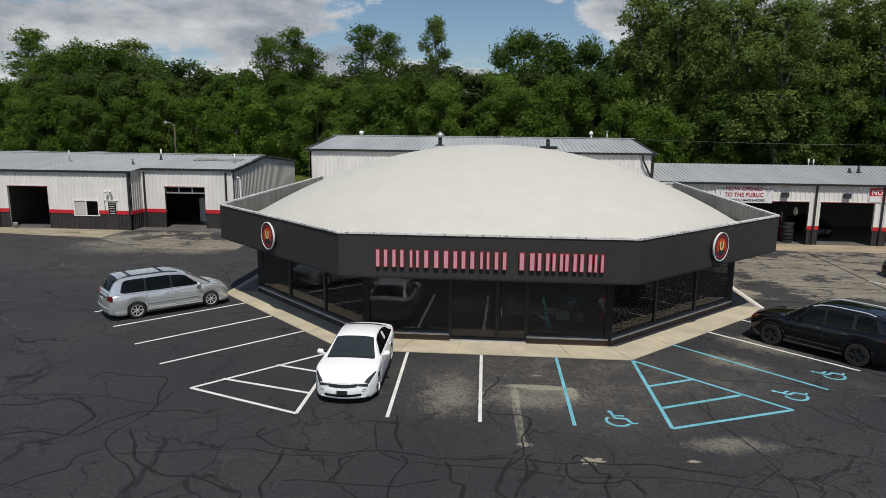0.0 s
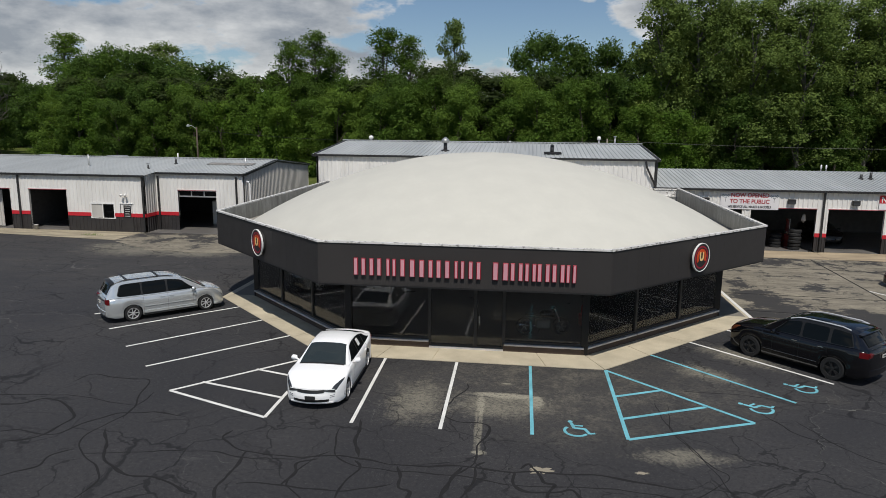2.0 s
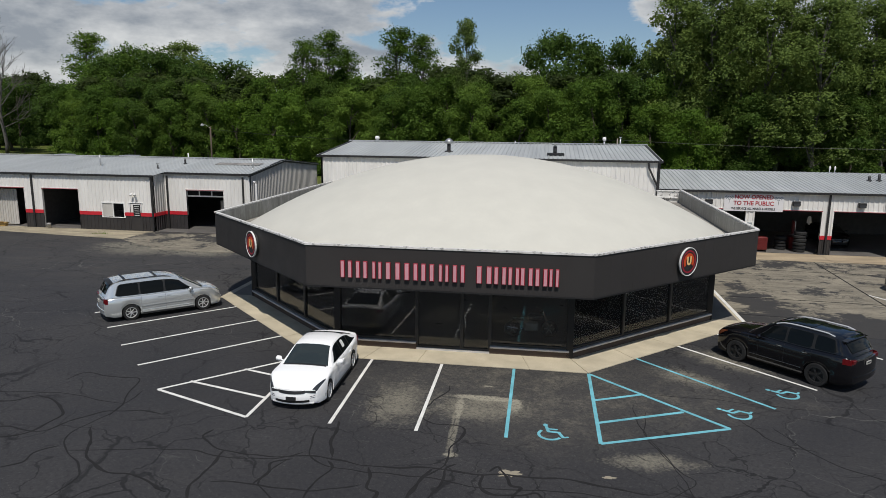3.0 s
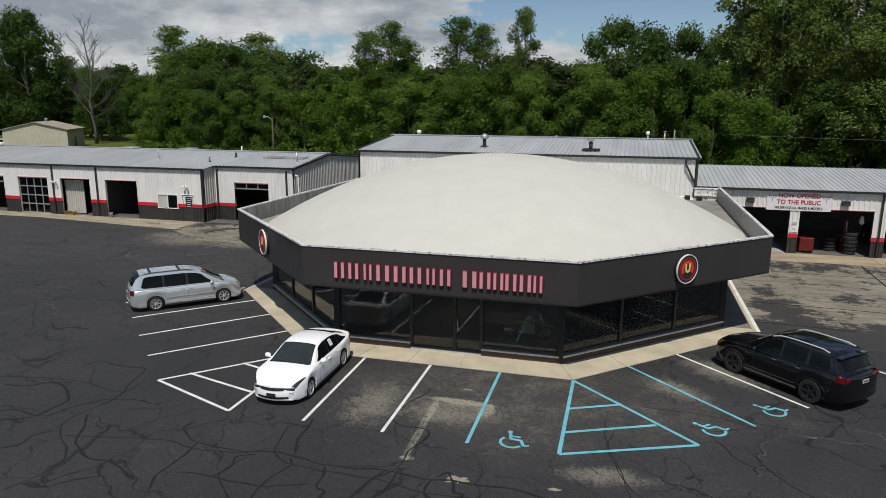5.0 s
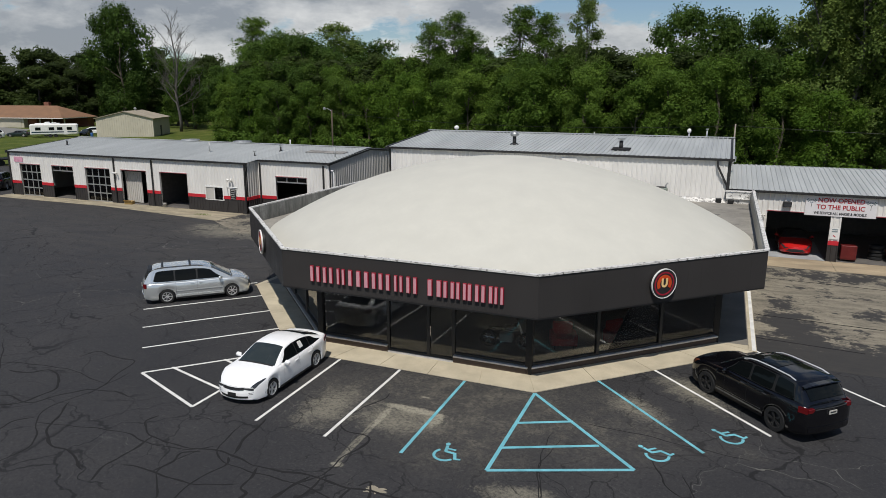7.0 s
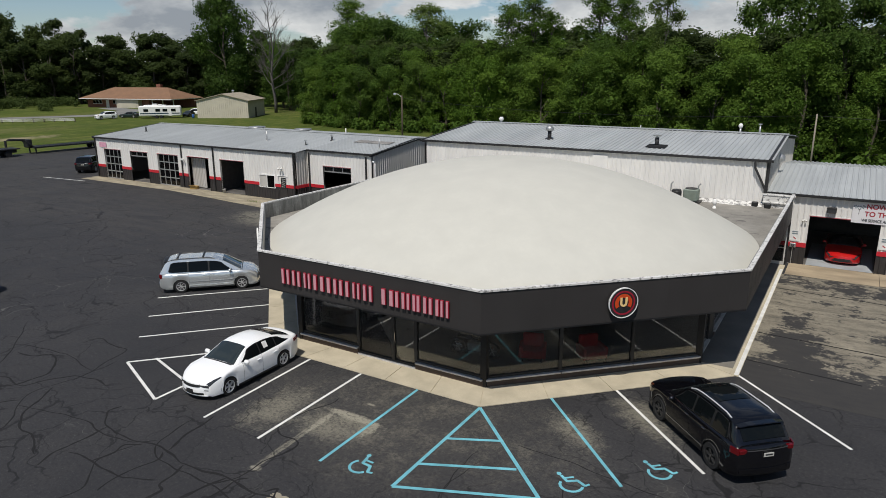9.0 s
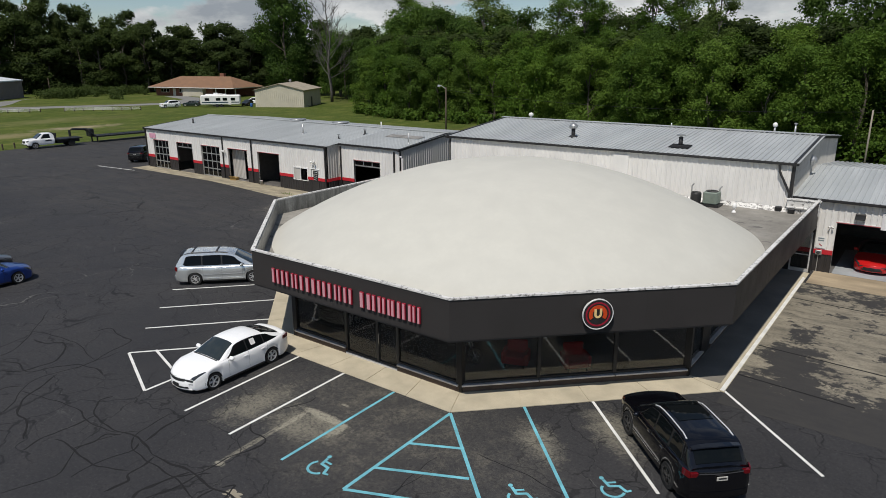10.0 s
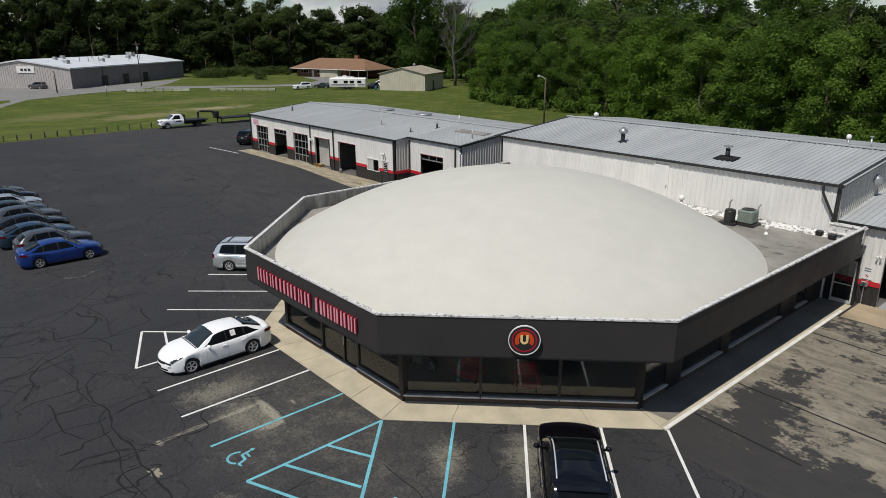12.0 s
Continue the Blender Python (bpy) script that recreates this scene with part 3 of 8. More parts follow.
apron_left = thing("apron", "stained concrete apron along the service bays", "pavement", kind="structure")
x = -55.0
while x < -26.5:
    y0, y1 = (22.55 - 1.6 * max(0.0, min(1.0, (q + 40.0) / 13.0)) for q in (x, x + 3.55))
    part("slab", prism(bmesh.new(), [(x + 0.01, y0), (x + 3.55, y1), (x + 3.55, 24.4), (x + 0.01, 24.4)], -0.05, 0.02), APRON_WORN, apron_left)
    x += 3.57
for x0, x1, ya, yb, y1 in ((-26.44, -22.5, 20.7, 18.2, 25.9), (-22.48, -18.9, 17.9, 17.5, 25.9), (-18.88, -15.8, 17.5, 17.9, 25.4)):
    part("slab", prism(bmesh.new(), [(x0, ya), (x1, yb), (x1, y1), (x0, y1)], -0.05, 0.012), PAD, apron_left)
apron_right = thing("apron", "tan concrete apron in front of open bays", "pavement", kind="structure")
x = 12.2
while x < 40:
    part("slab", prism(bmesh.new(), [(x, 22.5), (x + 4.5, 22.4), (x + 4.5, 25.1), (x, 25.1)], -0.05, 0.02), APRON_TAN, apron_right)
    x += 4.52


def painted(name, label, segments, material, width=0.10, group=""):
    bm = bmesh.new()
    for i, (a, b) in enumerate(segments):
        strip(bm, a, b, width, 0.002, 0.0075 + 0.0006 * i)
    return tagged(part(name, bm, material), label, "road marking", group, "structure")


def up_to_walk(a, b, d=0.13):
    """The line a-b, drawn on past a to the walkway's edge."""
    a, b = Vector(a), Vector(b)
    return tuple(a + (a - b).normalized() * d), tuple(b)


stall = "white stall line painted on the asphalt"
for a, b in (((-2.64, -0.03), (-2.48, -5.2)), ((-0.1, -0.03), (0.01, -5.22)), ((-6.93, 2.0), (-10.49, -1.95)), ((-8.8, 3.85), (-12.35, -0.14)), ((-10.6, 5.7), (-14.26, 1.76)), ((-12.35, 7.5), (-16.16, 3.62)), ((8.5, 3.75), (12.22, -0.06)), ((10.4, 5.62), (14.1, 1.85)), ((12.0, 7.3), (15.76, 3.55))):
    painted("stall_line", stall, [up_to_walk(a, b)], LINE_WHITE, group="stall lines")
for a, b in (((2.44, -0.03), (2.5, -5.18)), ((6.74, 2.0), (10.41, -1.86))):
    painted("stall_line", "light blue stall line painted on the asphalt", [up_to_walk(a, b)], LINE_BLUE, group="stall lines")
painted("hatched_zone", "light blue hatched access zone between stalls", [((4.98, 0.08), (5.03, -5.1)), ((5.03, -5.1), (8.7, -3.53)), ((8.7, -3.53), (4.98, 0.08)), ((5.0, -2.2), (6.6, -1.42)), ((5.05, -3.8), (7.6, -2.6))], LINE_BLUE, 0.11)
painted("hatched_zone", "white hatched no-parking zone", [((-5.0, 0.08), (-8.59, -3.8)), ((-8.59, -3.8), (-4.97, -5.22)), ((-4.97, -5.22), (-5.0, 0.08)), ((-7.94, -2.98), (-4.99, -3.81)), ((-6.69, -1.63), (-4.98, -2.15))], LINE_WHITE, 0.105)
tagged(part("edge_line", strip(bmesh.new(), (11.975, 7.2), (11.975, 23.3), 0.15, 0.01, 0.031), LINE_WHITE), "white line painted along the walkway edge", "road marking", kind="structure")
painted("edge_line", "faded white line by the service bays", [((-59.5, 21.0), (-53.0, 21.7))], LINE_WHITE, 0.12)
painted("edge_line", "faded white line beside the pad", [((19.6, 13.9), (21.4, 10.6))], LINE_WHITE, 0.12)


def wheelchair_mark(x, y, turn):
    bm = bmesh.new()
    k = 0.92
    m = pose(x, y, 0, 0, 0, turn)

    def q(u, v):
        p = m @ Vector((u * k, v * k, 0))
        return (p.x, p.y)

    z = 0.0066

    def bar(a, b, w=0.09):
        nonlocal z
        z += 0.0004
        strip(bm, q(*a), q(*b), w, 0.002, z)

    prism(bm, [q(-0.16 + 0.075 * math.cos(t), 0.46 + 0.085 * math.sin(t)) for t in (2 * math.pi * i / 12 for i in range(12))], 0.002, 0.0066)
    bar((-0.14, 0.36), (-0.08, 0.0))
    bar((-0.11, 0.20), (0.20, 0.18), 0.07)
    bar((-0.09, 0.02), (0.24, -0.02))
    bar((0.22, 0.0), (0.34, -0.34))
    bar((0.33, -0.33), (0.50, -0.29), 0.07)
    pts = [(-0.04 + 0.34 * math.cos(t), -0.18 + 0.34 * math.sin(t)) for t in (radians(a) for a in range(135, 326, 19))]
    for a, b in zip(pts, pts[1:]):
        bar(a, b, 0.08)
    return tagged(part("wheelchair_symbol", bm, LINE_BLUE), "light blue painted wheelchair symbol", "road marking", "wheelchair symbols", "structure")


wheelchair_mark(3.72, -4.62, 2)
wheelchair_mark(9.12, -2.35, 45)
wheelchair_mark(11.05, -0.5, 45)


# ---- the octagonal showroom ----
showroom = thing("showroom", "dark glazed showroom with a shallow white domed roof", "showroom")
TOP, SOFFIT, DECK = 4.185, 2.69, 3.35


def inset(poly, d):
    """The outline moved inwards by d (rear ends stay on their line)."""
    out = []
    for i, p in enumerate(poly):
        p = Vector(p)
        if i in (0, len(poly) - 1):
            out.append((p.x + (d if i == 0 else -d), p.y))
            continue
        e, f = (p - Vector(poly[i - 1])).normalized(), (Vector(poly[i + 1]) - p).normalized()
        n1, n2 = Vector((-e.y, e.x)), Vector((-f.y, f.x))
        k = (n1 + n2) / (1 + n1.dot(n2))
        out.append(tuple(p + k * d))
    return out


def ring(outer, inner, z0, z1):
    bm = bmesh.new()
    for i in range(len(outer) - 1):
        prism(bm, [outer[i], outer[i + 1], inner[i + 1], inner[i]], z0, z1)
    bmesh.ops.remove_doubles(bm, verts=bm.verts, dist=1e-4)
    return bm


IN1 = inset(EDGE, 0.10)
IN2 = inset(EDGE, 0.17)
for i in range(5):
    a, b = Vector(EDGE[i]), Vector(EDGE[i + 1])
    d = (b - a).normalized()
    bm = bmesh.new()
    prism(bm, [EDGE[i], EDGE[i + 1], IN1[i + 1], IN1[i]], SOFFIT, TOP - 0.07)
    fascia = part("fascia", bm, FASCIA, showroom, "charcoal ribbed fascia panel")
    # narrow upright ribs on the cladding
    bm = bmesh.new()
    m = Matrix(((d.x, d.y, 0, a.x), (d.y, -d.x, 0, a.y), (0, 0, 1, 0), (0, 0, 0, 1)))
    u = 0.2
    while u < (b - a).length - 0.1:
        box(bm, u, u + 0.006, 0.0, 0.0012, SOFFIT + 0.01, TOP - 0.08, m)
        u += 0.6
    part("rib", bm, FASCIA, fascia)
    bm = bmesh.new()
    prism(bm, [IN1[i], IN1[i + 1], IN2[i + 1], IN2[i]], DECK - 0.05, TOP - 0.07)
    part("parapet", bm, PARAPET, showroom, "grey stained parapet lining")
OUT = inset(EDGE, -0.035)
COP = inset(EDGE, 0.12)
for i in range(5):
    bm = bmesh.new()
    prism(bm, [OUT[i], OUT[i + 1], COP[i + 1], COP[i]], TOP - 0.06, TOP)
    part("coping", bm, COPING, showroom, "chipped white metal coping")
part("soffit", ring(EDGE, WALL, SOFFIT - 0.06, SOFFIT - 0.002), DARKWALL, showroom)
part("roof_deck", prism(bmesh.new(), IN2, DECK - 0.2, DECK), MEMBRANE, showroom, "stained flat grey roof membrane")

# the dome: a low cap with a faint hand-laid unevenness
bm = bmesh.new()
R, RISE, RINGS, SEGS = 11.75, 3.46, 40, 128
grid = []
for i in range(RINGS + 1):
    r = R * (i / RINGS)
    row = []
    for k in range(SEGS if i else 1):
        t = 2 * math.pi * k / SEGS
        x, y = r * math.cos(t), r * math.sin(t)
        f = i / RINGS
        z = DECK + RISE * (1 - f ** 2) + 0.007 * noise.noise((x * 0.5, y * 0.5, 0)) * (1 - f ** 6)
        row.append(bm.verts.new((x, 12.07 + y, z)))
    grid.append(row)
for k in range(SEGS):
    bm.faces.new((grid[0][0], grid[1][k], grid[1][(k + 1) % SEGS]))
for a, b in zip(grid[1:], grid[2:]):
    for k in range(SEGS):
        bm.faces.new((a[k], b[k], b[(k + 1) % SEGS], a[(k + 1) % SEGS]))
part("dome", bm, DOME, showroom, "smooth off-white coated dome", smooth=True)


def glazed_wall(a, b, bays, doors=(), sill=0.34, panes=True):
    """A glazed front from a to b (outside on the right hand): bays are fractions; doors are bays that reach the floor."""
    a, b = Vector((*a, 0)), Vector((*b, 0))
    d = (b - a).normalized()
    m = Matrix(((d.x, -d.y, 0, a.x), (d.y, d.x, 0, a.y), (0, 0, 1, 0), (0, 0, 0, 1)))
    length = (b - a).length
    front = part("shopfront", cube(0, length, -0.05, 0.10, SOFFIT - 0.16, SOFFIT - 0.062, m), DARKWALL, showroom)
    for i, (f, g) in enumerate(zip(bays, bays[1:])):
        u0, u1 = f * length, g * length
        low = 0.10 if i in doors else sill
        if i not in doors:
            part("plinth", cube(u0, u1, -0.10, 0.12, 0.0, sill - 0.09, m), BROWN, front)
            part("sill", cube(u0 + 0.02, u1 - 0.02, -0.17, 0.10, sill - 0.09, sill - 0.02, m, 0.01), ALU, front, "dull aluminium sill")
        else:
            part("threshold", cube(u0, u1, -0.12, 0.12, 0.0, 0.098, m), ALU, front, "dull aluminium threshold")
        fr = bmesh.new()
        for c in ((u0, u1, low, low + 0.07), (u0, u1, SOFFIT - 0.23, SOFFIT - 0.16), (u0, u0 + 0.06, low + 0.07, SOFFIT - 0.23), (u1 - 0.06, u1, low + 0.07, SOFFIT - 0.23)):
            box(fr, c[0], c[1], -0.06, 0.07, c[2], c[3], m)
        part("frame", fr, TRIM_DARK, front)
        pane = part("pane", cube(u0 + 0.06, u1 - 0.06, 0.0, 0.012, low + 0.07, SOFFIT - 0.23, m), GLASS, front, "dark tinted glass")
    return front


glazed_wall(WALL[2], WALL[3], (0, 0.352, 0.547, 0.666, 1.0), doors=(1, 2))
glazed_wall(WALL[1], WALL[2], (0, 0.333, 0.667, 1.0))
glazed_wall(WALL[3], WALL[4], (0, 0.333, 0.667, 1.0))
# the long flanks: dark panels with low windows
for sgn in (-1, 1):
    xw = 10.52 * sgn
    bays = ((7.75, 9.6, True), (9.6, 10.6, False), (10.6, 13.9, True), (13.9, 14.5, False), (14.5, 19.6, True), (19.6, 21.2, False), (21.2, 22.6, True), (22.6, 24.4, False))
    for y0, y1, glazed in bays:
        x0, x1 = sorted((xw, xw - 0.12 * sgn))
        if glazed:
            part("plinth", cube(x0, x1, y0, y1, 0.0, 0.27, bevel=0.0), BROWN, showroom)
            part("sill", cube(*sorted((xw + 0.09 * sgn, xw - 0.1 * sgn)), y0 + 0.02, y1 - 0.02, 0.27, 0.33), ALU, showroom, "dull aluminium sill")
            for q in (y0, y1 - 0.07):
                part("frame", cube(x0, x1, q, q + 0.07, 0.33, SOFFIT - 0.1), TRIM_DARK, showroom)
            part("pane", cube(xw - 0.05 * sgn - 0.006, xw - 0.05 * sgn + 0.006, y0 + 0.07, y1 - 0.07, 0.33, SOFFIT - 0.1), GLASS, showroom, "dark tinted glass")
        else:
            part("wall_panel", cube(x0, x1, y0, y1, 0.0, SOFFIT - 0.06), DARKWALL, showroom)
for x, y in WALL[1:5]:
    part("corner_post", cube(x - 0.12, x + 0.12, y - 0.10, y + 0.14, 0.0, SOFFIT - 0.06, bevel=0.01), DARKWALL, showroom)
part("door_handle", tube(bmesh.new(), [(0.56, 1.44, 0.95), (0.56, 1.40, 1.0), (0.56, 1.40, 1.35), (0.56, 1.44, 1.4)], [0.016] * 4), CHROME, showroom)
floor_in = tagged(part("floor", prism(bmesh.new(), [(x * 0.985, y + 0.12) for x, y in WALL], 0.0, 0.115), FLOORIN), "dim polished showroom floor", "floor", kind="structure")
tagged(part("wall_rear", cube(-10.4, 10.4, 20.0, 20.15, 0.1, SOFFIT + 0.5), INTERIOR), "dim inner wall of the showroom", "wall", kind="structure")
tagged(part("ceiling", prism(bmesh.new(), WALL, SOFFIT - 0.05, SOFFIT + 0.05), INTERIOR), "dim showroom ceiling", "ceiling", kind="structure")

# raised sign of separate pieces along the front, plain bars in the sign's colours
sign = thing("shop_sign", "row of raised pink sign pieces with red edges on charcoal fascia", "sign")
spans = ((-3.50, 0.41), (-2.95, 0.41), (-2.40, 0.33), (-2.00, 0.20), (-1.50, 0.50), (-1.03, 0.19), (-0.61, 0.45), (-0.05, 0.33), (0.47, 0.41), (1.34, 0.52), (1.88, 0.41), (2.34, 0.37), (2.77, 0.41), (3.26, 0.41), (3.68, 0.32))
for x, w in spans:
    bars = [(x - w * 0.36, x + w * 0.36)] if w < 0.25 else [(x - w * 0.48, x - w * 0.17), (x + w * 0.17, x + w * 0.48)]
    back, face = bmesh.new(), bmesh.new()
    for x0, x1 in bars:
        box(back, x0 - 0.012, x1 + 0.012, -0.10, -0.03, 3.028, 3.632, bevel=0.012)
        box(face, x0 + 0.012, x1 - 0.012, -0.108, -0.099, 3.05, 3.61)
        box(back, (x0 + x1) / 2 - 0.02, (x0 + x1) / 2 + 0.02, -0.04, 0.0, 3.3, 3.34)
    piece = part("sign_piece", back, SIGN_RED, sign, "red-edged raised bar")
    part("face", face, SIGN_FACE, piece, "pink face")

ORANGE = plain("badge_orange", (0.60, 0.065, 0.012), 0.4, vary=0.08)
YELLOW = plain("badge_yellow", (0.86, 0.60, 0.26), 0.4, vary=0.08)


def arc_plate(r0, r1, a0, a1, z0, z1, m, steps=28):
    bm = bmesh.new()
    full = abs(a1 - a0) >= 360
    ts = [radians(a0 + (a1 - a0) * i / steps) for i in range(steps + 1)]
    loops = []
    for t in ts[:-1] if full else ts:
        loops.append([bm.verts.new(m @ Vector((r * math.cos(t), r * math.sin(t), z))) for r, z in ((r0, z0), (r1, z0), (r1, z1), (r0, z1))])
    pairs = list(zip(loops, loops[1:])) + ([(loops[-1], loops[0])] if full else [])
    for a, b in pairs:
        for k in range(4):
            bm.faces.new((a[k], b[k], b[(k + 1) % 4], a[(k + 1) % 4]))
    if not full:
        bm.faces.new(loops[0][::-1])
        bm.faces.new(loops[-1])
    bmesh.ops.recalc_face_normals(bm, faces=bm.faces)
    return bm


for sgn in (-1, 1):
    m = Matrix.Translation((8.54 * sgn, 3.53, 3.40)) @ pose(0, 0, 0, 90, 0, 45 * sgn)
    badge = thing("round_badge", "round black badge with white rim and orange centre", "sign", group="round badges")
    part("disc", lathe(bmesh.new(), [(0.53, 0.0), (0.53, 0.15)], 48, m), TRIM_DARK, badge)
    part("rim", arc_plate(0.512, 0.54, 0, 360, 0.10, 0.165, m, 48), WHITE, badge, "white rim")
    part("ring", arc_plate(0.375, 0.43, 0, 360, 0.15, 0.158, m, 48), SIGN_RED, badge, "thin red ring")
    part("arch", arc_plate(0.19, 0.32, -35, 215, 0.15, 0.16, m), ORANGE, badge, "orange arch")
    part("bow", box(box(arc_plate(0.055, 0.135, 180, 360, 0.16, 0.168, m, 14), -0.135, -0.055, 0.0, 0.2, 0.16, 0.168, m), 0.055, 0.135, 0.0, 0.2, 0.16, 0.168, m), YELLOW, badge, "yellow bow")


# ---- ribbed metal buildings ----
HEAD_RED = plain("faded_red_trim", (0.48, 0.10, 0.12), 0.6, vary=0.25)


def bay_front(parent, x0, x1, y, eave, holes, name="wall", red=(0.93, 1.2)):
    """A front facing -y: white ribbed sheet over charcoal, with a red band between and openings (x0, x1, z0, z1)."""
    hs = [(a - x0, b - x0, c, d) for a, b, c, d in holes]
    o, U, V, N = (x0, y, 0), (1, 0, 0), (0, 0, 1), (0, -1, 0)
    w = part(name, ribbed(bmesh.new(), o, U, V, N, x1 - x0, red[1], eave, hs), SIDING, parent, "white ribbed metal siding")
    part("lining", slab_wall(bmesh.new(), o, U, N, x1 - x0, 0, eave, hs), SIDING_GREY, w)
    us = sorted({x0, x1, *[u for h in holes for u in h[:2]]})
    for a, b in zip(us, us[1:]):
        over = [h for h in holes if h[0] < (a + b) / 2 < h[1]]
        if over:
            if over[0][2] > 0.3:
                part("wainscot", ribbed(bmesh.new(), (a, y, 0), U, V, N, b - a, 0.02, over[0][2]), WAINSCOT, w, "charcoal ribbed siding")
            continue
        part("wainscot", ribbed(bmesh.new(), (a, y, 0), U, V, N, b - a, 0.02, red[0]), WAINSCOT, w, "charcoal ribbed siding")
        part("red_band", cube(a, b, y - 0.042, y + 0.02, red[0], red[1]), RED, w, "red painted band")
    for a, b, c, d in holes:
        tall = d > 2.5
        for u, v in ((a - 0.04, a), (b, b + 0.04)):
            if c < 0.3:
                part("jamb", cube(u, v, y - 0.04, y + 0.15, c, red[0]), WAINSCOT, w)
            part("jamb", cube(u, v, y - 0.04, y + 0.15, max(c, red[1] if c < 0.3 else 0), d), SIDING if tall else WHITE, w)
        part("lintel", cube(a - 0.04, b + 0.04, y - 0.04, y + 0.15, d + (0.025 if tall else 0.0), d + 0.07), SIDING if tall else WHITE, w)
        if tall:
            part("head_trim", cube(a - 0.04, b + 0.04, y - 0.046, y + 0.15, d - 0.012, d + 0.024), HEAD_RED, w, "thin faded red trim")
    return w


def roof_slope(parent, x0, x1, y0, z0, y1, z1, material=None):
    """A ribbed roof from the eave (y0, z0) up to the ridge (y1, z1)."""
    run = Vector((0, y1 - y0, z1 - z0))
    V = run.normalized()
    side = 1 if y1 > y0 else -1
    N = Vector((1, 0, 0)).cross(V) * side
    bm = ribbed(bmesh.new(), (x0, y0, z0), (1, 0, 0), V, N, x1 - x0, 0, run.length, depth=0.045)
    bmesh.ops.solidify(bm, geom=bm.faces, thickness=0.03)
    return part("roof", bm, material or ROOFMETAL, parent, "ribbed galvanised roof sheet")


def gable(parent, x, y0, y1, z0, eave, ridge_y, ridge, out, material):
    """An end wall in the plane of x; out is +1 or -1 for the side that it faces."""

    def top(u):
        y = y0 + u if out > 0 else y1 - u
        return eave + (ridge - eave) * (1 - abs(y - ridge_y) / max(ridge_y - y0, y1 - ridge_y)) - 0.03

    U, o = ((0, 1, 0), (x, y0, 0)) if out > 0 else ((0, -1, 0), (x, y1, 0))
    w = part("end_wall", ribbed(bmesh.new(), o, U, (0, 0, 1), (out, 0, 0), y1 - y0, z0, eave, top=top), material, parent)
    bm = bmesh.new()
    pts = [(y0, z0), (y1, z0), (y1, eave - 0.04), (ridge_y, ridge - 0.04), (y0, eave - 0.04)]
    a, b = x - 0.004 * out, x - 0.14 * out
    f = [[bm.verts.new((q, *p)) for p in pts] for q in (a, b)]
    bm.faces.new(f[0])
    bm.faces.new(f[1][::-1])
    for i in range(5):
        bm.faces.new((f[0][i], f[1][i], f[1][(i + 1) % 5], f[0][(i + 1) % 5]))
    bmesh.ops.recalc_face_normals(bm, faces=bm.faces)
    part("lining", bm, SIDING_GREY, w)
    # dark rake trim along the slope
    bm = bmesh.new()
    for ya, za, yb, zb in ((y0 - 0.25, eave - 0.02, ridge_y, ridge), (ridge_y, ridge, y1 + 0.25, eave - 0.02)):
        q = [bm.verts.new((x + dx * out, yy, zz + dz)) for dx in (-0.05, 0.09) for yy, zz, dz in ((ya, za, -0.16), (yb, zb, -0.16), (yb, zb, 0.07), (ya, za, 0.07))]
        for idx in ((0, 1, 2, 3), (7, 6, 5, 4), (0, 4, 5, 1), (1, 5, 6, 2), (2, 6, 7, 3), (3, 7, 4, 0)):
            bm.faces.new([q[i] for i in idx])
    bmesh.ops.recalc_face_normals(bm, faces=bm.faces)
    part("rake_trim", bm, TRIM_DARK, w)
    return w


def downpipe(parent, x, y, z1, material=None):
    part("downpipe", cube(x - 0.06, x + 0.06, y - 0.15, y - 0.05, 0.1, z1, bevel=0.01), material or TRIM_DARK, parent)


def sectional_door(parent, x0, x1, y, z0, z1, rows=4, cols=4):
    """A glazed roll-up door: light rails with dark panes between."""
    d = part("sectional_door", cube(x0, x1, y - 0.008, y + 0.058, z0 - 0.05, z0 + 0.05), GALV, parent, "glazed sectional door with pale rails")
    for i in range(cols + 1):
        u = x0 + (x1 - x0) * i / cols
        part("stile", cube(u - 0.045, u + 0.045, y, y + 0.05, z0, z1), GALV, d)
    for j in range(1, rows + 1):
        v = z0 + (z1 - z0) * j / rows
        part("rail", cube(x0, x1, y - 0.008, y + 0.058, v - 0.05, v + 0.05), GALV, d)
    for i in range(cols):
        for j in range(rows):
            u, v = x0 + (x1 - x0) * i / cols, z0 + (z1 - z0) * j / rows
            part("pane", cube(u + 0.045, u + (x1 - x0) / cols - 0.045, y + 0.02, y + 0.03, v + 0.05, v + (z1 - z0) / rows - 0.05), CLEAR, d)
    return d


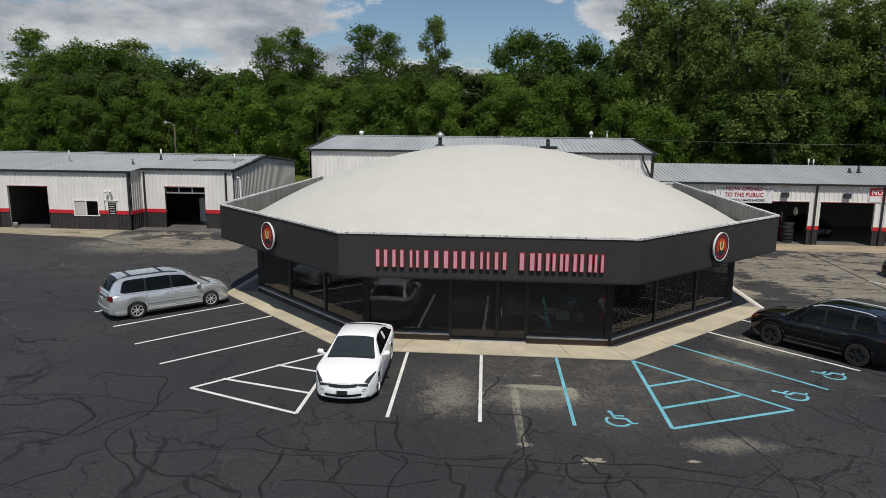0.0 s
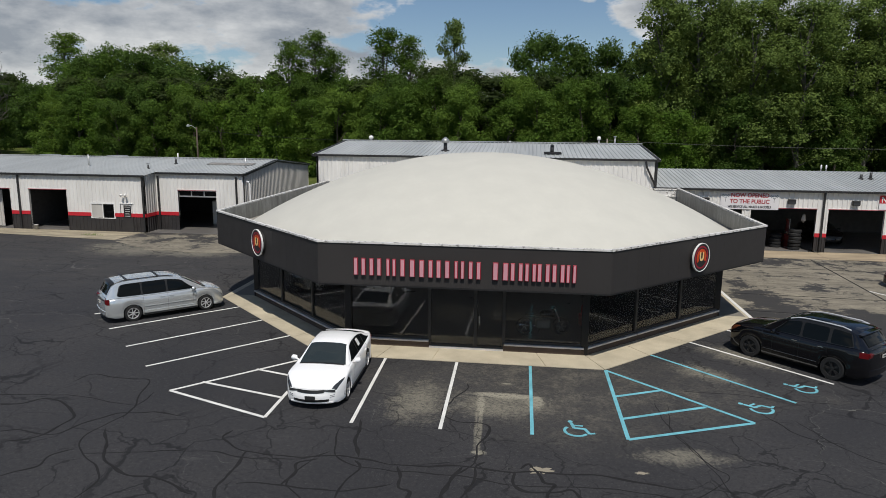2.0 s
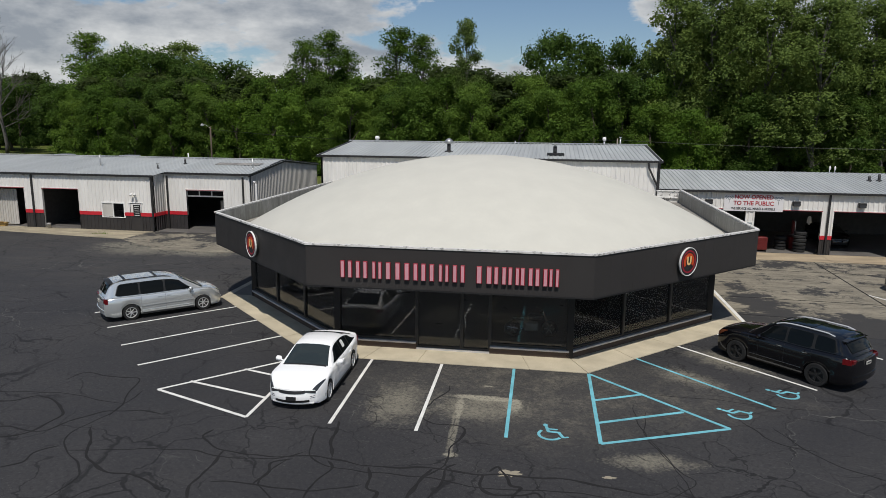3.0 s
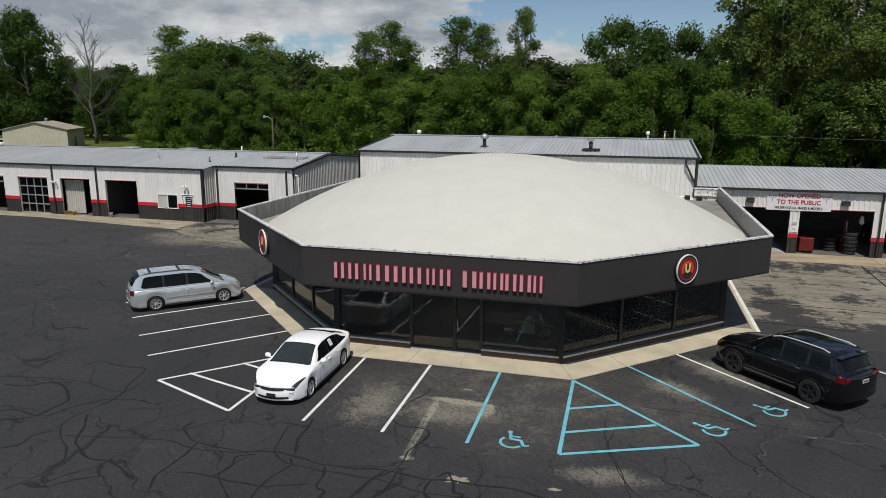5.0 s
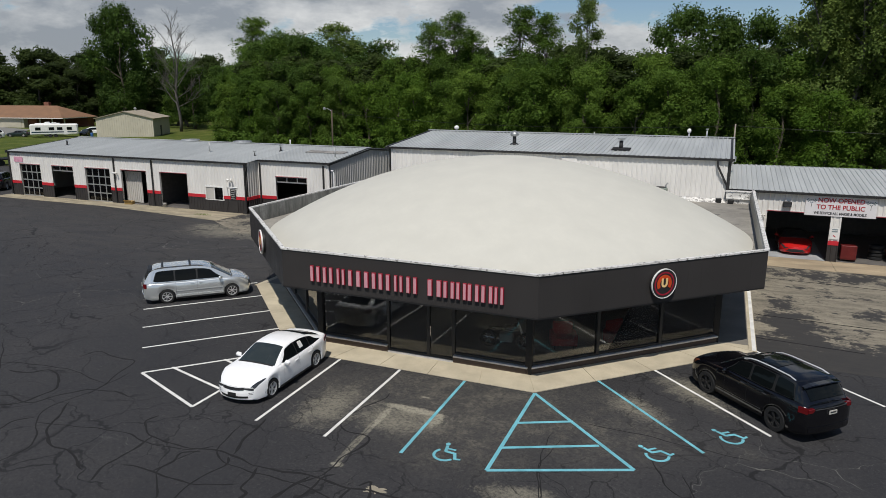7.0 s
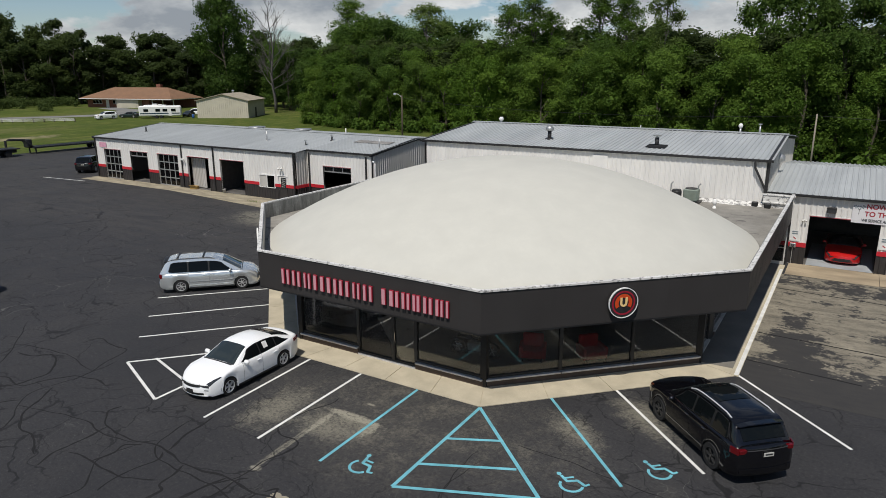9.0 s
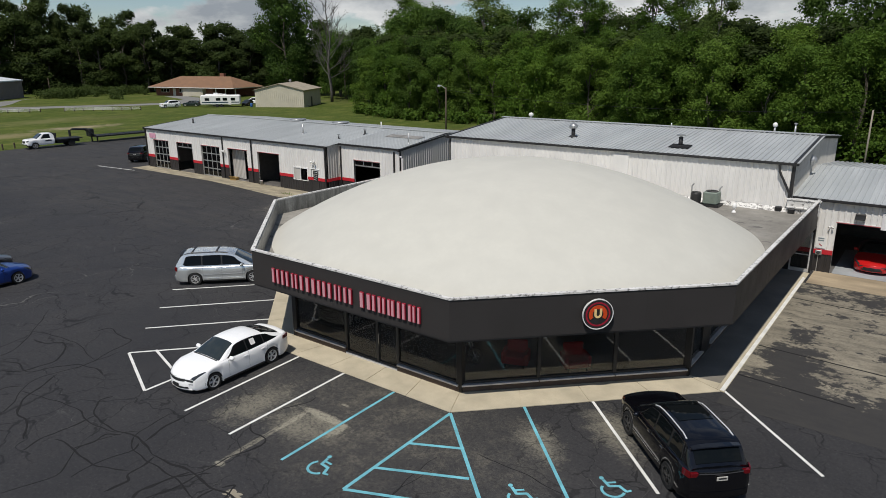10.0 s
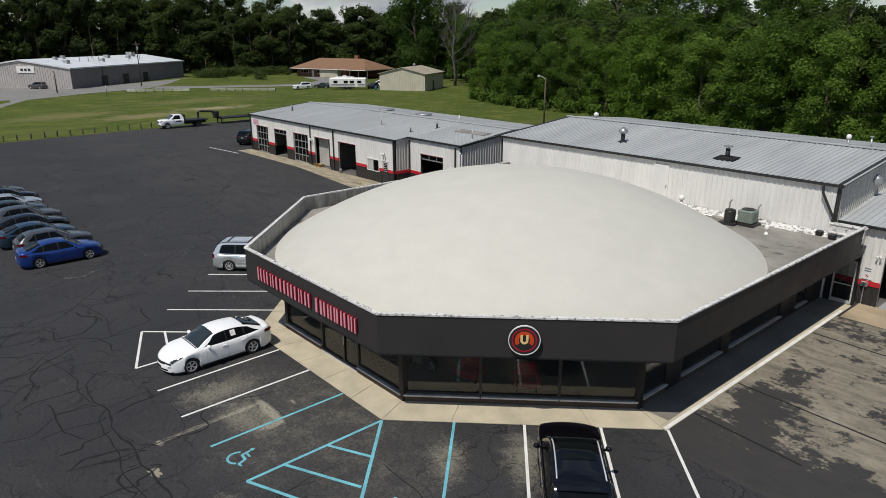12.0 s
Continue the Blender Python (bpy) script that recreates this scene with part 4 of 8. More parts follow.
def vent_pipe(x, y, z, h, r=0.05, cap="plain", material=None, label="grey vent pipe on the metal roof"):
    v = thing("roof_vent", label, "vent", pose(x, y, z), "roof vents")
    part("flashing", lathe(bmesh.new(), [(r * 2.6, -0.12), (r * 2.2, 0.05), (r * 1.1, 0.12)], 14), material or GALV, v)
    part("pipe", lathe(bmesh.new(), [(r, -0.1), (r, h)], 14), material or GALV, v, smooth=True)
    if cap == "cone":
        part("cowl", lathe(bmesh.new(), [(r * 1.9, h - 0.02), (r * 2.3, h + 0.10), (r * 1.9, h + 0.22), (r * 0.5, h + 0.38)], 16), GALV, v, "pale conical cowl", smooth=True)
    elif cap == "flat":
        part("cowl", lathe(bmesh.new(), [(r * 0.6, h), (r * 0.6, h + 0.08), (r * 2.0, h + 0.09), (r * 2.0, h + 0.16)], 16), GALV, v)
    elif cap == "ball":
        part("turbine", lathe(bmesh.new(), [(r * 1.1, h), (r * 2.1, h + 0.06), (r * 2.4, h + 0.16), (r * 1.9, h + 0.27), (r * 0.7, h + 0.32)], 16), WHITE, v, "round white turbine cap", smooth=True)
    return v


# west service wing with six bays
west = thing("service_building", "white ribbed service building with charcoal base and red band", "garage")
LX0, LX1, LX2, LY, LY2, LE, LRY, LR, LB = -54.6, -26.05, -19.0, 24.35, 25.9, 4.28, 32.6, 5.11, 40.8
bays = [(-53.15, -50.30), (-48.75, -45.95), (-44.40, -41.30), (-39.95, -36.95), (-35.40, -32.30)]
front = bay_front(west, LX0, LX1, LY, LE - 0.05, [(a, b, 0.0, 3.09) for a, b in bays] + [(-30.39, -28.49, 0.99, 2.14), (-28.04, -27.09, 0.0, 2.14)], red=(1.15, 1.42))
front2 = bay_front(west, LX1, LX2, LY2, LE + 0.09, [(-24.25, -21.19, 0.0, 3.09)], red=(1.15, 1.42))
# East-facing walls take the grey sheet; their grazing sun sits in the colour.
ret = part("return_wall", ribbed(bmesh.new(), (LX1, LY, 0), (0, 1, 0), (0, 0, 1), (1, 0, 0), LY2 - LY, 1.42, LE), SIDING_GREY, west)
part("wainscot", ribbed(bmesh.new(), (LX1, LY, 0), (0, 1, 0), (0, 0, 1), (1, 0, 0), LY2 - LY, 0.02, 1.15), WAINSCOT, ret)
part("red_band", cube(LX1 - 0.02, LX1 + 0.042, LY - 0.04, LY2, 1.15, 1.42), RED, ret)
part("lining", cube(LX1 - 0.15, LX1 - 0.004, LY, LY2, 0, LE), SIDING_GREY, ret)
slope = (LR - LE) / (LRY - LY + 0.13)
roof_slope(west, LX0 - 0.1, LX1 + 0.12, LY - 0.13, LE, LRY, LR)
roof_slope(west, LX1 + 0.12, LX2 + 0.1, LY2 - 0.13, LE + slope * (LY2 - LY), LRY, LR)
roof_slope(west, LX0 - 0.1, LX2 + 0.1, LB + 0.3, LE, LRY, LR)
part("gutter", cube(LX0 - 0.12, LX1 + 0.14, LY - 0.19, LY - 0.10, LE - 0.14, LE + 0.01), TRIM_DARK, west)
part("gutter", cube(LX1 + 0.14, LX2 + 0.12, LY2 - 0.19, LY2 - 0.10, LE + 0.0, LE + 0.15), TRIM_DARK, west)
part("ridge_cap", cube(LX0 - 0.1, LX2 + 0.1, LRY - 0.18, LRY + 0.18, LR + 0.05, LR + 0.09), ROOFMETAL, west)
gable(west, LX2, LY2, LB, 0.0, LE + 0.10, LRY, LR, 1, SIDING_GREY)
gable(west, LX0, LY, LB, 0.0, LE, LRY, LR, -1, SIDING)
part("rear_wall", cube(LX0, LX2, LB - 0.15, LB, 0, LE), SIDING_GREY, west)
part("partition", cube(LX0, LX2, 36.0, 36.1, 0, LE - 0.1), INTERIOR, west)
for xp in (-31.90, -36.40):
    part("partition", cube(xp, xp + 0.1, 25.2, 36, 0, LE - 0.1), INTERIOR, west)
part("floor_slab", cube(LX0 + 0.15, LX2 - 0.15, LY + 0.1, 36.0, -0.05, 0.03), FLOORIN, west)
for xp, yp, zp in ((-40.65, LY, LE), (-36.18, LY, LE), (LX1 - 0.08, LY, LE), (LX1 + 0.28, LY2, LE), (LX2 - 0.55, LY2, LE), (LX0 + 0.1, LY, LE)):
    downpipe(west, xp, yp, zp - 0.12)
sectional_door(west, -53.15, -50.30, LY + 0.1, 0.05, 3.07)
sectional_door(west, -44.40, -41.30, LY + 0.1, 0.05, 3.07)
# raised doors that show only their lowest panel
for a, b, y in ((-48.75, -45.95, LY), (-24.25, -21.19, LY2)):
    sectional_door(west, a, b, y + 0.1, 2.62, 3.07, 1, 3)
part("curtain", ribbed(bmesh.new(), (-40.15, LY + 0.6, 0), (1, 0, 0), (0, 0, 1), (0, -1, 0), 2.0, 0.1, 2.9, period=0.22, depth=0.05), SIDING_GREY, west, "grey ribbed inner partition")
# office window and door
win = part("window", cube(-30.39, -28.49, LY - 0.05, LY + 0.05, 0.99, 1.04), WHITE, west, "white sliding window")
part("head", cube(-30.39, -28.49, LY - 0.05, LY + 0.05, 2.08, 2.14), WHITE, win)
for xj in (-30.39, -29.47, -28.55):
    part("jamb", cube(xj, xj + 0.06, LY - 0.048, LY + 0.048, 1.04, 2.08), WHITE, win)
part("pane", cube(-29.41, -28.55, LY, LY + 0.012, 1.04, 2.08), CLEAR, win)
part("blind", cube(-30.33, -29.45, LY + 0.0, LY + 0.008, 1.07, 2.08), SIDING_GREY, win, "pale blind")
office_door = part("office_door", cube(-28.04, -27.09, LY - 0.01, LY + 0.04, 0.03, 2.14), WAINSCOT, west, "charcoal steel door with white frame")
part("upper_panel", cube(-27.99, -27.14, LY - 0.02, LY - 0.012, 1.43, 2.09), SIDING, office_door)
part("red_band", cube(-28.04, -27.09, LY - 0.022, LY - 0.012, 1.15, 1.42), RED, office_door)
notice = part("notice", cube(-27.77, -27.19, LY - 0.035, LY - 0.024, 1.10, 2.02), PLASTIC, office_door, "black notice board")
for k in range(5):
    part("line_bar", cube(-27.69 + 0.03 * (k % 2), -27.27 - 0.03 * (k % 2), LY - 0.042, LY - 0.036, 1.88 - k * 0.17, 1.91 - k * 0.17), WHITE, notice)
part("door_knob", lathe(bmesh.new(), [(0.03, 0), (0.035, 0.03), (0.0301, 0.06)], 10, Matrix.Translation((-27.94, LY - 0.02, 0.95)) @ pose(0, 0, 0, 90, 0, 0)), CHROME, office_door)


part("head_trim", cube(-28.17, -26.97, LY - 0.07, LY - 0.01, 2.14, 2.17, bevel=0.01), WHITE, office_door, "white trim over the door")


def flood_lamp(x, y, z, label="small twin floodlight on the siding", k=1.0):
    f = thing("flood_lamp", label, "wall lamp", pose(x, y, z) @ Matrix.Diagonal((k, k, k, 1)), "wall lamps")
    part("bracket", cube(-0.06, 0.06, -0.1, 0.02, -0.05, 0.05), WHITE, f)
    for s in (-1, 1):
        part("head", lathe(bmesh.new(), [(0.05, 0.0), (0.1, 0.18), (0.1, 0.22)], 12, Matrix.Translation((0.1 * s, -0.12, 0.02)) @ pose(0, 0, 0, 115, 0, 25 * s)), WHITE, f, smooth=True)


def wall_pack(x, y, z):
    f = thing("wall_lamp", "grey box lamp under the eave", "wall lamp", pose(x, y, z), "wall lamps")
    part("housing", cube(-0.24, 0.24, -0.24, -0.03, -0.13, 0.2, bevel=0.03), TRIM_DARK, f)
    part("lens", cube(-0.2, 0.2, -0.255, -0.235, -0.1, 0.05), LAMPGLASS, f)


flood_lamp(-27.57, LY - 0.05, 2.85)
flood_lamp(-40.40, LY - 0.05, 2.82)

# tall rear hall
hall = thing("warehouse", "tall white ribbed metal hall with grey roof", "warehouse")
HX0, HX1, HY, HE, HRY, HR, HB = -12.87, 10.6, 24.45, 6.05, 32.4, 6.80, 40.4
hw = part("wall", ribbed(bmesh.new(), (HX0, HY, 0), (1, 0, 0), (0, 0, 1), (0, -1, 0), HX1 - HX0, 0.0, HE - 0.04), SIDING, hall, "white ribbed metal siding")
part("lining", cube(HX0 + 0.15, HX1 - 0.15, HY + 0.004, HY + 0.14, 0, HE - 0.1), SIDING_GREY, hw)
part("rear_wall", cube(HX0, HX1, HB - 0.15, HB, 0, HE), SIDING, hall)
# Hall's east gable: white siding toned grey for its grazing sun.
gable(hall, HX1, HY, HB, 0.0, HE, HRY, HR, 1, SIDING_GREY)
gable(hall, HX0, HY, HB, 0.0, HE, HRY, HR, -1, SIDING)
roof_slope(hall, HX0 - 0.25, HX1 + 0.2, HY - 0.13, HE, HRY, HR)
roof_slope(hall, HX0 - 0.25, HX1 + 0.2, HB + 0.25, HE, HRY, HR)
part("gutter", cube(HX0 - 0.27, HX1 + 0.22, HY - 0.20, HY - 0.11, HE - 0.14, HE + 0.0), TRIM_DARK, hall)
part("ridge_cap", cube(HX0 - 0.25, HX1 + 0.2, HRY - 0.18, HRY + 0.18, HR + 0.05, HR + 0.10), ROOFMETAL, hall)
part("downpipe", tube(bmesh.new(), [(HX1 - 0.75, HY - 0.18, HE - 0.15), (HX1 - 0.70, HY - 0.22, HE - 0.5), (HX1 - 0.08, HY - 0.12, 4.35), (HX1 - 0.08, HY - 0.12, 3.5)], [0.065] * 4, 8), TRIM_DARK, hall, "dark slanted downpipe")
part("corner_trim", cube(HX1 - 0.1, HX1 + 0.05, HY - 0.055, HY + 0.1, 3.3, HE - 0.05), TRIM_DARK, hall)
hatch = part("access_door", cube(0.12, 1.15, HY - 0.075, HY - 0.03, 3.45, 5.72, bevel=0.012), SIDING, hall, "plain white door in the siding")
part("handle", cube(1.02, 1.08, HY - 0.12, HY - 0.07, 4.35, 4.5), GALV, hatch)
part("exhaust", lathe(bmesh.new(), [(0.32, 0), (0.32, 0.08), (0.22, 0.24), (0.16, 0.36)], 18, Matrix.Translation((HX1, 29.5, 5.6)) @ pose(0, 0, 0, 0, 90, 0)), GALV, hall, "round wall exhaust", smooth=True)

# east service wing
east = thing("service_building", "low white ribbed service building with open bays", "garage")
EX0, EX1, EY, EE, ERY, ER, EB = 10.6, 48.0, 25.05, 4.15, 32.4, 4.95, 40.4
ebays = [(12.95, 16.43), (17.0, 21.17), (21.9, 25.4), (26.3, 30.0), (30.8, 34.6), (35.4, 39.2)]
bay_front(east, EX0, EX1, EY, EE - 0.04, [(a, b, 0.0, 2.92) for a, b in ebays], red=(1.04, 1.3))
roof_slope(east, EX0 - 0.02, EX1 + 0.2, EY - 0.2, EE, ERY, ER)
roof_slope(east, EX0 - 0.02, EX1 + 0.2, EB + 0.3, EE, ERY, ER)
part("gutter", cube(EX0, EX1 + 0.2, EY - 0.27, EY - 0.18, EE - 0.13, EE + 0.01), TRIM_DARK, east)
part("soffit", cube(EX0 + 0.02, EX1, EY - 0.18, EY - 0.04, EE - 0.07, EE - 0.045), SIDING_GREY, east)
gable(east, EX1, EY, EB, 0.0, EE, ERY, ER, 1, SIDING)
part("rear_wall", cube(EX0 + 0.1, EX1, EB - 0.15, EB, 0, EE), SIDING_GREY, east)
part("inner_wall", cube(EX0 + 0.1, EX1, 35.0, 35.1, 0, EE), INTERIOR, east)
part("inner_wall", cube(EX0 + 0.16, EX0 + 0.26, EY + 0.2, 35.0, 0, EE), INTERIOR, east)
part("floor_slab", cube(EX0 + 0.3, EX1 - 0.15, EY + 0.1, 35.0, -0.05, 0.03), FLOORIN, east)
for xp in (21.55, 25.86, 30.4):
    downpipe(east, xp, EY, EE - 0.1)
for xp in (14.0, 19.5, 23.5, 28.2):
    wall_pack(xp, EY, 3.35)
step = part("roof_step", cube(10.5, 12.1, 24.08, 24.44, 3.3, 4.05, bevel=0.02), COPING, showroom, "white flashed curb at the roof corner")
part("coping_board", cube(10.45, 12.16, 24.04, 24.46, 4.054, 4.12, bevel=0.01), COPING, step)
part("ledge", cube(10.5, 12.1, 23.98, 24.075, 3.62, 3.70, bevel=0.01), COPING, step)
# side door at the end of the flank
part("end_panel", cube(10.64, 10.95, 24.46, 24.58, 0.02, SOFFIT), DARKWALL, showroom)
part("end_panel", cube(11.97, 12.07, 24.46, 24.58, 0.02, SOFFIT), DARKWALL, showroom)
part("end_panel", cube(10.95, 11.97, 24.46, 24.58, 2.32, SOFFIT), DARKWALL, showroom)
side_door = part("side_door", box(box(box(cube(10.95, 11.02, 24.44, 24.54, 0.02, 2.32), 11.9, 11.97, 24.44, 24.54, 0.02, 2.32), 11.02, 11.9, 24.44, 24.54, 2.25, 2.32), 11.02, 11.9, 24.44, 24.54, 0.02, 0.2), ALU, showroom, "glass side door with aluminium frame")
part("pane", cube(11.02, 11.9, 24.48, 24.492, 0.2, 2.25), GLASS, side_door, "dark tinted glass")
part("push_bar", cube(11.05, 11.87, 24.42, 24.45, 1.0, 1.05), ALU, side_door)
# lumpy white flashing where the deck meets the hall
bm = bmesh.new()
rows = []
for k in range(111):
    x = -11.5 + 0.2 * k
    w = [0.5 + 0.5 * noise.noise((x * 1.3, q * 3.1, 2.0)) for q in range(3)]
    rows.append([bm.verts.new(p) for p in ((x, 24.08 - 0.2 * w[0], DECK + 0.004), (x, 24.16 - 0.08 * w[1], DECK + 0.04 + 0.04 * w[1]), (x, 24.28, DECK + 0.09 + 0.05 * w[2]), (x, 24.40, DECK + 0.18 + 0.06 * w[0]))])
for a, b in zip(rows, rows[1:]):
    for j in range(3):
        bm.faces.new((a[j], b[j], b[j + 1], a[j + 1]))
part("base_flashing", bm, FLASHING, showroom, "lumpy white flashing at the hall's foot")


# ---- roof equipment ----
vent_pipe(-3.95, 26.9, 6.29, 0.62, 0.135, "cone", TRIM_DARK, "dark flue with a pale conical cowl")
vent_pipe(3.7, 26.3, 6.23, 0.6, 0.13, "flat", TRIM_DARK, "dark flue with a flat cap")
tagged(part("roof_patch", cube(3.15, 4.35, 25.75, 26.75, -0.01, 0.03, pose(0, 0, 3.86, 5.31, 0, 0)), TAR), "dark flashing patch on the roof", "flashing")
vent_pipe(-11.0, 33.4, 6.7, 0.22, 0.085, "ball", GALV, "small white turbine vent")
vent_pipe(7.6, 33.6, 6.65, 0.42, 0.065, "ball", GALV, "white turbine vent on a stem")
vent_pipe(0.5, 34.0, 6.65, 0.3, 0.05, "plain", GALV)
vent_pipe(8.85, 33.6, 6.65, 0.6, 0.06, "flat", GALV)
vent_pipe(-32.7, 27.8, 4.6, 0.95, 0.06, "plain", GALV)
vent_pipe(-27.3, 27.2, 4.54, 0.3, 0.06, "flat", TRIM_DARK)
vent_pipe(-26.3, 29.6, 4.79, 0.4, 0.08, "flat", TRIM_DARK)
vent_pipe(-19.6, 27.8, 4.6, 0.9, 0.055, "plain", GALV)
vent_pipe(-50.9, 28.0, 4.62, 0.5, 0.08, "flat", TRIM_DARK)
vent_pipe(-29.0, 34.9, 4.84, 0.6, 0.06, "plain", WHITE)
vent_pipe(26.32, 29.5, 4.64, 0.5, 0.09, "plain", TRIM_DARK)
vent_pipe(25.66, 29.45, 4.63, 0.36, 0.09, "plain", TRIM_DARK)
for x, y in ((-41.5, 35.0), (-35.0, 35.2)):
    f = thing("roof_fan", "low round galvanised roof fan", "vent", pose(x, y, 4.92), "roof fans")
    part("curb", lathe(bmesh.new(), [(0.7, -0.1), (0.7, 0.1)], 24), GALV, f)
    part("hood", lathe(bmesh.new(), [(0.85, 0.08), (0.95, 0.12), (0.9, 0.2), (0.3, 0.24)], 24), GALV, f, smooth=True)
part("roof_stain", cube(-23.6, -19.8, 29.5, 30.5, 0.05, 0.06, pose(0, 0, 5.05 - 0.1 * 32.6 + 0.05, 5.75, 0, 0)), plain("rust_stain", (0.30, 0.285, 0.26), 0.7, vary=0.6, scale=1.2, grain=6, streak=(1, 0.3, 1)), west, "rusty patched roof strip")

for x, y, r, h, fins in ((5.93, 22.85, 0.29, 0.78, False), (6.66, 23.4, 0.40, 0.84, True)):
    ac = thing("air_conditioner", "green-grey condenser unit on the flat roof" if fins else "dark round condenser unit on the flat roof", "air conditioner", pose(x, y, DECK), "roof condensers")
    mat = plain("condenser_green", (0.20, 0.24, 0.20), 0.55, vary=0.2) if fins else TRIM_DARK
    part("skid", cube(-r - 0.15, r + 0.15, -r - 0.1, r + 0.1, 0.0, 0.14), TRIM_DARK, ac)
    if fins:
        part("cabinet", cube(-r, r, -r, r, 0.14, h, bevel=0.05), mat, ac)
        for k in range(9):
            u = -r + 0.1 + k * (2 * r - 0.2) / 8
            part("louvre", cube(u - 0.015, u + 0.015, -r - 0.025, -r - 0.002, 0.2, h - 0.08), mat, ac)
            part("louvre", cube(r + 0.002, r + 0.025, u - 0.015, u + 0.015, 0.2, h - 0.08), mat, ac)
    else:
        part("cabinet", lathe(bmesh.new(), [(r, 0.14), (r, h - 0.05), (r * 0.9, h)], 24), mat, ac)
    part("fan_grille", arc_plate(r * 0.25, r * 0.85, 0, 360, h + 0.005, h + 0.04, Matrix.Identity(4), 24), PLASTIC, ac)
vent_pipe(2.6, 23.6, DECK + 0.05, 0.55, 0.075, "ball", WHITE, "white capped vent on the flat roof")
vent_pipe(8.2, 22.3, DECK, 0.2, 0.05, "ball", WHITE, "small white vent on the flat roof")
for x, y in ((10.1, 24.1), (10.8, 23.85)):
    tagged(part("roof_box", cube(x - 0.17, x + 0.17, y - 0.13, y + 0.13, DECK, DECK + 0.28, bevel=0.04), PLASTIC), "small black box on the flat roof", "vent")
pipe = bmesh.new()
tube(pipe, [(3.2, 23.6, 3.52), (4.0, 23.3, 3.47), (4.6, 23.5, 3.42), (5.4, 23.0, 3.47)], [0.03] * 4, 6)
tagged(part("refrigerant_line", pipe, GALV), "pale insulated lines across the roof", "pipe")
for x in (5.35, 6.95):
    tagged(part("conduit", tube(bmesh.new(), [(x, 23.9, DECK), (x, 23.9, 4.3), (x + 0.12, 23.9, 4.45)], [0.045] * 3, 6), GALV), "grey conduit standing on the roof", "pipe", "conduits")
pipe2 = tube(bmesh.new(), [(-18.3, 25.4, 2.0), (-18.3, 25.4, 3.7), (-18.35, 25.35, 3.85), (-18.5, 25.3, 3.9)], [0.07] * 4, 8)
tagged(part("standpipe", pipe2, WHITE), "white bent pipe beside the end wall", "pipe")


# ---- banners and notices ----
BANNER = plain("banner_vinyl", (0.72, 0.70, 0.70), 0.45, vary=0.06, scale=1.5)
INK_SLATE = plain("ink_slate", (0.22, 0.27, 0.29), 0.6)
INK_RED, INK_BLACK = plain("ink_red", (0.40, 0.02, 0.03), 0.6), plain("ink_black", (0.03, 0.03, 0.035), 0.6)


def lettering(parent, text, size, x, y, z, material, squeeze=1.0):
    cu = bpy.data.curves.new("lettering", "FONT")
    cu.body, cu.size, cu.align_x, cu.extrude, cu.offset = text, size, "CENTER", 0.004, size * 0.022
    cu.materials.append(material)
    ob = new("lettering", cu)
    ob.matrix_basis = pose(x, y, z, 90, 0, 0) @ Matrix.Diagonal((squeeze, 1, 1, 1))
    ob.parent = parent
    return ob


ban = part("banner", cube(14.98, 18.72, EY - 0.07, EY - 0.055, 2.80, 3.96), BANNER)
tagged(ban, "white vinyl banner with red lettering over a bay", "banner")
lettering(ban, "NOW OPENED", 0.38, 16.85, EY - 0.078, 3.62, INK_RED, 0.95)
lettering(ban, "TO THE PUBLIC", 0.38, 16.85, EY - 0.078, 3.21, INK_RED, 0.95)
lettering(ban, "WE SERVICE ALL MAKES & MODELS", 0.22, 16.85, EY - 0.078, 2.90, INK_BLACK, 0.80)
for s in (-1, 1):
    bm = bmesh.new()
    for i in range(4):
        for j in range(3):
            if (i + j) % 2 == 0:
                for side in (-1, 1):
                    u, v = 16.85 + 1.55 * s + side * (0.05 + 0.065 * i), 3.56 + 0.07 * j + 0.02 * i
                    box(bm, u - 0.03, u + 0.03, EY - 0.078, EY - 0.07, v, v + 0.065)
    flag = part("flag_motif", bm, INK_SLATE, ban, "crossed chequered flags")
    part("staff", strip(bmesh.new(), (0, 0), (0.01, 0.3), 0.02, 0, 0.006), INK_BLACK, flag).matrix_basis = pose(16.85 + 1.55 * s, EY - 0.072, 3.28, 90, 0, 0)
ban2 = part("banner", cube(24.95, 28.75, EY - 0.07, EY - 0.055, 2.98, 3.92), BANNER)
tagged(ban2, "red and white vinyl banner over a bay", "banner")
part("red_field", cube(24.95, 28.75, EY - 0.076, EY - 0.071, 3.4, 3.92), RED, ban2)
lettering(ban2, "NOW", 0.5, 25.65, EY - 0.082, 3.47, WHITE, 0.9)
part("text_bar", cube(26.55, 28.35, EY - 0.086, EY - 0.077, 3.5, 3.8), WHITE, ban2)
lettering(ban2, "TECH", 0.34, 26.05, EY - 0.078, 3.08, INK_RED, 0.9)
part("text_bar", cube(26.85, 28.35, EY - 0.078, EY - 0.07, 3.1, 3.3), INK_RED, ban2)
